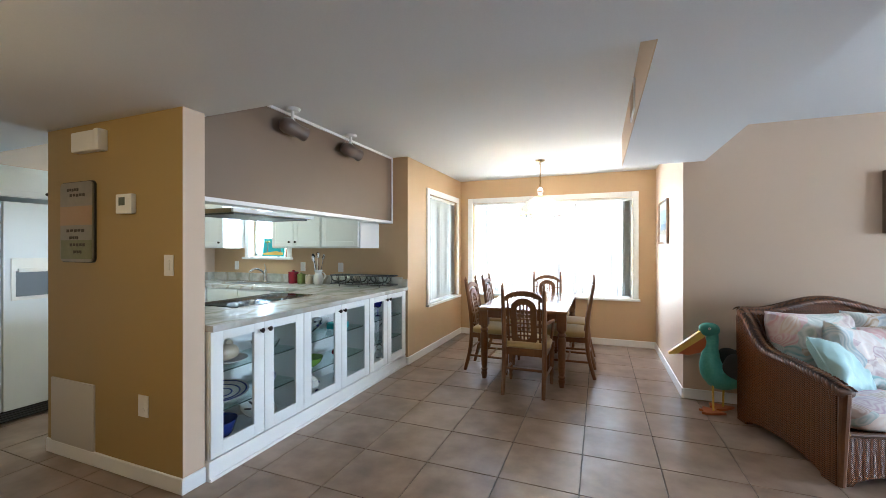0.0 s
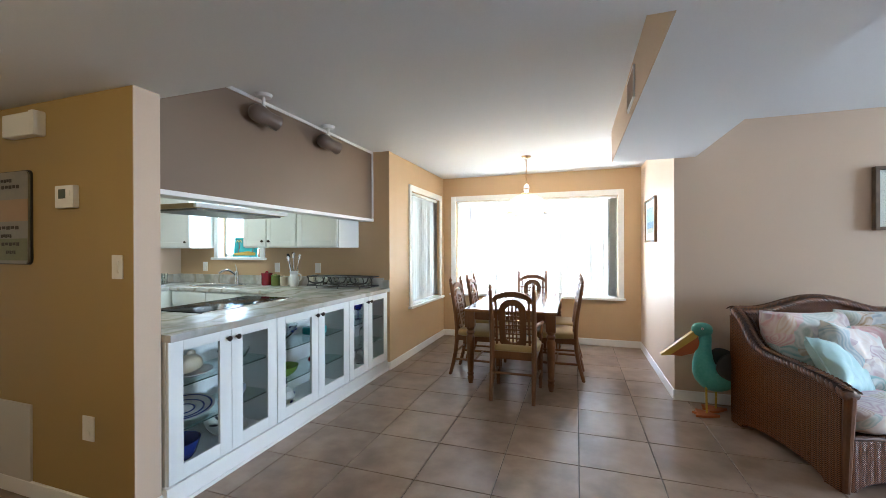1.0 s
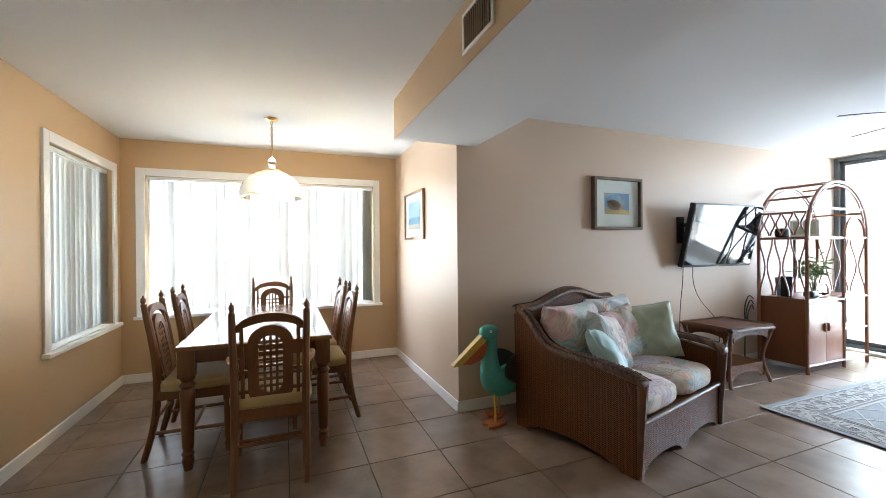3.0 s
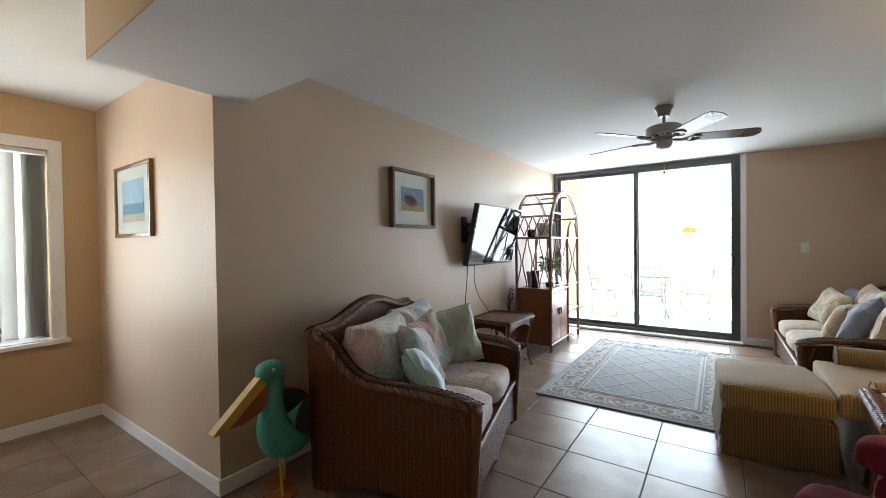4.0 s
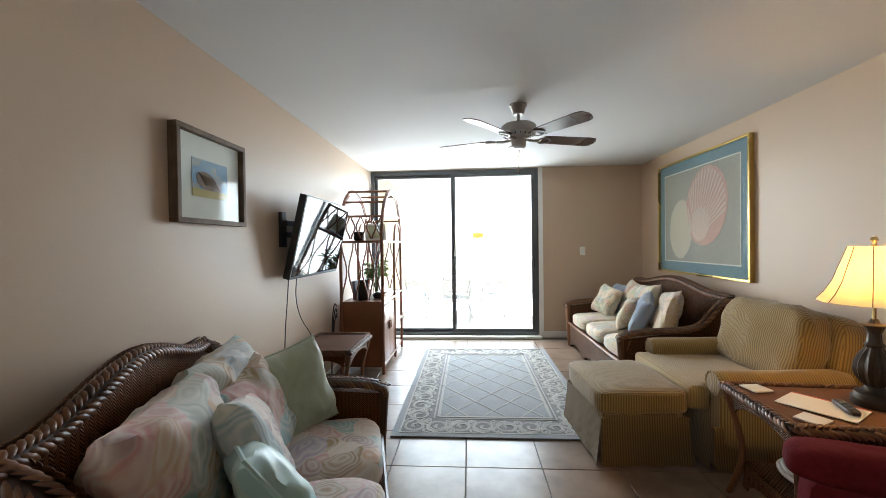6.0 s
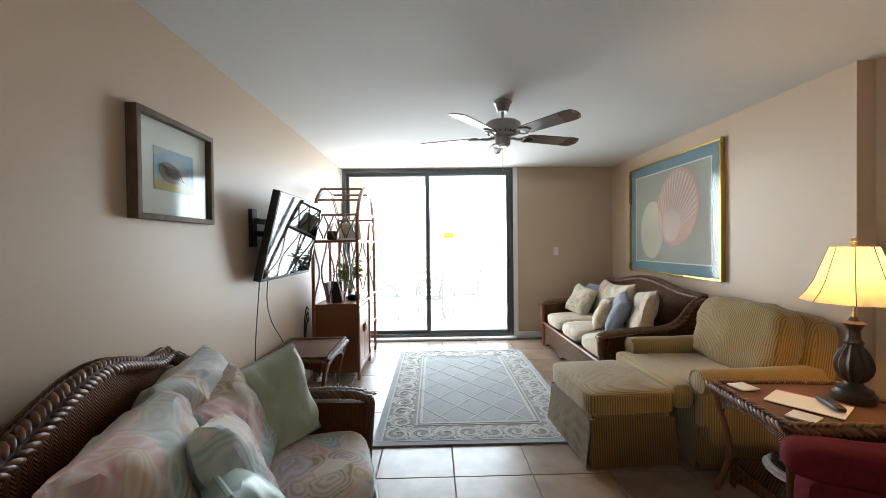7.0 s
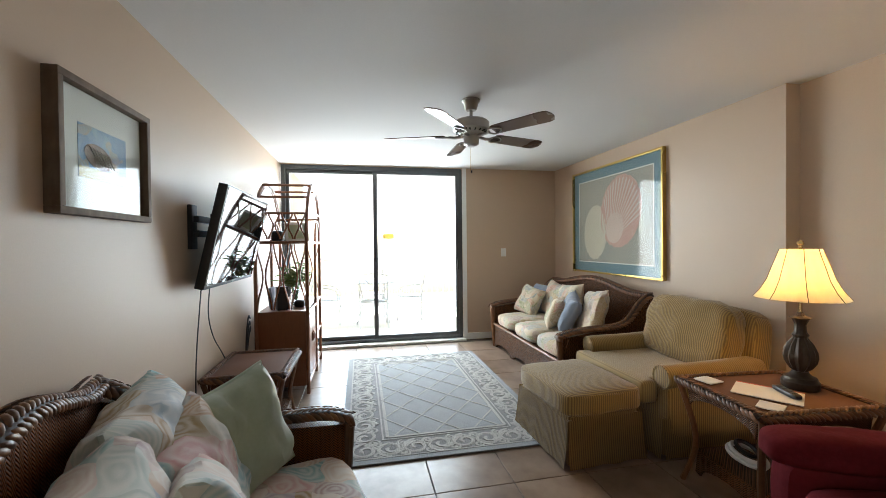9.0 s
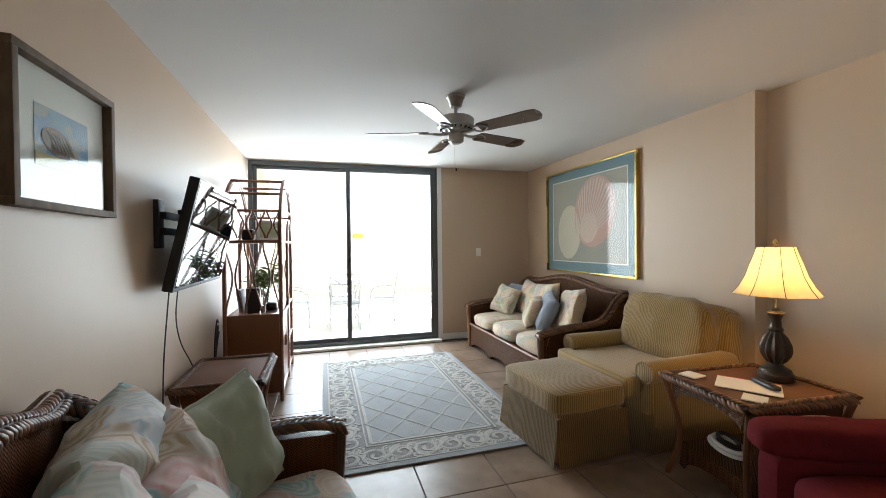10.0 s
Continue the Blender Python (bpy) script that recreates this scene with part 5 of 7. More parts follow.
for z in (0.085, 0.735):
    part("moulding", tube([(0.0, 0.0, z), (SM, 0.0, z)], 0.014, 7), RATTAN, SH)

# things on the shelf unit
ph = thing("photo_frame", "small white photo frame with a bright picture", "photo frame", pose(4.76, 3.84, 1.40, -12, 0, -58) @ Matrix.Diagonal((1.15, 1.15, 1.15, 1)))
frame_bars(ph, 0.20, 0.16, 0.022, 0.016, PLASTIC)
for o in ph.children:
    o.location.z += 0.08
part("photo", slab(-0.08, 0.08, -0.008, -0.004, 0.02, 0.14), surface("photo_print", (0.55, 0.5, 0.2), (0.2, 0.45, 0.5), (0.6, 0.55, 0.3), rough=0.4, big=9, fine=30, bump=0), ph)
solid("camera_case", rounded(0.13, 0.10, 0.10, 5, 5, at=(0, 0, 0.05)), BLACK, "small black box on the upper shelf", "box", pose(4.68, 4.0, 1.40))
sb = thing("model_sailboat", "small dark wooden model sailboat on the upper shelf", "ornament", pose(5.05, 3.95, 1.40))
part("hull", rounded(0.16, 0.045, 0.04, 3, 5, at=(0, 0, 0.02)), RATTAN, sb)
part("mast", tube([(0, 0, 0.03), (0, 0, 0.26)], 0.004, 6), RATTAN, sb)
part("sail", prism([(0.008, 0.06), (0.075, 0.06), (0.008, 0.25)], 0.004, axis="y", at=-0.002), RATTAN, sb)
part("sail", prism([(-0.008, 0.06), (-0.06, 0.06), (-0.008, 0.20)], 0.004, axis="y", at=-0.002), RATTAN, sb)
LEAF = surface("leaf_green", (0.15, 0.23, 0.06), (0.09, 0.15, 0.035), (0.22, 0.29, 0.09), rough=0.5, big=20, fine=60, bump=0.2, spread=0.2)
vz = thing("vase_of_greenery", "clear glass vase with leafy green stems", "plant", pose(5.03, 3.90, 0.76))
part("vase", lathe([(0.0, 0.0), (0.045, 0.0), (0.06, 0.03), (0.06, 0.10), (0.04, 0.15), (0.05, 0.19), (0.046, 0.19), (0.036, 0.15), (0.054, 0.10), (0.054, 0.03), (0.0, 0.012)], 20), WARE, vz)
rnd = random.Random(5)
leafbm = bmesh.new()
leafbm.verts.new((0, 0, 0))
v = [leafbm.verts.new(c) for c in ((0.012, 0.03, 0.004), (0.014, 0.07, 0.002), (0.0, 0.115, -0.012), (-0.014, 0.07, 0.002), (-0.012, 0.03, 0.004), (0.0, 0.06, -0.004))]
leafbm.verts.ensure_lookup_table()
z0 = leafbm.verts[0]
for f in ((z0, v[0], v[5]), (v[0], v[1], v[5]), (v[1], v[2], v[5]), (v[2], v[3], v[5]), (v[3], v[4], v[5]), (v[4], z0, v[5])):
    leafbm.faces.new(f)
leaf_mesh = to_mesh("leaf", leafbm, LEAF)
for k in range(13):
    a, spread_ = rnd.uniform(0, 6.28), rnd.uniform(0.05, 0.22)
    top = Vector((spread_ * math.cos(a), spread_ * math.sin(a) * 0.8, rnd.uniform(0.26, 0.44)))
    part("stem", tube(smooth_path([(0, 0, 0.02), (top.x * 0.3, top.y * 0.3, 0.19), tuple(top)], 2), 0.003, 5), LEAF, vz)
    for i in range(8):
        p = Vector((0, 0, 0.16)).lerp(top, 0.35 + 0.65 * i / 7)
        part("leaf", leaf_mesh, LEAF, vz, m=Matrix.Translation(p) @ pose(0, 0, 0, rnd.uniform(-20, 50), rnd.uniform(-40, 40), rnd.uniform(0, 360)))
jar = thing("glass_jar", "clear glass jar with a wire handle", "jar", pose(5.14, 3.86, 0.76))
part("body", lathe([(0.0, 0.0), (0.05, 0.0), (0.062, 0.04), (0.055, 0.11), (0.04, 0.13), (0.036, 0.13), (0.05, 0.10), (0.056, 0.04), (0.0, 0.01)], 20), WARE, jar)
solid("speaker", slab(-0.05, 0.05, -0.05, 0.05, 0, 0.22, bevel=0.012), BLACK, "upright black speaker on the cabinet top", "speaker", pose(4.72, 3.98, 0.76, 0, 0, 20))
solid("phone_base", rounded(0.12, 0.10, 0.07, 4, 5, at=(0, 0, 0.035)), BLACK, "low black telephone base on the cabinet top", "telephone", pose(4.86, 3.84, 0.76))
solid("blue_tin", slab(-0.09, 0.09, -0.02, 0.02, 0, 0.20, bevel=0.004), BLUEGREY, "pale blue framed panel leaning on the cabinet top", "panel", pose(4.86, 4.08, 0.76, -8, 0, 0))

# ceiling fan
FN = thing("ceiling_fan", "five-blade ceiling fan with brown blades and nickel motor", "ceiling fan", pose(3.63, 2.433, 2.43))
NICKEL = surface("brushed_nickel", (0.42, 0.40, 0.38), (0.36, 0.34, 0.32), rough=0.35, metal=0.8, fine=80, bump=0.05)
BLADE = surface("fan_blade", (0.12, 0.07, 0.05), (0.09, 0.05, 0.036), rough=0.28, big=4, fine=40, bump=0.05, coat=0.4)
part("canopy", lathe([(0.0, -0.078), (0.036, -0.078), (0.043, -0.072), (0.058, -0.022), (0.068, -0.014), (0.068, 0.0), (0.0, 0.0)], 24), NICKEL, FN)
part("downrod", lathe([(0.012, -0.15), (0.012, -0.06)], 12), NICKEL, FN)
part("motor", lathe([(0.0, -0.14), (0.05, -0.14), (0.115, -0.155), (0.135, -0.17), (0.135, -0.225), (0.12, -0.235), (0.085, -0.25), (0.08, -0.27), (0.0, -0.27)], 32), NICKEL, FN, "brushed nickel motor housing")
part("switch_cup", lathe([(0.0, -0.34), (0.03, -0.345), (0.055, -0.33), (0.06, -0.27), (0.0, -0.27)], 24), NICKEL, FN)
for k in range(18):
    a = 6.28318 * k / 18
    part("motor_slot", slab(0.088, 0.118, -0.004, 0.004, -0.247, -0.236), BLACK, FN, m=pose(0, 0, 0, 0, 0, math.degrees(a)))
outline = [(0.20, -0.048), (0.24, -0.058), (0.60, -0.068), (0.645, -0.058), (0.665, -0.02), (0.665, 0.02), (0.645, 0.058), (0.60, 0.068), (0.24, 0.058), (0.20, 0.048)]
for k in range(5):
    M = pose(0, 0, -0.265, 0, 0, -1 + 72 * k) @ pose(0, 0, 0, -13, 0, 0)
    part("blade", prism(outline, 0.007, axis="z", at=0.0), BLADE, FN, m=M)
    iron = tube([(0.06, 0, -0.005), (0.12, 0, -0.012), (0.17, 0.0, -0.006)], 0.011, 7)
    for sg in (-1, 1):
        tube(smooth_path([(0.15, 0, -0.008), (0.19, sg * 0.05, -0.006), (0.25, sg * 0.03, -0.005), (0.27, 0, -0.005)]), 0.006, 6, iron)
    part("blade_iron", iron, NICKEL, FN, m=M)
part("pull_chain", tube([(0.03, 0.0, -0.34), (0.03, 0.0, -0.52)], 0.0015, 5), BRASS, FN)
part("chain_knob", lathe([(0, -0.545), (0.006, -0.54), (0.007, -0.525), (0, -0.52)], 8), BLACK, FN)

# painted pelican
PE = thing("wooden_pelican", "painted wooden pelican with yellow beak and webbed feet", "ornament", pose(1.17, 4.03, 0))
TEAL = surface("teal_paint", (0.055, 0.34, 0.27), (0.035, 0.24, 0.20), (0.13, 0.40, 0.32), rough=0.5, big=9, fine=50, bump=0.2)
YEL = surface("yellow_paint", (0.58, 0.38, 0.045), (0.48, 0.29, 0.03), (0.62, 0.45, 0.1), rough=0.5, big=9, fine=50, bump=0.2)
ORANGE = surface("orange_paint", (0.42, 0.12, 0.03), (0.34, 0.08, 0.02), rough=0.5, big=9, fine=50, bump=0.2)
WING = surface("dark_wing", (0.03, 0.035, 0.035), (0.06, 0.05, 0.04), rough=0.6, big=9, fine=50, bump=0.2)
spine = smooth_path([(0.20, 0, 0.44), (0.15, 0, 0.36), (0.06, 0, 0.28), (-0.03, 0, 0.30), (-0.06, 0, 0.40), (-0.05, 0, 0.52), (-0.04, 0, 0.62), (-0.05, 0, 0.70)], 2)
girth = [float(np.interp(i / (len(spine) - 1), (0, 0.1, 0.25, 0.4, 0.55, 0.7, 0.85, 1), (0.012, 0.055, 0.10, 0.11, 0.082, 0.050, 0.043, 0.036))) for i in range(len(spine))]
part("body", tube(spine, 0.06, 14, radii=girth), TEAL, PE)
part("head", rounded(0.15, 0.105, 0.115, 2.4, 7, at=(-0.065, 0, 0.675)), TEAL, PE)
part("beak", prism([(-0.11, 0.69), (-0.14, 0.655), (-0.37, 0.455), (-0.365, 0.445), (-0.30, 0.455), (-0.12, 0.60), (-0.09, 0.63)], 0.05, axis="y", at=-0.025), YEL, PE, "long yellow beak")
part("pouch", prism([(-0.10, 0.62), (-0.30, 0.455), (-0.22, 0.45), (-0.13, 0.48), (-0.08, 0.55)], 0.034, axis="y", at=-0.017), ORANGE, PE)
for sy in (-1, 1):
    part("wing", rounded(0.24, 0.03, 0.20, 2.6, 6), WING, PE, m=pose(0.12, sy * 0.105, 0.40, 0, 25, sy * -8))
    part("leg", tube([(0.05 * sy, sy * 0.05, 0.24), (0.05 * sy, sy * 0.068, 0.02)], 0.008, 8), YEL, PE)
    part("foot", prism([(0.05, 0.0), (-0.03, -0.05), (-0.075, -0.055), (-0.065, -0.015), (-0.09, 0.0), (-0.065, 0.018), (-0.07, 0.055), (-0.03, 0.045)], 0.018, axis="z", at=0.002), ORANGE, PE, m=pose(0.02 + 0.05 * sy, sy * 0.075, 0, 0, 0, 10 * sy) @ Matrix.Diagonal((1.35, 1.35, 1, 1)))
    part("eye", lathe([(0, 0), (0.011, 0), (0.009, 0.006), (0, 0.008)], 12), PLASTIC, PE, m=pose(-0.075, sy * 0.050, 0.69, -90 * sy, 0, 0))
    part("pupil", lathe([(0, 0), (0.005, 0), (0, 0.003)], 10), BLACK, PE, m=pose(-0.076, sy * 0.0565, 0.69, -90 * sy, 0, 0))

# ---- dining nook ----


def window_trim(name, label, m, w, h, sill=True):
    """Casing round an opening of w by h, centred, on the wall face at local y = 0, towards -y."""
    t = tagged(new(name), label, "window", kind="structure")
    t.matrix_world = m
    c = 0.075
    for d in ((-w / 2 - c, -w / 2, -h / 2, h / 2 + c), (w / 2, w / 2 + c, -h / 2, h / 2 + c), (-w / 2, w / 2, h / 2, h / 2 + c)):
        part("window_frame", slab(d[0], d[1], -0.018, 0.0, d[2], d[3], bevel=0.004), TRIM, t)
    if sill:
        part("window_sill", slab(-w / 2 - c - 0.02, w / 2 + c + 0.02, -0.05, 0.0, -h / 2 - 0.03, -h / 2, bevel=0.006), TRIM, t)
        part("window_sill", slab(-w / 2, w / 2, 0.0, 0.13, -h / 2, -h / 2 + 0.006), TRIM, t)
    for d in ((-w / 2, -w / 2 + 0.04, -h / 2, h / 2), (w / 2 - 0.04, w / 2, -h / 2, h / 2), (-w / 2, w / 2, h / 2 - 0.04, h / 2), (-w / 2, w / 2, -h / 2 + 0.006, -h / 2 + 0.045)):
        part("sash", slab(d[0], d[1], 0.085, 0.125, d[2], d[3]), TRIM, t)
    pane_box("pane", CLEAR, t, -w / 2 + 0.03, w / 2 - 0.03, 0.10, 0.106, -h / 2 + 0.03, h / 2 - 0.03)
    return t


window_trim("window_1", "wide dining window with white casing and sill", pose((WIN[0] + WIN[1]) / 2, YB, (WIN[2] + WIN[3]) / 2), WIN[1] - WIN[0], WIN[3] - WIN[2])
window_trim("window_2", "side dining window with white casing and sill", pose(XD, (SWIN[0] + SWIN[1]) / 2, (SWIN[2] + SWIN[3]) / 2, 0, 0, 90), SWIN[1] - SWIN[0], SWIN[3] - SWIN[2])

SLAT = translucent("blind_fabric", (0.62, 0.61, 0.57), 0.10)


def blinds(label, m, w, h, n, turn, gap=0.0):
    """Vertical blinds in an opening w by h; slats turned by the same angle."""
    b = thing("vertical_blind", label, "blind", m)
    part("head_rail", slab(-w / 2 + 0.005, w / 2 - 0.005, -0.02, 0.022, h / 2 - 0.035, h / 2 - 0.002, bevel=0.004), TRIM, b)
    bm = bmesh.new()
    sw = 0.0445
    prof = [(-sw + 2 * sw * i / 4, 0.006 * (1 - (2 * i / 4 - 1) ** 2)) for i in range(5)]
    lo = [bm.verts.new((x, y, -h / 2 + 0.03)) for x, y in prof]
    hi = [bm.verts.new((x, y, h / 2 - 0.04)) for x, y in prof]
    for i in range(4):
        bm.faces.new((lo[i], lo[i + 1], hi[i + 1], hi[i]))
    bmesh.ops.solidify(bm, geom=bm.faces[:], thickness=0.0008)
    me = to_mesh("slat", bm, SLAT)
    wt = to_mesh("weight", slab(-sw * 0.9, sw * 0.9, -0.001, 0.006, -h / 2 + 0.022, -h / 2 + 0.05), SLAT)
    r = random.Random(n)
    for i in range(n):
        x = -w / 2 + 0.05 + (w - 0.1) * i / (n - 1)
        mm = pose(x, 0, 0, 0, 0, turn + r.uniform(-3, 3))
        part("slat", me, SLAT, b, m=mm)
    for k in range(3):
        part("slat", me, SLAT, b, m=pose(w / 2 - 0.09 + 0.02 * k, 0.0, 0, 0, 0, turn + 25))
    part("bead_chain", tube([(-w / 2 + 0.03, -0.02, h / 2 - 0.03), (-w / 2 + 0.03, -0.02, -h / 2 + 0.25)], 0.002, 5), PLASTIC, b)
    return b


blinds("white vertical blinds glowing with daylight in the dining window", pose((WIN[0] + WIN[1]) / 2, YB + 0.05, (WIN[2] + WIN[3]) / 2), WIN[1] - WIN[0], WIN[3] - WIN[2], 29, -36)
blinds("white vertical blinds in the side dining window", pose(XD - 0.05, (SWIN[0] + SWIN[1]) / 2, (SWIN[2] + SWIN[3]) / 2, 0, 0, 90), SWIN[1] - SWIN[0], SWIN[3] - SWIN[2], 14, -20)

# dining table
DT = thing("dining_table", "rectangular oak dining table with turned legs", "table", pose(-0.487, 4.92, 0))
TW, TL = 0.89, 1.70
part("tabletop", slab(-TW / 2, TW / 2, -TL / 2, TL / 2, 0.722, 0.75, bevel=0.008, segs=3), OAKTOP, DT)
for d in ((-TW / 2 + 0.06, TW / 2 - 0.06, -TL / 2 + 0.05, -TL / 2 + 0.075), (-TW / 2 + 0.06, TW / 2 - 0.06, TL / 2 - 0.075, TL / 2 - 0.05), (-TW / 2 + 0.04, -TW / 2 + 0.065, -TL / 2 + 0.08, TL / 2 - 0.08), (TW / 2 - 0.065, TW / 2 - 0.04, -TL / 2 + 0.08, TL / 2 - 0.08)):
    part("apron", slab(d[0], d[1], d[2], d[3], 0.64, 0.7215, bevel=0.003), OAK, DT)
for sx in (-1, 1):
    for sy in (-1, 1):
        bm = lathe([(0.0, 0.0), (0.022, 0.0), (0.028, 0.03), (0.034, 0.06), (0.028, 0.08), (0.036, 0.10), (0.026, 0.115), (0.031, 0.14), (0.038, 0.34), (0.042, 0.46), (0.032, 0.49), (0.045, 0.51), (0.03, 0.53), (0.042, 0.55), (0.042, 0.56), (0.0, 0.56)], 18)
        box(bm, -0.045, 0.045, -0.045, 0.045, 0.56, 0.7215, bevel=0.006)
        part("leg", bm, OAK, DT, m=pose(sx * (TW / 2 - 0.055), sy * (TL / 2 - 0.065), 0))


def dining_chair(label, m, arms=False):
    """A carved oak chair: seat in front at +y, back posts near y = 0."""
    c = thing("dining_chair", label, "chair", m, "chairs round the dining table")
    for sx in (-1, 1):
        path = smooth_path([(sx * 0.185, -0.07, 0.0), (sx * 0.185, -0.01, 0.22), (sx * 0.185, 0.01, 0.44), (sx * 0.187, -0.005, 0.66), (sx * 0.19, -0.06, 0.98)], 2)
        part("back_post", tube(path, 0.021, 8, radii=[0.017 + 0.006 * math.sin(3.14 * i / (len(path) - 1)) for i in range(len(path))]), OAK, c)
        part("finial", lathe([(0.0, 0.0), (0.016, 0.0), (0.010, 0.012), (0.017, 0.025), (0.014, 0.042), (0.005, 0.052), (0.006, 0.06), (0.0, 0.066)], 12), OAK, c, m=pose(sx * 0.19, -0.062, 0.975))
        bm = lathe([(0.0, 0.0), (0.014, 0.0), (0.02, 0.05), (0.016, 0.07), (0.023, 0.10), (0.024, 0.34), (0.0, 0.34)], 12)
        box(bm, -0.024, 0.024, -0.024, 0.024, 0.34, 0.43, bevel=0.004)
        part("front_leg", bm, OAK, c, m=pose(sx * 0.205, 0.40, 0))
        part("side_stretcher", tube([(sx * 0.186, -0.02, 0.17), (sx * 0.204, 0.40, 0.17)], 0.012, 8), OAK, c)
        part("side_rail", slab(sx * 0.195 - 0.012, sx * 0.195 + 0.012, 0.0, 0.40, 0.375, 0.43), OAK, c)
    part("cross_stretcher", tube([(-0.19, 0.20, 0.17), (0.19, 0.20, 0.17)], 0.011, 8), OAK, c)
    part("back_stretcher", tube([(-0.18, -0.015, 0.24), (0.18, -0.015, 0.24)], 0.011, 8), OAK, c)
    part("front_rail", slab(-0.20, 0.20, 0.39, 0.415, 0.375, 0.43, bevel=0.003), OAK, c)
    part("rear_rail", slab(-0.18, 0.18, -0.002, 0.022, 0.36, 0.43, bevel=0.003), OAK, c)
    part("seat", rounded(0.45, 0.44, 0.075, 5, 8, 0.015, 0.002, 1, (0, 0.215, 0.455)), SEATFAB, c, "gold upholstered seat")
    lean = pose(0, 0.006, 0.62, 10.0, 0, 0)
    crest = arc(0, 0.255, 0.185, 0.10, 165, 15, 14)
    low = arc(0, 0.235, 0.165, 0.07, 15, 165, 14)
    part("crest_rail", prism([(-0.185, 0.25), (-0.185, 0.30)] + crest + [(0.185, 0.30), (0.185, 0.25)] + low, 0.022, axis="y", at=-0.011), OAK, c, m=lean)
    outer = arc(0, 0.18, 0.118, 0.105, 0, 180, 14) + arc(0, -0.09, 0.118, 0.115, 180, 360, 14)
    inner_ = arc(0, 0.17, 0.062, 0.055, 0, 180, 14) + arc(0, -0.06, 0.062, 0.055, 180, 360, 14)
    bm = bmesh.new()
    n = len(outer)
    for y in (-0.010, 0.010):
        o = [bm.verts.new((u, y, v)) for u, v in outer]
        q = [bm.verts.new((u, y, v)) for u, v in inner_]
        if y < 0:
            o0, q0 = o, q
    for i in range(n):
        j = (i + 1) % n
        bm.faces.new((o0[i], o0[j], q0[j], q0[i]))
        bm.faces.new((o[i], q[i], q[j], o[j]))
        bm.faces.new((o0[i], o[i], o[j], o0[j]))
        bm.faces.new((q0[i], q0[j], q[j], q[i]))
    part("splat_ring", bm, OAK, c, "oval carved splat", m=lean)
    for u in (-0.032, 0.0, 0.032):
        part("lattice_bar", slab(u - 0.007, u + 0.007, -0.007, 0.007, -0.115, 0.222), OAK, c, m=lean)
    for v in (-0.075, -0.035, 0.005, 0.045, 0.085, 0.125, 0.165):
        part("lattice_bar", slab(-0.064, 0.064, -0.0062, 0.0062, v - 0.007, v + 0.007), OAK, c, m=lean)
    for sx in (-1, 1):
        part("side_slat", slab(sx * 0.145 - 0.010, sx * 0.145 + 0.010, -0.008, 0.008, -0.17, 0.27), OAK, c, m=lean)
        for v in (0.18, 0.02, -0.10):
            part("side_bar", slab(min(sx * 0.105, sx * 0.18), max(sx * 0.105, sx * 0.18), -0.007, 0.007, v - 0.009, v + 0.009), OAK, c, m=lean)
        if arms:
            path = smooth_path([(sx * 0.188, -0.005, 0.66), (sx * 0.225, 0.10, 0.675), (sx * 0.24, 0.24, 0.665), (sx * 0.23, 0.33, 0.645)], 2)
            part("arm", tube(path, 0.017, 8, flat=0.8), OAK, c)
            part("arm_post", tube(smooth_path([(sx * 0.232, 0.30, 0.65), (sx * 0.228, 0.27, 0.55), (sx * 0.205, 0.30, 0.42)], 2), 0.014, 8), OAK, c)
    part("lower_rail", slab(-0.182, 0.182, -0.010, 0.010, -0.185, -0.15, bevel=0.003), OAK, c, m=lean)
    return c


dining_chair("carved oak armchair at the near end of the table", pose(-0.405, 3.80, 0), True)
side_chair = dining_chair("carved oak dining chair with a gold seat at the table", pose(-1.085, 4.52, 0, 0, 0, -90))
copy_thing(side_chair, pose(-1.075, 5.14, 0, 0, 0, -88))
copy_thing(side_chair, pose(0.13, 4.68, 0, 0, 0, 90))
copy_thing(side_chair, pose(0.12, 5.24, 0, 0, 0, 91))
tagged(copy_thing(side_chair, pose(-0.46, 5.99, 0, 0, 0, 180)), "carved oak dining chair at the window end of the table")

# pendant lamp
PD = thing("pendant_lamp", "lit pendant lamp with a ribbed clear glass dome and brass chain", "pendant lamp", pose(-0.425, 5.03, CE))
part("canopy", lathe([(0.0, -0.028), (0.018, -0.026), (0.05, -0.012), (0.058, 0.0), (0.0, 0.0)], 20), BRASS, PD)
for k in range(11):
    z = -0.04 - k * 0.026
    ring = [(0.009 * math.cos(a), 0, z + 0.016 * math.sin(a)) for a in [6.28318 * i / 10 for i in range(10)]]
    part("chain_link", tube(ring, 0.0028, 5, closed=True), BRASS, PD, m=pose(0, 0, 0, 0, 0, 90 * (k % 2)))
part("cord", tube([(0.004, 0.004, -0.02), (0.004, 0.004, -0.33)], 0.002, 5), BRASS, PD)
part("glass_neck", lathe([(0.0, -0.335), (0.02, -0.335), (0.034, -0.36), (0.036, -0.385), (0.024, -0.41), (0.03, -0.43), (0.05, -0.445), (0.0, -0.45)], 18), WARE, PD, "clear glass ball neck")
part("brass_cap", lathe([(0.0, -0.43), (0.06, -0.435), (0.075, -0.45), (0.0, -0.452)], 20), BRASS, PD)
bm = bmesh.new()
rings = []
for t in range(11):
    a = radians(8 + 82 * t / 10)
    r, z = 0.258 * math.sin(a), -0.675 + 0.235 * math.cos(a)
    rings.append([bm.verts.new((r * (1 + 0.012 * math.cos(24 * q)) * math.cos(q), r * (1 + 0.012 * math.cos(24 * q)) * math.sin(q), z)) for q in [6.28318 * i / 96 for i in range(96)]])
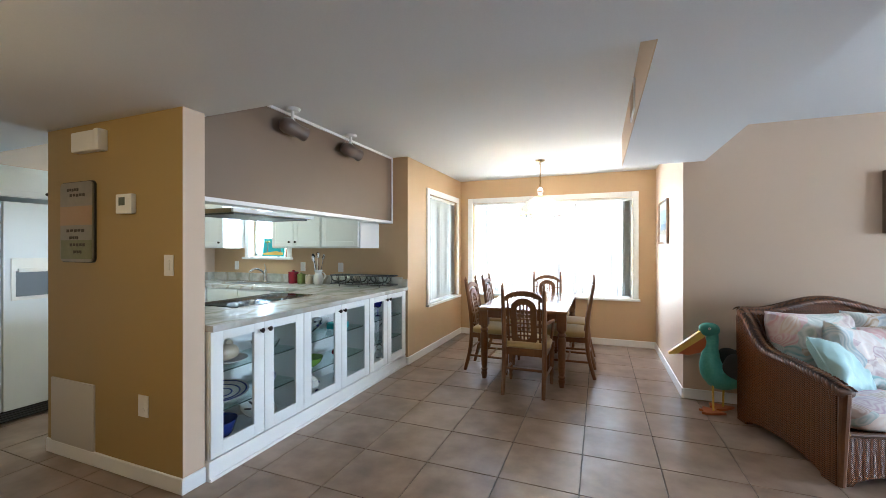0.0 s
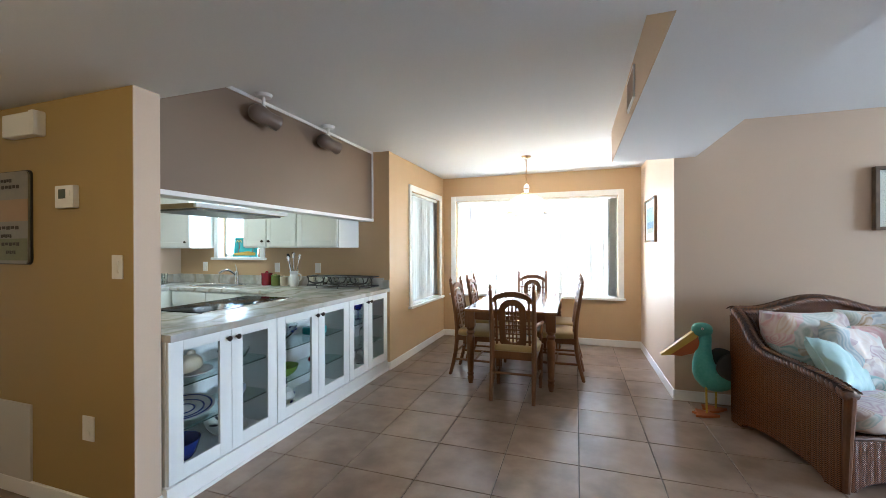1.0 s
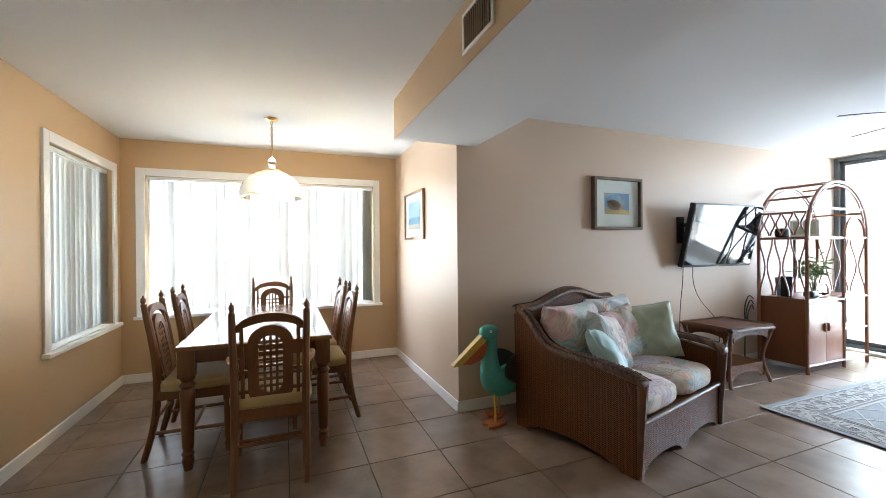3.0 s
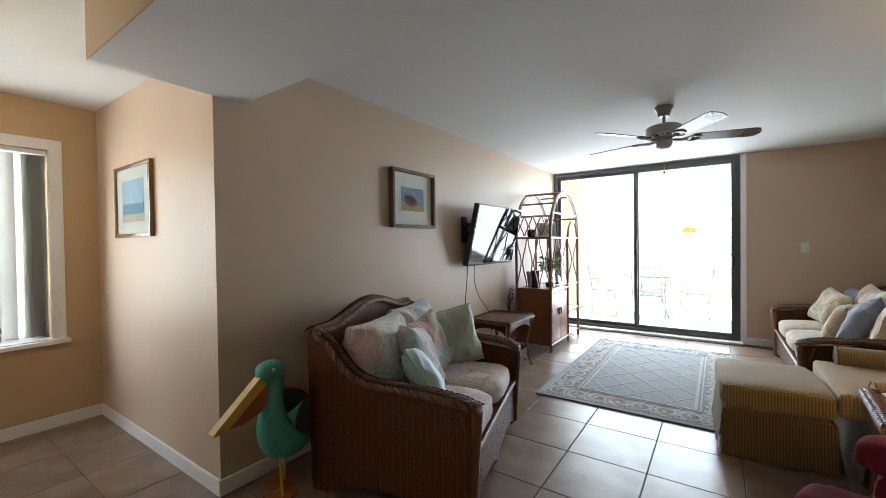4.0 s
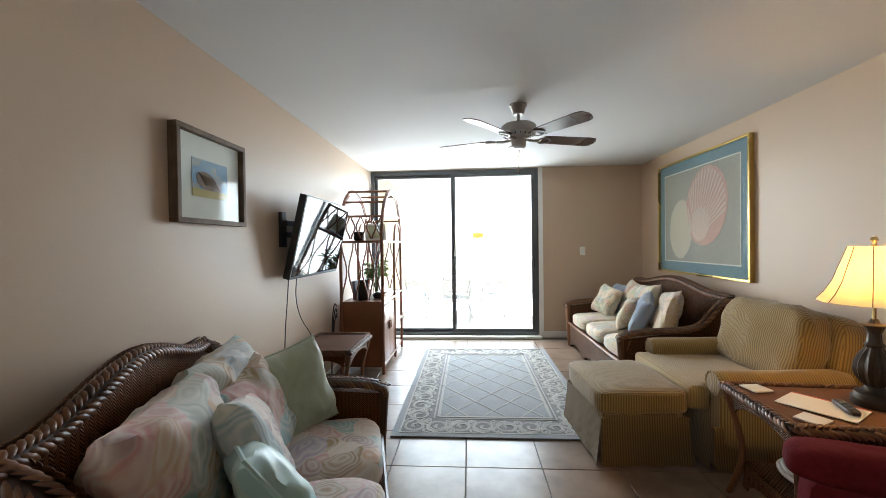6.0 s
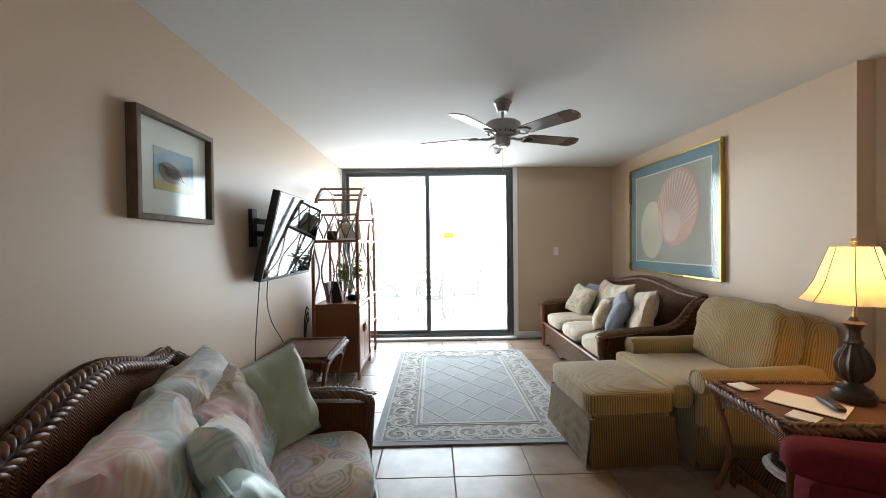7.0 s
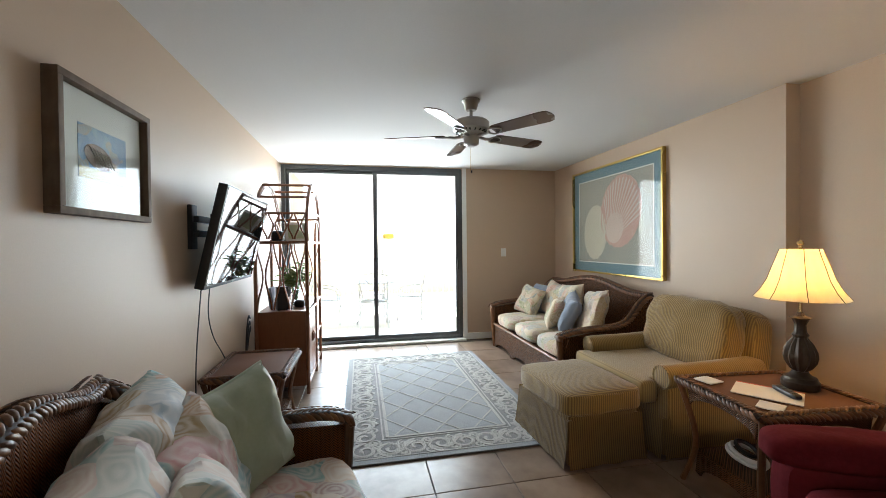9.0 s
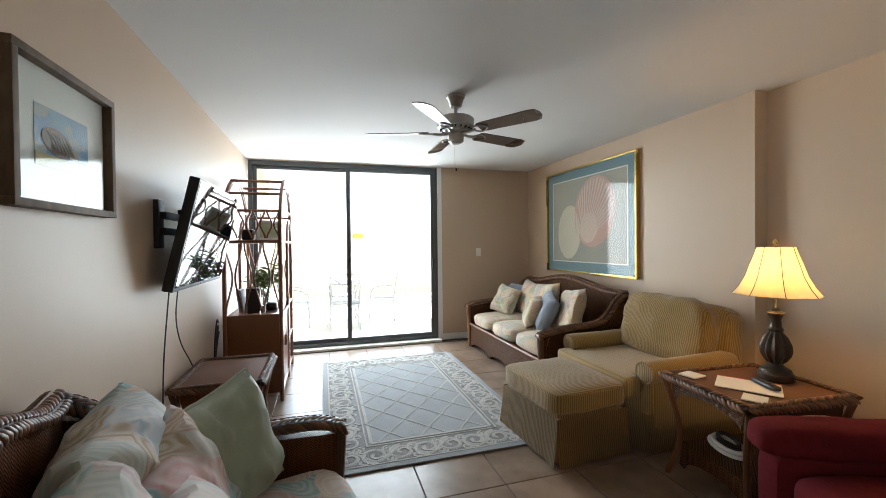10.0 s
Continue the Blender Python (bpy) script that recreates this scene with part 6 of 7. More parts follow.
for a, b in zip(rings, rings[1:]):
    for i in range(96):
        bm.faces.new((a[i], a[(i + 1) % 96], b[(i + 1) % 96], b[i]))
bmesh.ops.solidify(bm, geom=bm.faces[:], thickness=0.003)
RIBGLASS = surface("ribbed_glass", (0.95, 0.94, 0.90), (0.92, 0.91, 0.87), rough=0.12, big=8, fine=40, bump=0.1, transmission=0.9)
dome = part("shade", bm, RIBGLASS, PD, "ribbed clear glass dome")
dome.visible_shadow = False
part("brass_ring", tube([(0.260 * math.cos(a), 0.260 * math.sin(a), -0.675) for a in [6.28318 * i / 48 for i in range(48)]], 0.004, 6, closed=True), BRASS, PD)
PBULB = glow("pendant_bulb", (1.0, 0.80, 0.50), 8.0)
for k in range(4):
    a = 1.5708 * k + 0.4
    x, y = 0.07 * math.cos(a), 0.07 * math.sin(a)
    part("bulb_arm", tube([(0, 0, -0.47), (x * 0.8, y * 0.8, -0.50), (x, y, -0.57)], 0.006, 6), BRASS, PD)
    part("bulb", lathe([(0.012, -0.58), (0.017, -0.60), (0.022, -0.64), (0.018, -0.675), (0.0, -0.695)], 12), PBULB, PD).visible_shadow = False

# vent in the soffit
VT = thing("air_vent", "beige louvred air vent in the side of the soffit", "vent", pose(0.444, 2.862, 2.282, 0, 0, -90))
frame_bars(VT, 0.29, 0.185, 0.018, 0.010, PLASTIC, 0.002)
part("backing", slab(-0.13, 0.13, -0.003, -0.001, -0.08, 0.08), BLACK, VT)
for k in range(13):
    part("slat", slab(-0.001, 0.001, -0.010, 0.004, -0.076, 0.076), WALL, VT, m=pose(-0.120 + 0.02 * k, -0.003, 0, 0, 0, 30))

# ---- kitchen ----
# thermostat wall
ch = thing("door_chime", "white plastic door chime box high on the wall", "chime", pose(-2.70, YT, 2.018))
part("cover", slab(-0.14, 0.14, -0.05, 0.0, -0.062, 0.062, bevel=0.012, segs=3), PLASTIC, ch)
part("side_cap", slab(0.10, 0.147, -0.056, 0.0, -0.066, 0.066, bevel=0.012), PLASTIC, ch)
th = thing("thermostat", "white wall thermostat with a small grey display", "thermostat", pose(-2.357, YT, 1.62))
part("case", slab(-0.072, 0.072, -0.03, 0.0, -0.058, 0.058, bevel=0.008), PLASTIC, th)
part("display", slab(-0.04, 0.015, -0.032, -0.028, -0.01, 0.038), surface("lcd_grey", (0.12, 0.14, 0.11), rough=0.2, fine=20, bump=0), th)
part("button", slab(0.03, 0.05, -0.033, -0.028, 0.0, 0.03, bevel=0.002), PLASTIC, th)
switch_plate("light_switch", "white dimmer switch near the wall corner", pose(-2.0, YT, 1.262))
switch_plate("wall_outlet", "white wall outlet above the baseboard", pose(-2.22, YT, 0.44), 0.085, 0.125, "outlet")
PANELW = surface("painted_panel", (0.56, 0.53, 0.47), (0.53, 0.50, 0.44), rough=0.5, fine=100, bump=0.05)
ap = thing("access_panel", "flat painted access panel low on the wall", "panel", pose(-2.915, YT, 0.292))
part("panel", slab(-0.232, 0.232, -0.012, 0.0, -0.212, 0.212, bevel=0.003), PANELW, ap)
sg = thing("metal_sign", "weathered metal sign with a pale beach scene and faded lettering", "sign", pose(-2.85, YT, 1.525))
SIGN = surface("sign_metal", (0.34, 0.32, 0.24), (0.22, 0.24, 0.20), (0.42, 0.36, 0.26), rough=0.3, metal=0.6, big=4, fine=25, bump=0.1)
SIGNT = surface("sign_bronze_band", (0.50, 0.34, 0.18), (0.42, 0.28, 0.15), rough=0.3, metal=0.6, big=6, fine=25, bump=0.1)
def rounded_plate(w, h, r, y0, y1):
    pts = []
    for cx, cz, a0 in ((w / 2 - r, h / 2 - r, 0), (-w / 2 + r, h / 2 - r, 90), (-w / 2 + r, -h / 2 + r, 180), (w / 2 - r, -h / 2 + r, 270)):
        pts += arc(cx, cz, r, r, a0, a0 + 90, 5)
    return prism(pts, y1 - y0, axis="y", at=y0)


part("plate", rounded_plate(0.345, 0.505, 0.03, -0.018, -0.010), SIGN, sg)
part("backing", rounded_plate(0.362, 0.515, 0.03, -0.010, 0.0), BLACK, sg)
SIGNG = surface("sign_green_foot", (0.20, 0.22, 0.09), (0.30, 0.28, 0.16), (0.14, 0.16, 0.07), rough=0.35, metal=0.4, big=9, fine=30, bump=0.1)
part("band", slab(-0.171, 0.171, -0.0192, -0.0178, -0.02, 0.10), SIGNT, sg)
part("foot_band", slab(-0.165, 0.165, -0.0192, -0.0178, -0.235, -0.115), SIGNG, sg)
INK = surface("faded_ink", (0.07, 0.055, 0.04), rough=0.6, fine=60, bump=0)
for z, w, x in ((0.205, 0.13, -0.03), (0.17, 0.17, 0.02), (-0.055, 0.20, 0.0), (-0.10, 0.10, -0.02), (-0.145, 0.17, 0.02), (-0.19, 0.09, 0.02)):
    for k in range(5):
        a = x - w / 2 + w * k / 5
        part("lettering", slab(a, a + w / 5 * 0.72, -0.0203, -0.0190, z - 0.010 + 0.003 * (k % 2), z + 0.009), INK, sg)

# peninsula with glass-door cabinets
XC = -1.86
units = ((1.755, 2.541, 2.155), (2.541, 3.473, 3.013), (3.473, 4.257, 3.831))
structure("cabinet_base", slab(XC - 0.36, XC + 0.004, 1.745, 4.246, 0.0, 0.115), TRIM, "white base board under the display cabinets", "trim")
structure("base_quarter_round", slab(XC + 0.004, XC + 0.016, 1.745, 4.246, 0.0, 0.018), TRIM, "white quarter round at the floor", "trim")
INNER = surface("cabinet_lining", (0.88, 0.90, 0.90), (0.86, 0.88, 0.88), rough=0.5, fine=60, bump=0.03)
SHELFG = pane_glass("glass_shelf", (0.84, 0.93, 0.91))
SHELFEDGE = surface("glass_edge_green", (0.02, 0.06, 0.05), (0.03, 0.08, 0.07), rough=0.1, fine=40, bump=0)
KNOB = surface("dark_knob", (0.035, 0.025, 0.02), (0.05, 0.035, 0.028), rough=0.3, metal=0.6, fine=60, bump=0.05)
for y0, y1, ym in units:
    u = thing("display_cabinet", "white display cabinet with glass doors and glass shelves", "cabinet", None, "display cabinets under the counter")
    x0 = XC - 0.36
    for d in ((x0, XC - 0.021, y0 + 0.001, y0 + 0.018, 0.116, 0.868), (x0, XC - 0.021, y1 - 0.018, y1 - 0.001, 0.116, 0.868)):
        part("side_panel", slab(*d), INNER, u)
    part("bottom_panel", slab(x0, XC - 0.021, y0 + 0.019, y1 - 0.019, 0.116, 0.134), INNER, u)
    part("top_panel", slab(x0, XC - 0.021, y0 + 0.019, y1 - 0.019, 0.850, 0.868), INNER, u)
    part("back_panel", slab(x0 + 0.001, x0 + 0.012, y0 + 0.019, y1 - 0.019, 0.135, 0.849), INNER, u)
    for z in (0.36, 0.60):
        part("glass_shelf", slab(x0 + 0.02, XC - 0.04, y0 + 0.022, y1 - 0.022, z, z + 0.006), SHELFG, u, "green-edged glass shelf").visible_shadow = False
        part("shelf_edge", slab(XC - 0.0395, XC - 0.0375, y0 + 0.022, y1 - 0.022, z, z + 0.006), SHELFEDGE, u)
    for a, b, hinge in ((y0 + 0.004, ym - 0.0015, 1), (ym + 0.0015, y1 - 0.004, -1)):
        z0, z1, st = 0.122, 0.866, 0.082
        dr = part("door", slab(XC - 0.019, XC, a, a + st, z0, z1, bevel=0.002), CABINET, u, "white door with a glass panel")
        for d in ((XC - 0.019, XC, b - st, b, z0, z1), (XC - 0.019, XC, a + st, b - st, z0, z0 + st), (XC - 0.019, XC, a + st, b - st, z1 - st * 0.7, z1)):
            part("door_rail", slab(*d, bevel=0.002), CABINET, dr)
        g = part("door_glass", slab(XC - 0.012, XC - 0.008, a + st - 0.004, b - st + 0.004, z0 + st - 0.004, z1 - st * 0.7 + 0.004), CLEAR, dr)
        g.visible_shadow = False
        ky = b - 0.032 if hinge > 0 else a + 0.032
        part("knob", lathe([(0.0, 0.0), (0.006, 0.0), (0.006, 0.012), (0.015, 0.018), (0.017, 0.026), (0.010, 0.032), (0.0, 0.033)], 16), KNOB, dr, "dark round knob", m=pose(XC, ky, 0.812, 0, 90, 0))

# ware in the cabinets
CREAMW = surface("cream_glaze", (0.62, 0.52, 0.38), (0.55, 0.44, 0.30), rough=0.3, big=12, fine=50, bump=0.05)
BLUEW = surface("cobalt_glaze", (0.02, 0.04, 0.22), (0.015, 0.03, 0.16), rough=0.15, fine=50, bump=0)
WHITEW = surface("white_glaze", (0.72, 0.71, 0.68), (0.66, 0.65, 0.62), rough=0.2, fine=50, bump=0)
GREENW = surface("green_glaze", (0.13, 0.28, 0.04), (0.20, 0.32, 0.06), rough=0.2, big=14, fine=50, bump=0)
TEALW = surface("teal_glaze", (0.06, 0.40, 0.42), (0.04, 0.32, 0.36), rough=0.15, fine=50, bump=0)
REDW = surface("red_glaze", (0.26, 0.015, 0.028), (0.21, 0.01, 0.02), rough=0.2, fine=50, bump=0)
BLUEGL = glass("cobalt_glass", (0.10, 0.14, 0.75))
GREENGL = glass("green_glass", (0.25, 0.75, 0.35))


def bowl(r, h, t=0.006):
    return lathe([(0.0, 0.0), (r * 0.45, 0.0), (r * 0.8, h * 0.4), (r, h), (r - t, h), (r * 0.76, h * 0.45), (r * 0.42, t * 1.5), (0.0, t * 1.5)], 28)


def plate(r):
    return lathe([(0.0, 0.0), (r * 0.6, 0.0), (r, 0.02), (r, 0.025), (r * 0.62, 0.006), (0.0, 0.006)], 32)


XI = XC - 0.19
tp = thing("shell_tureen", "cream ceramic tureen shaped like a shell", "tureen", pose(XI, 2.02, 0.607))
part("body", rounded(0.13, 0.16, 0.10, 2.2, 7, 0, 0.012, 2, (0, 0, 0.065)), CREAMW, tp)
part("lid_knob", rounded(0.03, 0.06, 0.05, 2, 4, at=(0, 0.02, 0.118)), CREAMW, tp)
part("saucer", plate(0.13), WHITEW, tp)
pl = thing("platter", "large oval blue and white patterned platter", "platter", pose(XI - 0.02, 2.0, 0.40, 0, 16, 0) @ Matrix.Diagonal((0.75, 1.1, 1, 1)))
part("dish", plate(0.17), WHITEW, pl)
for r in (0.15, 0.11, 0.06):
    part("blue_band", tube([(r * math.cos(a), r * math.sin(a), 0.004 + max(0, (r - 0.10)) * 0.28 + 0.005) for a in [6.28318 * i / 40 for i in range(40)]], 0.006, 5, closed=True, flat=0.3), BLUEW, pl)
bb = thing("mixing_bowl", "deep cobalt blue mixing bowl with a white motif", "bowl", pose(XI + 0.03, 1.93, 0.135))
part("bowl", bowl(0.115, 0.13), BLUEW, bb)
part("motif", rounded(0.004, 0.03, 0.05, 3, 3), WHITEW, bb, m=pose(0.083, 0.02, 0.06, 0, 35, 8))
dp = thing("patterned_dish", "white dish with dark leaf pattern standing in the cabinet", "dish", pose(XI, 2.28, 0.19, 0, 24, 0))
part("dish", plate(0.13), WHITEW, dp)
for k in range(6):
    a = 6.28318 * k / 6
    part("leaf_motif", rounded(0.06, 0.022, 0.004, 2.2, 3), BLACK, dp, m=pose(0.075 * math.cos(a), 0.075 * math.sin(a), 0.012, 0, 0, math.degrees(a)))
solid("glass_bowl", bowl(0.10, 0.07), WARE, "clear glass bowl on a glass shelf", "bowl", pose(XI, 2.35, 0.607))
solid("shell_ornament", rounded(0.12, 0.16, 0.07, 2.3, 6, 0, 0.012, 7, (0, 0, 0.035)), BLUEGREY, "grey shell ornament on a glass shelf", "ornament", pose(XI, 2.36, 0.367))
fb = thing("fruit_bowl", "clear footed glass bowl with dark spots", "bowl", pose(XI, 2.79, 0.607))
part("foot", lathe([(0.0, 0), (0.05, 0), (0.045, 0.05), (0.0, 0.05)], 20), WARE, fb)
part("bowl", bowl(0.13, 0.10), WARE, fb, m=pose(0, 0, 0.05))
for k in range(8):
    part("spot", rounded(0.02, 0.02, 0.02, 2, 3), BLUEW, fb, m=pose(0.115 * math.cos(k * 0.785), 0.115 * math.sin(k * 0.785), 0.11))
solid("melon_bowl", bowl(0.115, 0.075), GREENW, "green and yellow glazed bowl", "bowl", pose(XI + 0.02, 2.80, 0.367))
dc = thing("painted_decanter", "white and blue painted ceramic figure with crown stopper", "ornament", pose(XI + 0.03, 2.80, 0.135))
part("body", lathe([(0.0, 0.0), (0.075, 0.0), (0.085, 0.015), (0.06, 0.03), (0.075, 0.07), (0.06, 0.12), (0.025, 0.145), (0.03, 0.16), (0.0, 0.165)], 20), WHITEW, dc)
for k in range(7):
    part("motif", rounded(0.025, 0.025, 0.03, 2, 3), BLUEW, dc, m=pose(0.066 * math.cos(k * 0.9), 0.066 * math.sin(k * 0.9), 0.035 + 0.05 * (k % 2)))
part("stopper", tube([(0, -0.012, 0.16), (0, -0.02, 0.20), (0, 0, 0.185), (0, 0.02, 0.20), (0, 0.012, 0.16)], 0.009, 6), BLUEW, dc)
solid("teal_box", slab(-0.07, 0.07, -0.08, 0.08, 0, 0.06, bevel=0.01), TEALW, "teal patterned glass dish on a shelf", "dish", pose(XI, 3.22, 0.607))
rb = thing("red_bird", "red glass bird ornament", "ornament", pose(XI + 0.03, 3.17, 0.367))
part("body", rounded(0.06, 0.14, 0.06, 2.2, 6, at=(0, 0, 0.04)), REDW, rb)
part("tail", prism([(0.05, 0.04), (0.12, 0.075), (0.11, 0.045)], 0.02, axis="x", at=-0.01), REDW, rb)
fg = thing("painted_figure", "small white and teal painted figure", "ornament", pose(XI + 0.04, 3.15, 0.135))
part("body", lathe([(0.0, 0.0), (0.035, 0.0), (0.03, 0.05), (0.02, 0.10), (0.026, 0.13), (0.015, 0.16), (0.0, 0.165)], 16), WHITEW, fg)
part("scarf", tube([(0.026 * math.cos(a), 0.026 * math.sin(a), 0.11) for a in [6.28318 * i / 16 for i in range(16)]], 0.008, 6, closed=True), TEALW, fg)
for x, y in ((XI + 0.05, 3.60), (XI - 0.02, 3.68), (XI + 0.04, 3.74), (XI, 3.95), (XI + 0.05, 4.02)):
    gb = thing("wine_goblet", "cobalt blue stemmed glass goblet", "goblet", pose(x, y, 0.607), "blue goblets")
    part("bowl", lathe([(0.006, 0.09), (0.03, 0.10), (0.042, 0.14), (0.038, 0.185), (0.035, 0.185), (0.038, 0.14), (0.028, 0.106), (0.0, 0.096)], 18), BLUEGL, gb)
    part("stem", lathe([(0.0, 0.0), (0.035, 0.0), (0.03, 0.004), (0.005, 0.01), (0.004, 0.09), (0.0, 0.09)], 14), BLUEGL, gb)
for x, y, z, mm in ((XI + 0.05, 3.62, 0.367, GREENGL), (XI, 3.70, 0.367, WARE), (XI + 0.03, 4.0, 0.367, WARE), (XI + 0.03, 3.64, 0.135, GREENGL), (XI, 3.98, 0.135, WARE)):
    solid("bottle", lathe([(0.0, 0.0), (0.038, 0.0), (0.04, 0.10), (0.034, 0.13), (0.016, 0.155), (0.016, 0.19), (0.02, 0.195), (0.0, 0.195)], 18), mm, "coloured glass bottle in the cabinet" if mm == GREENGL else "clear glass bottle in the cabinet", "bottle", pose(x, y, z), "bottles in the cabinets")

# counters
structure("counter_core", slab(-2.72, XC - 0.375, 1.745, 4.255, 0.0, 0.869), CABINET, "white panelled back of the peninsula", "cabinet base")
ct = solid("countertop", slab(-2.76, -1.825, 1.745, 4.258, 0.870, 0.910, bevel=0.006, segs=2), MARBLE, "pale veined marble countertop on the peninsula", "countertop")
bc_ = solid("back_countertop", slab(-4.965, -2.762, 3.64, 4.258, 0.870, 0.910, bevel=0.006, segs=2), MARBLE, "pale veined marble countertop along the kitchen wall", "countertop")
lc_ = solid("side_countertop", slab(-4.965, -4.36, 2.55, 3.638, 0.870, 0.910, bevel=0.006, segs=2), MARBLE, "pale veined marble countertop by the end wall", "countertop")
structure("backsplash", slab(-4.965, -1.90, 4.240, 4.2585, 0.911, 1.02, bevel=0.003, segs=1), MARBLE, "low marble backsplash", "backsplash")
structure("splash_end", slab(-1.985, -1.826, 4.225, 4.2395, 0.911, 1.0, bevel=0.003, segs=1), MARBLE, "marble end splash against the pillar", "backsplash")
structure("splash_side", slab(-4.968, -4.95, 2.55, 4.239, 0.911, 1.02, bevel=0.003, segs=1), MARBLE, "low marble backsplash", "backsplash")


def base_cabinet(label, x0, x1, y0, y1, face, group):
    """A base cabinet; face tells which side its doors are on."""
    c = thing("base_cabinet", label, "cabinet", None, group)
    part("carcass", slab(x0, x1, y0, y1, 0.09, 0.868), CABINET, c)
    part("toe_kick", slab(x0 + 0.03, x1 - 0.03, y0 + 0.05, y1 - 0.05, 0.0, 0.089), BLACK, c)
    if face == "-y":
        n = max(1, round((x1 - x0) / 0.45))
        for i in range(n):
            a, b = x0 + (x1 - x0) * i / n + 0.006, x0 + (x1 - x0) * (i + 1) / n - 0.006
            d = part("door", slab(a, b, y0 - 0.02, y0 - 0.001, 0.11, 0.70, bevel=0.003), CABINET, c)
            part("door_panel", slab(a + 0.06, b - 0.06, y0 - 0.0225, y0 - 0.0195, 0.17, 0.64), CABINET, d)
            part("drawer_front", slab(a, b, y0 - 0.02, y0 - 0.001, 0.715, 0.86, bevel=0.003), CABINET, c)
    else:
        n = max(1, round((y1 - y0) / 0.45))
        for i in range(n):
            a, b = y0 + (y1 - y0) * i / n + 0.006, y0 + (y1 - y0) * (i + 1) / n - 0.006
            d = part("door", slab(x1 + 0.001, x1 + 0.02, a, b, 0.11, 0.70, bevel=0.003), CABINET, c)
            part("door_panel", slab(x1 + 0.0195, x1 + 0.0225, a + 0.06, b - 0.06, 0.17, 0.64), CABINET, d)
            part("drawer_front", slab(x1 + 0.001, x1 + 0.02, a, b, 0.715, 0.86, bevel=0.003), CABINET, c)
    return c


base_cabinet("white sink base cabinet below the kitchen window", -4.34, -2.78, 3.67, 4.25, "-y", "kitchen base cabinets")
base_cabinet("white base cabinet by the kitchen end wall", -4.96, -4.38, 2.57, 4.25, "+x", "kitchen base cabinets")

COOKGLASS = surface("cooktop_glass", (0.010, 0.010, 0.010), (0.013, 0.013, 0.012), rough=0.12, fine=40, bump=0.0)
bsdf(COOKGLASS).inputs["Specular IOR Level"].default_value = 0.04
bsdf(COOKGLASS).inputs["IOR"].default_value = 1.2
cook = thing("cooktop", "black glass electric cooktop set in the counter", "cooktop", pose(-2.51, 2.74, 0.911))
part("glass_top", slab(-0.245, 0.245, -0.44, 0.44, 0.0, 0.006, bevel=0.002), COOKGLASS, cook)
for x, y, r in ((-0.10, -0.20, 0.09), (0.11, -0.22, 0.075), (-0.10, 0.20, 0.075), (0.11, 0.20, 0.10)):
    part("burner_ring", tube([(x + r * math.cos(6.28318 * i / 40), y + r * math.sin(6.28318 * i / 40), 0.006) for i in range(40)], 0.0012, 5, closed=True), ALU, cook)
part("edge_trim", slab(0.245, 0.25, -0.445, 0.445, 0.0, 0.007), STEEL, cook)

hood = thing("range_hood", "slim range hood with a steel front under the header", "range hood", pose(-2.42, 2.62, 1.60))
part("body", slab(-0.27, 0.21, -0.42, 0.42, 0.02, 0.051, bevel=0.004), surface("hood_tan", (0.36, 0.29, 0.16), (0.32, 0.25, 0.14), rough=0.5, fine=50, bump=0.05), hood)
part("front_lip", slab(0.21, 0.235, -0.43, 0.43, 0.022, 0.05, bevel=0.004), TRIM, hood)
part("filter", slab(-0.25, 0.19, -0.39, 0.39, 0.008, 0.02), ALU, hood)

# white trim round the header
for d in ((XH, XH + 0.012, YT + 0.13, YP, 1.652, 1.68), (XH, XH + 0.012, YP - 0.022, YP - 0.001, 1.68, CE - 0.001), (XH, XH + 0.012, YT + 0.13, YP - 0.022, CE - 0.022, CE - 0.001)):
    structure("trim_header", slab(*d), TRIM, "narrow white trim round the header", "trim")
structure("trim_header_under", slab(XH - 0.13, XH, YT + 0.13, YP - 0.001, 1.652, 1.6645), TRIM, "white underside trim of the header", "trim")

# spotlights
CAN = surface("can_brown", (0.17, 0.12, 0.09), (0.14, 0.10, 0.075), rough=0.4, fine=60, bump=0.05)
for y, tilt in ((2.515, 14), (3.278, 14)):
    sp_ = thing("spotlight", "unlit swivel spotlight with a taupe can on a white base", "spotlight", pose(-1.945, y, CE), "ceiling spotlights")
    part("base", lathe([(0.0, -0.022), (0.05, -0.02), (0.06, 0.0), (0.0, 0.0)], 24), TRIM, sp_)
    part("stem", lathe([(0.012, -0.10), (0.012, -0.02)], 10), TRIM, sp_)
    part("can", lathe([(0.0, -0.105), (0.030, -0.100), (0.052, -0.080), (0.062, -0.045), (0.060, -0.005), (0.052, 0.03), (0.050, 0.06), (0.056, 0.115), (0.051, 0.115), (0.045, 0.06), (0.0, 0.05)], 24), CAN, sp_, "taupe painted can", m=pose(0.0, 0.0, -0.150, -102, 0, -tilt))
    part("bracket", tube([(0.0, 0.0, -0.085), (0.0, 0.0, -0.105)], 0.018, 10), TRIM, sp_)


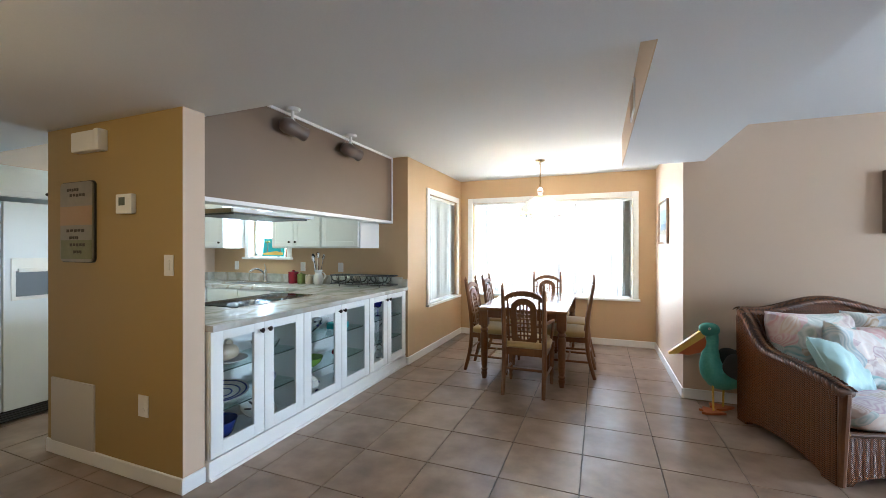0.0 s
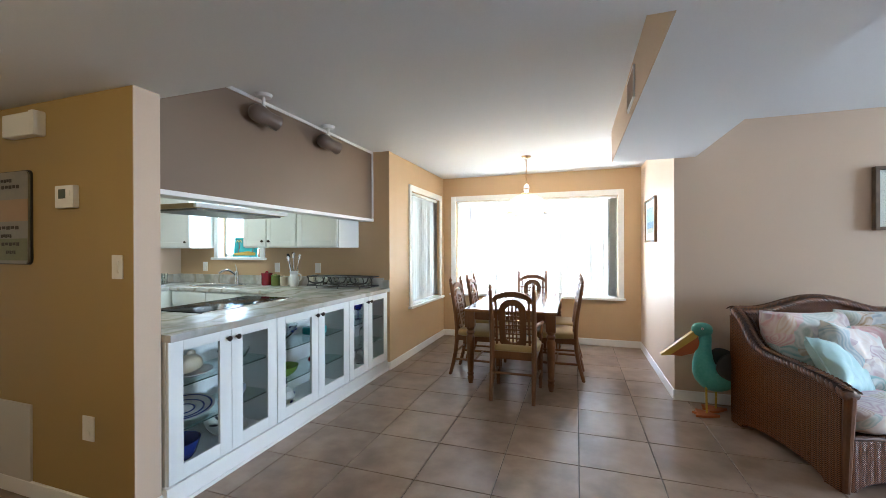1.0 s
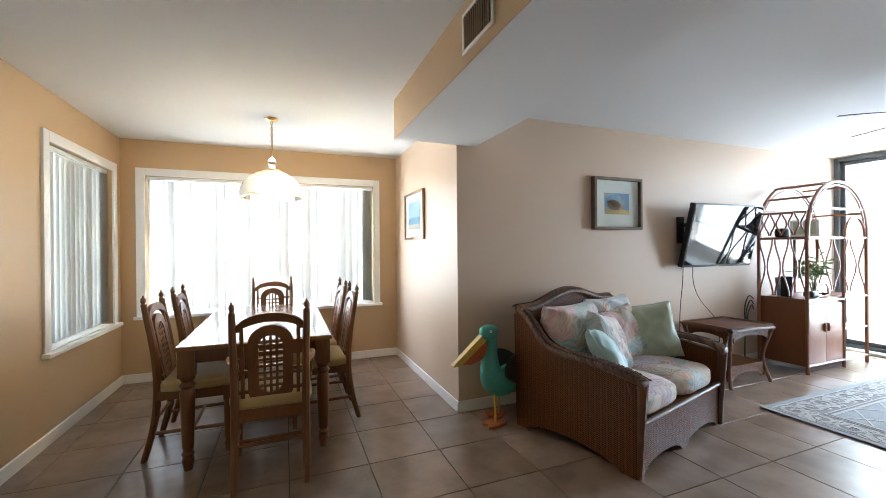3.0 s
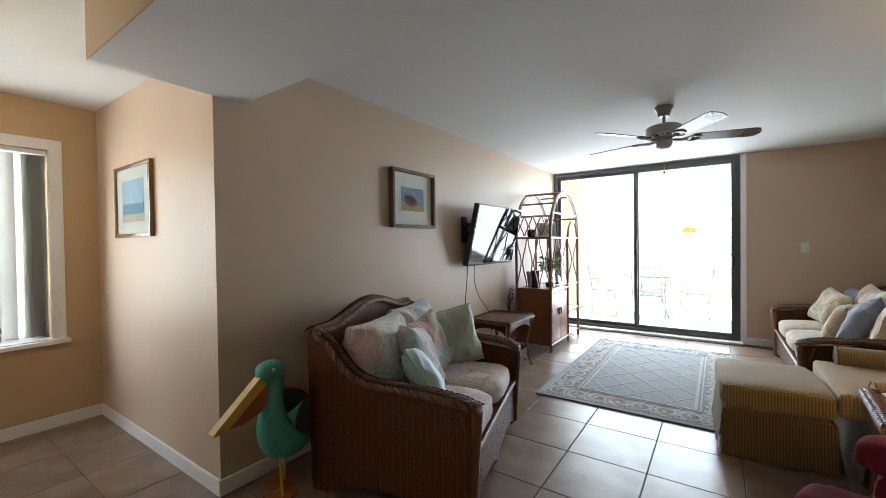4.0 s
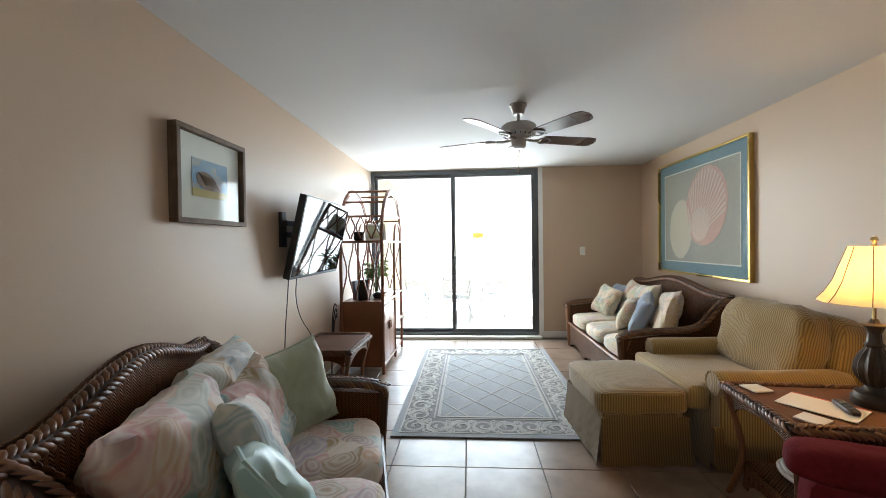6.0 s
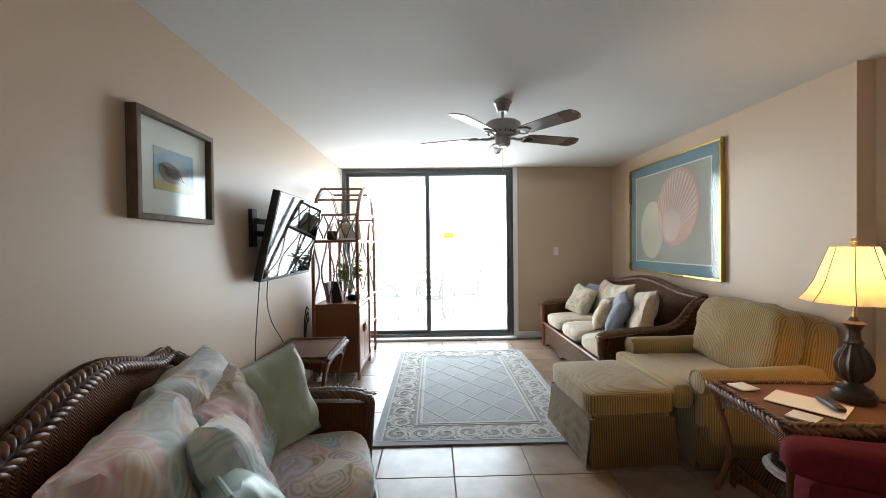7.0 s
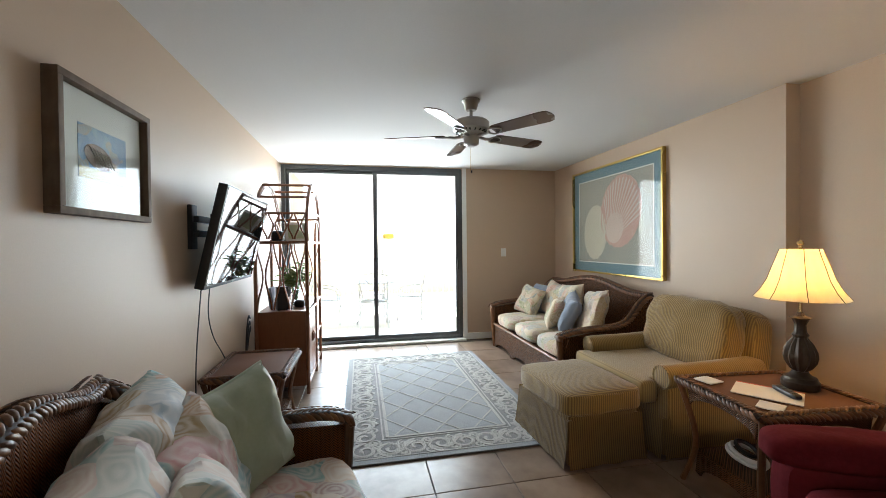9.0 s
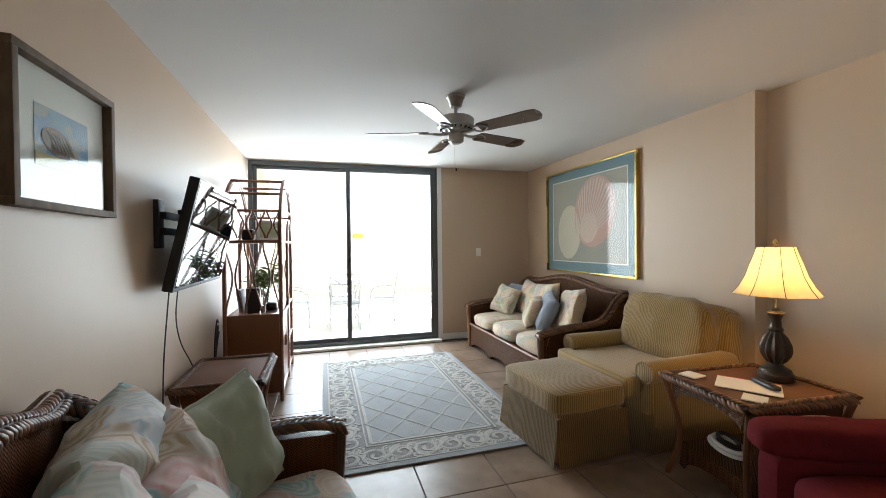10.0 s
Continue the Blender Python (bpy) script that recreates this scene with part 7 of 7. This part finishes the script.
def upper_cabinet(label, x0, x1, doors, y0=3.93, y1=4.258, z0=1.36, z1=2.10):
    c = thing("wall_cabinet", label, "cabinet", None, "kitchen wall cabinets")
    part("carcass", slab(x0, x1, y0, y1, z0, z1, bevel=0.002, segs=1), CABINET, c)
    for a, b, k in doors:
        d = part("door", slab(a + 0.003, b - 0.003, y0 - 0.02, y0 - 0.001, z0 + 0.01, z1 - 0.01, bevel=0.003), CABINET, c)
        for q in ((a + 0.01, a + 0.065, z0 + 0.02, z1 - 0.02), (b - 0.065, b - 0.01, z0 + 0.02, z1 - 0.02), (a + 0.065, b - 0.065, z0 + 0.02, z0 + 0.075), (a + 0.065, b - 0.065, z1 - 0.075, z1 - 0.02)):
            part("stile", slab(q[0], q[1], y0 - 0.026, y0 - 0.0195, q[2], q[3], bevel=0.002, segs=1), CABINET, d)
        if k is not None:
            part("knob", lathe([(0.0, 0.0), (0.006, 0.0), (0.006, 0.01), (0.014, 0.016), (0.014, 0.024), (0.0, 0.028)], 14), KNOB, d, m=pose(k, y0 - 0.026, z0 + 0.075, 90, 0, 0))
    return c


upper_cabinet("white wall cabinet beside the kitchen window", -4.96, -4.375, ((-4.96, -4.375, -4.43),))
upper_cabinet("white wall cabinet with two doors and dark knobs", -3.54, -2.735, ((-3.54, -3.205, -3.25), (-3.205, -2.80, -3.16)))
upper_cabinet("white end wall cabinet with a plain side", -2.73, -2.22, ((-2.73, -2.23, None),), 3.86)

# kitchen window, sink, small things
kw = window_trim("window_3", "small kitchen window with white casing and dark sash", pose((KW[0] + KW[1]) / 2, YP, (KW[2] + KW[3]) / 2), KW[1] - KW[0], KW[3] - KW[2])
part("sash_bar", slab(0.09, 0.125, 0.07, 0.084, -0.38, 0.38), BLACK, kw, "dark window bar")
part("sash_bar", slab(0.0, 0.30, 0.07, 0.084, 0.04, 0.07), BLACK, kw, "dark window bar")
ps = thing("beach_plaque", "small turquoise plaque with palm trees and sand", "plaque", pose(-3.90, 4.30, 1.25, -8, 0, 0))
part("board", slab(-0.19, 0.19, -0.012, 0.0, 0.0, 0.25, bevel=0.003), TEALW, ps)
part("sand", prism([(-0.17, 0.015), (0.17, 0.015), (0.17, 0.05), (0.05, 0.07), (-0.10, 0.05), (-0.17, 0.045)], 0.003, axis="y", at=-0.015), YEL, ps)
for x, s in ((-0.11, 1), (0.12, 0.85)):
    part("palm_trunk", tube([(x, -0.0135, 0.05), (x + 0.01, -0.0135, 0.11), (x - 0.005, -0.0135, 0.17 * s + 0.02)], 0.006, 5, flat=0.4), CABWOOD, ps)
    for k in range(5):
        a = radians(-20 + 55 * k)
        part("palm_leaf", tube([(x - 0.005, -0.014, 0.17 * s + 0.02), (x - 0.005 + 0.03 * math.cos(a), -0.014, 0.17 * s + 0.03 + 0.02 * math.sin(a)), (x - 0.005 + 0.055 * math.cos(a), -0.014, 0.17 * s + 0.015 + 0.015 * math.sin(a))], 0.006, 5, flat=0.4), YEL if k % 2 else GREENW, ps)
for z, w in ((0.21, 0.10), (0.14, 0.12)):
    part("lettering", slab(-0.02, -0.02 + w, -0.0135, -0.0121, z - 0.008, z + 0.008), REDW, ps)
solid("small_bottle", lathe([(0, 0), (0.025, 0), (0.025, 0.09), (0.012, 0.11), (0.012, 0.14), (0, 0.14)], 14), ORANGE, "small orange bottle on the window sill", "bottle", pose(-3.665, 4.31, 1.247))
sk = thing("kitchen_sink", "white undermount kitchen sink", "sink", pose(-3.95, 3.93, 0.911))
part("rim", tube([(0.30 * math.copysign(abs(math.cos(a)) ** 0.4, math.cos(a)), 0.19 * math.copysign(abs(math.sin(a)) ** 0.4, math.sin(a)), 0.002) for a in [6.28318 * i / 40 for i in range(40)]], 0.006, 6, closed=True), STEEL, sk)
part("basin", prism([(0.29 * math.copysign(abs(math.cos(a)) ** 0.4, math.cos(a)), 0.18 * math.copysign(abs(math.sin(a)) ** 0.4, math.sin(a))) for a in [6.28318 * i / 40 for i in range(40)]], 0.002, axis="z", at=0.0005), ALU, sk)
fc = thing("faucet", "chrome single-lever kitchen faucet", "faucet", pose(-3.93, 4.19, 0.911))
part("body", lathe([(0, 0), (0.03, 0), (0.028, 0.02), (0.022, 0.06), (0.024, 0.15), (0.015, 0.165), (0, 0.168)], 18), STEEL, fc)
part("spout", tube(smooth_path([(0, 0, 0.10), (-0.03, -0.06, 0.17), (-0.06, -0.13, 0.18), (-0.08, -0.19, 0.14)]), 0.014, 10), STEEL, fc)
part("lever", tube([(0, 0, 0.16), (-0.01, 0.01, 0.19), (-0.05, 0.03, 0.235)], 0.008, 8), STEEL, fc)
OLIVE = surface("olive_glaze", (0.20, 0.24, 0.07), (0.16, 0.19, 0.05), rough=0.25, fine=50, bump=0)
for x, r, h, mm, tx in ((-3.42, 0.062, 0.17, REDW, "dark red lidded ceramic canister"), (-3.29, 0.052, 0.14, OLIVE, "olive green lidded ceramic canister"), (-3.17, 0.045, 0.12, CREAMW, "cream lidded ceramic canister")):
    cn = thing("canister", tx, "canister", pose(x, 4.15, 0.911), "kitchen canisters")
    part("body", lathe([(0, 0), (r * 0.92, 0), (r, 0.02), (r, h * 0.78), (0, h * 0.78)], 22), mm, cn)
    part("lid", lathe([(0, h * 0.785), (r * 1.05, h * 0.785), (r * 1.03, h * 0.86), (r * 0.3, h * 0.9), (r * 0.22, h), (0, h * 1.01)], 22), mm, cn)
ut = thing("utensil_jug", "white jug holding kitchen utensils", "jug", pose(-3.0, 4.12, 0.911))
part("jug", lathe([(0, 0), (0.045, 0), (0.062, 0.05), (0.058, 0.10), (0.042, 0.14), (0.052, 0.18), (0.048, 0.18), (0.038, 0.14), (0, 0.13)], 20), WHITEW, ut)
part("jug_handle", tube(smooth_path([(0.045, 0, 0.15), (0.10, 0, 0.14), (0.10, 0, 0.08), (0.058, 0, 0.06)]), 0.007, 7), WHITEW, ut)
for dx, dy, h, mm in ((-0.07, 0.0, 0.33, BLACK), (-0.03, 0.02, 0.35, OAK), (0.02, -0.02, 0.34, STEEL), (0.06, 0.01, 0.32, STEEL), (-0.05, -0.02, 0.30, STEEL)):
    ob = part("utensil", tube([(dx * 0.3, dy, 0.10), (dx, dy * 1.5, h)], 0.005, 6), mm, ut)
    part("utensil_head", rounded(0.045, 0.015, 0.07, 2.4, 4), mm, ob, m=pose(dx * 1.1, dy * 1.5, h + 0.02, 0, 20 * dx / 0.05, 0))
rk = thing("serving_rack", "black wire rack holding clear glass dishes", "rack", pose(-2.34, 4.11, 0.911))
for z in (0.03, 0.13):
    part("wire_ring", tube([(-0.40, -0.09, z), (0.40, -0.09, z), (0.40, 0.09, z), (-0.40, 0.09, z)], 0.008, 6, closed=True), BLACK, rk)
for k in range(9):
    x = -0.40 + 0.1 * k
    part("wire", tube(smooth_path([(x, -0.09, 0.13), (x + 0.02, -0.09, 0.09), (x + 0.01, -0.09, 0.03)], 1), 0.006, 5), BLACK, rk)
for x in (-0.27, 0.0, 0.27):
    part("wire_handle", tube(smooth_path([(x - 0.11, -0.10, 0.13), (x - 0.09, -0.11, 0.06), (x + 0.09, -0.11, 0.06), (x + 0.11, -0.10, 0.13)]), 0.008, 6), BLACK, rk)
    part("foot", tube([(x, -0.09, 0.03), (x, -0.10, 0.0)], 0.005, 5), BLACK, rk)
for x in (-0.27, 0.0, 0.27):
    solid("glass_dish", bowl(0.10, 0.09), WARE, "clear glass dish in the wire rack", "dish", pose(-2.34 + x, 4.11, 0.947), "dishes in the rack")
dr_ = thing("glass_drying_rack", "chrome rack with clear drinking glasses", "rack", pose(-4.72, 3.75, 0.911))
part("tray", lathe([(0, 0), (0.12, 0), (0.125, 0.012), (0, 0.012)], 24), STEEL, dr_)
part("handle_post", tube([(0, 0, 0.01), (0, 0, 0.26)], 0.007, 8), STEEL, dr_)
for k in range(6):
    a = 6.28318 * k / 6
    solid("drinking_glass", lathe([(0, 0), (0.028, 0), (0.034, 0.13), (0.031, 0.13), (0.026, 0.008), (0, 0.008)], 16), WARE, "clear drinking glass on the chrome rack", "glass", pose(-4.72 + 0.08 * math.cos(a), 3.75 + 0.08 * math.sin(a), 0.924), "drinking glasses")
for x in (-4.53, -3.36, -2.77):
    switch_plate("wall_outlet", "white wall outlet over the counter", pose(x, YP, 1.12), 0.075, 0.118, "outlet")

# fridge with cabinet over it
FR = thing("refrigerator", "white side-by-side refrigerator with a water dispenser", "refrigerator", pose(-4.0, 1.68, 0))
FRW = surface("fridge_enamel", (0.74, 0.78, 0.80), (0.70, 0.74, 0.76), rough=0.3, big=2, fine=160, bump=0.12)
part("body", slab(-0.75, -0.06, -0.45, 0.45, 0.06, 1.72, bevel=0.006), FRW, FR)
for a, b in ((-0.45, 0.005), (0.012, 0.45)):
    part("door", slab(-0.055, 0.0, a, b, 0.10, 1.72, bevel=0.012, segs=3), FRW, FR)
for y in (-0.05,):
    part("handle", tube(smooth_path([(0.0, y, 0.62), (0.04, y, 0.65), (0.04, y, 1.45), (0.0, y, 1.48)]), 0.012, 8), FRW, FR)
dsp = part("dispenser_frame", slab(0.0, 0.012, 0.055, 0.30, 0.95, 1.28, bevel=0.004), PLASTIC, FR)
part("dispenser_recess", slab(0.006, 0.014, 0.08, 0.275, 0.98, 1.18), ALU, dsp)
part("dispenser_hood", slab(0.008, 0.035, 0.09, 0.265, 1.17, 1.20, bevel=0.005), PLASTIC, dsp)
part("toe_grille", slab(-0.70, -0.03, -0.44, 0.44, 0.01, 0.095), BLACK, FR)
for k in range(4):
    part("grille_bar", slab(-0.029, -0.022, -0.43, 0.43, 0.02 + 0.018 * k, 0.03 + 0.018 * k), ALU, FR)
fcab = thing("wall_cabinet", "white wall cabinet over the refrigerator", "cabinet", None, "kitchen wall cabinets")
part("carcass", slab(-4.96, -4.02, 1.22, 2.28, 1.76, 2.0), CABINET, fcab)
for a, b, k in ((1.22, 1.60, 1.57), (1.605, 1.98, 1.95), (1.985, 2.28, 2.02)):
    d = part("door", slab(-4.02, -4.0, a + 0.004, b - 0.004, 1.765, 1.995, bevel=0.003), CABINET, fcab)
    part("knob", lathe([(0.0, 0.0), (0.006, 0.0), (0.006, 0.01), (0.014, 0.016), (0.014, 0.024), (0.0, 0.028)], 14), KNOB, d, m=pose(-4.0, k, 1.80, 0, 90, 0))
    part("panel", slab(-4.0005, -3.995, a + 0.06, b - 0.06, 1.81, 1.955), CABINET, d)

# ceiling lights of hall and kitchen; the kitchen one is unseen, added as fill
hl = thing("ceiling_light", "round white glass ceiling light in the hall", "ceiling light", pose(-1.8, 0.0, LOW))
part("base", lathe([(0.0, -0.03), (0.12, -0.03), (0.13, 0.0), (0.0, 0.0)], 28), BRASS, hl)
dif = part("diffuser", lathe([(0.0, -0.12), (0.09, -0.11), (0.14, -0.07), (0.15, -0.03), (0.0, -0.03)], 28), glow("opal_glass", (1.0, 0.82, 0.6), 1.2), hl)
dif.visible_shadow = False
kl = thing("ceiling_light", "added white housing of the kitchen fill light, out of view", "ceiling light", pose(-3.5, 2.9, CE))
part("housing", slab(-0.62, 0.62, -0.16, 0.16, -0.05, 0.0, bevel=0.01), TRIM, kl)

# ---- balcony ----
STUCCO = surface("cream_stucco", (0.76, 0.68, 0.48), (0.72, 0.64, 0.45), rough=0.9, big=2, fine=60, bump=0.5)
DECK = surface("balcony_concrete", (0.78, 0.76, 0.71), (0.72, 0.70, 0.65), rough=0.8, big=2, fine=50, bump=0.2)
IRON = surface("grey_iron", (0.60, 0.60, 0.62), (0.54, 0.54, 0.56), rough=0.5, metal=0.3, fine=60, bump=0.1)
XB = XS + TH
structure("balcony_floor", slab(XB, 9.2, -0.4, 4.6, -0.12, -0.005), DECK, "pale concrete balcony floor", "floor")
structure("balcony_side_wall", slab(XB, 9.2, YW + 0.10, YW + 0.30, -0.1, 2.7), STUCCO, "cream stucco side wall of the balcony", "wall")
structure("balcony_far_wall", slab(XB, 9.2, -0.6, -0.4, -0.1, 2.7), STUCCO, "cream stucco end wall of the balcony", "wall")
structure("balcony_soffit", slab(XB, 9.2, -0.6, 4.6, 2.6, 2.75), CEIL, "white ceiling over the balcony", "ceiling")
rl = thing("balcony_railing", "white balcony railing with upright pickets", "railing")
part("top_rail", slab(9.08, 9.14, -0.4, 4.36, 1.04, 1.09, bevel=0.005), TRIM, rl)
part("bottom_rail", slab(9.09, 9.13, -0.4, 4.36, 0.10, 0.14), TRIM, rl)
picket = to_mesh("picket", slab(-0.009, 0.009, -0.009, 0.009, 0.14, 1.04), TRIM)
for i in range(38):
    part("picket", picket, TRIM, rl, m=pose(9.11, -0.3 + i * 0.122, 0))


def patio_chair(m):
    c = thing("patio_chair", "grey iron patio chair with crossed back bars", "chair", m, "patio chairs")
    for sx in (-1, 1):
        part("back_post", tube(smooth_path([(sx * 0.22, 0.0, 0.0), (sx * 0.22, 0.02, 0.40), (sx * 0.22, -0.07, 0.88)], 2), 0.011, 7), IRON, c)
        part("front_leg", tube(smooth_path([(sx * 0.23, 0.44, 0.0), (sx * 0.23, 0.42, 0.40), (sx * 0.24, 0.38, 0.62), (sx * 0.23, 0.0, 0.64)], 2), 0.011, 7), IRON, c)
        part("cross_bar", tube([(sx * 0.20, -0.01, 0.48), (-sx * 0.18, -0.06, 0.84)], 0.009, 6), IRON, c)
    part("top_rail", tube(smooth_path([(-0.22, -0.07, 0.87), (0, -0.08, 0.91), (0.22, -0.07, 0.87)], 2), 0.011, 7), IRON, c)
    part("seat", slab(-0.22, 0.22, 0.0, 0.44, 0.41, 0.43, bevel=0.006), IRON, c)
    part("back_rail", tube([(-0.22, 0.01, 0.48), (0.22, 0.01, 0.48)], 0.009, 6), IRON, c)
    return c


pc = patio_chair(pose(7.25, 3.05, 0, 0, 0, -90))
copy_thing(pc, pose(7.95, 4.05, 0, 0, 0, 180))
copy_thing(pc, pose(8.75, 3.05, 0, 0, 0, 90))
copy_thing(pc, pose(8.05, 2.15, 0, 0, 0, -10))
pt = thing("patio_table", "round grey iron patio table with a glass top", "table", pose(8.0, 3.05, 0))
part("tabletop", lathe([(0.0, 0.70), (0.50, 0.70), (0.51, 0.71), (0.50, 0.72), (0.0, 0.72)], 40), IRON, pt)
for k in range(4):
    a = radians(45 + 90 * k)
    part("leg", tube(smooth_path([(0.40 * math.cos(a), 0.40 * math.sin(a), 0.0), (0.20 * math.cos(a), 0.20 * math.sin(a), 0.35), (0.36 * math.cos(a), 0.36 * math.sin(a), 0.70)], 2), 0.012, 7), IRON, pt)
yb = thing("yellow_marker", "small yellow sign on a thin white pole", "sign", pose(10.4, 2.6, -6.0))
part("pole", tube([(0, 0, 0), (0, 0, 7.7)], 0.02, 6), TRIM, yb)
part("board", slab(-0.05, -0.03, -0.13, 0.13, 7.5, 7.62), YEL, yb)
structure("ground", slab(-60, 60, -60, 60, -6.2, -6.0), surface("far_ground", (0.40, 0.38, 0.33), (0.30, 0.32, 0.26), rough=0.9, big=0.1, fine=2, bump=0), "pale ground far below the balcony", "ground")

# ---- floor tiles ----
TS = 0.457
tile_mesh = to_mesh("floor_tile", slab(-TS / 2 + 0.003, TS / 2 - 0.003, -TS / 2 + 0.003, TS / 2 - 0.003, -0.009, 0.0, bevel=0.0015, segs=1), TILE, 20)
near_tiles = []
rest = bmesh.new()
for i in range(-13, 14):
    for j in range(-14, 6):
        x, y = 0.142 + (i + 0.5) * TS, 4.238 + (j - 0.5) * TS
        if -1.95 < x < 6.2 and -0.2 < y < 6.3 and len(near_tiles) < 300 and not (x > 1.1 and y > 4.4) and not (x > 1.3 and y < 0.4):
            near_tiles.append(part("tile", tile_mesh, TILE, base_floor, m=pose(x, y, 0)))
        elif -5.4 < x < 6.2 and -2.2 < y < 6.2:
            box(rest, x - TS / 2 + 0.003, x + TS / 2 - 0.003, y - TS / 2 + 0.003, y + TS / 2 - 0.003, -0.009, 0.0)
tagged(part("tile_field", rest, TILE, base_floor, smooth=0), kind="stuff")
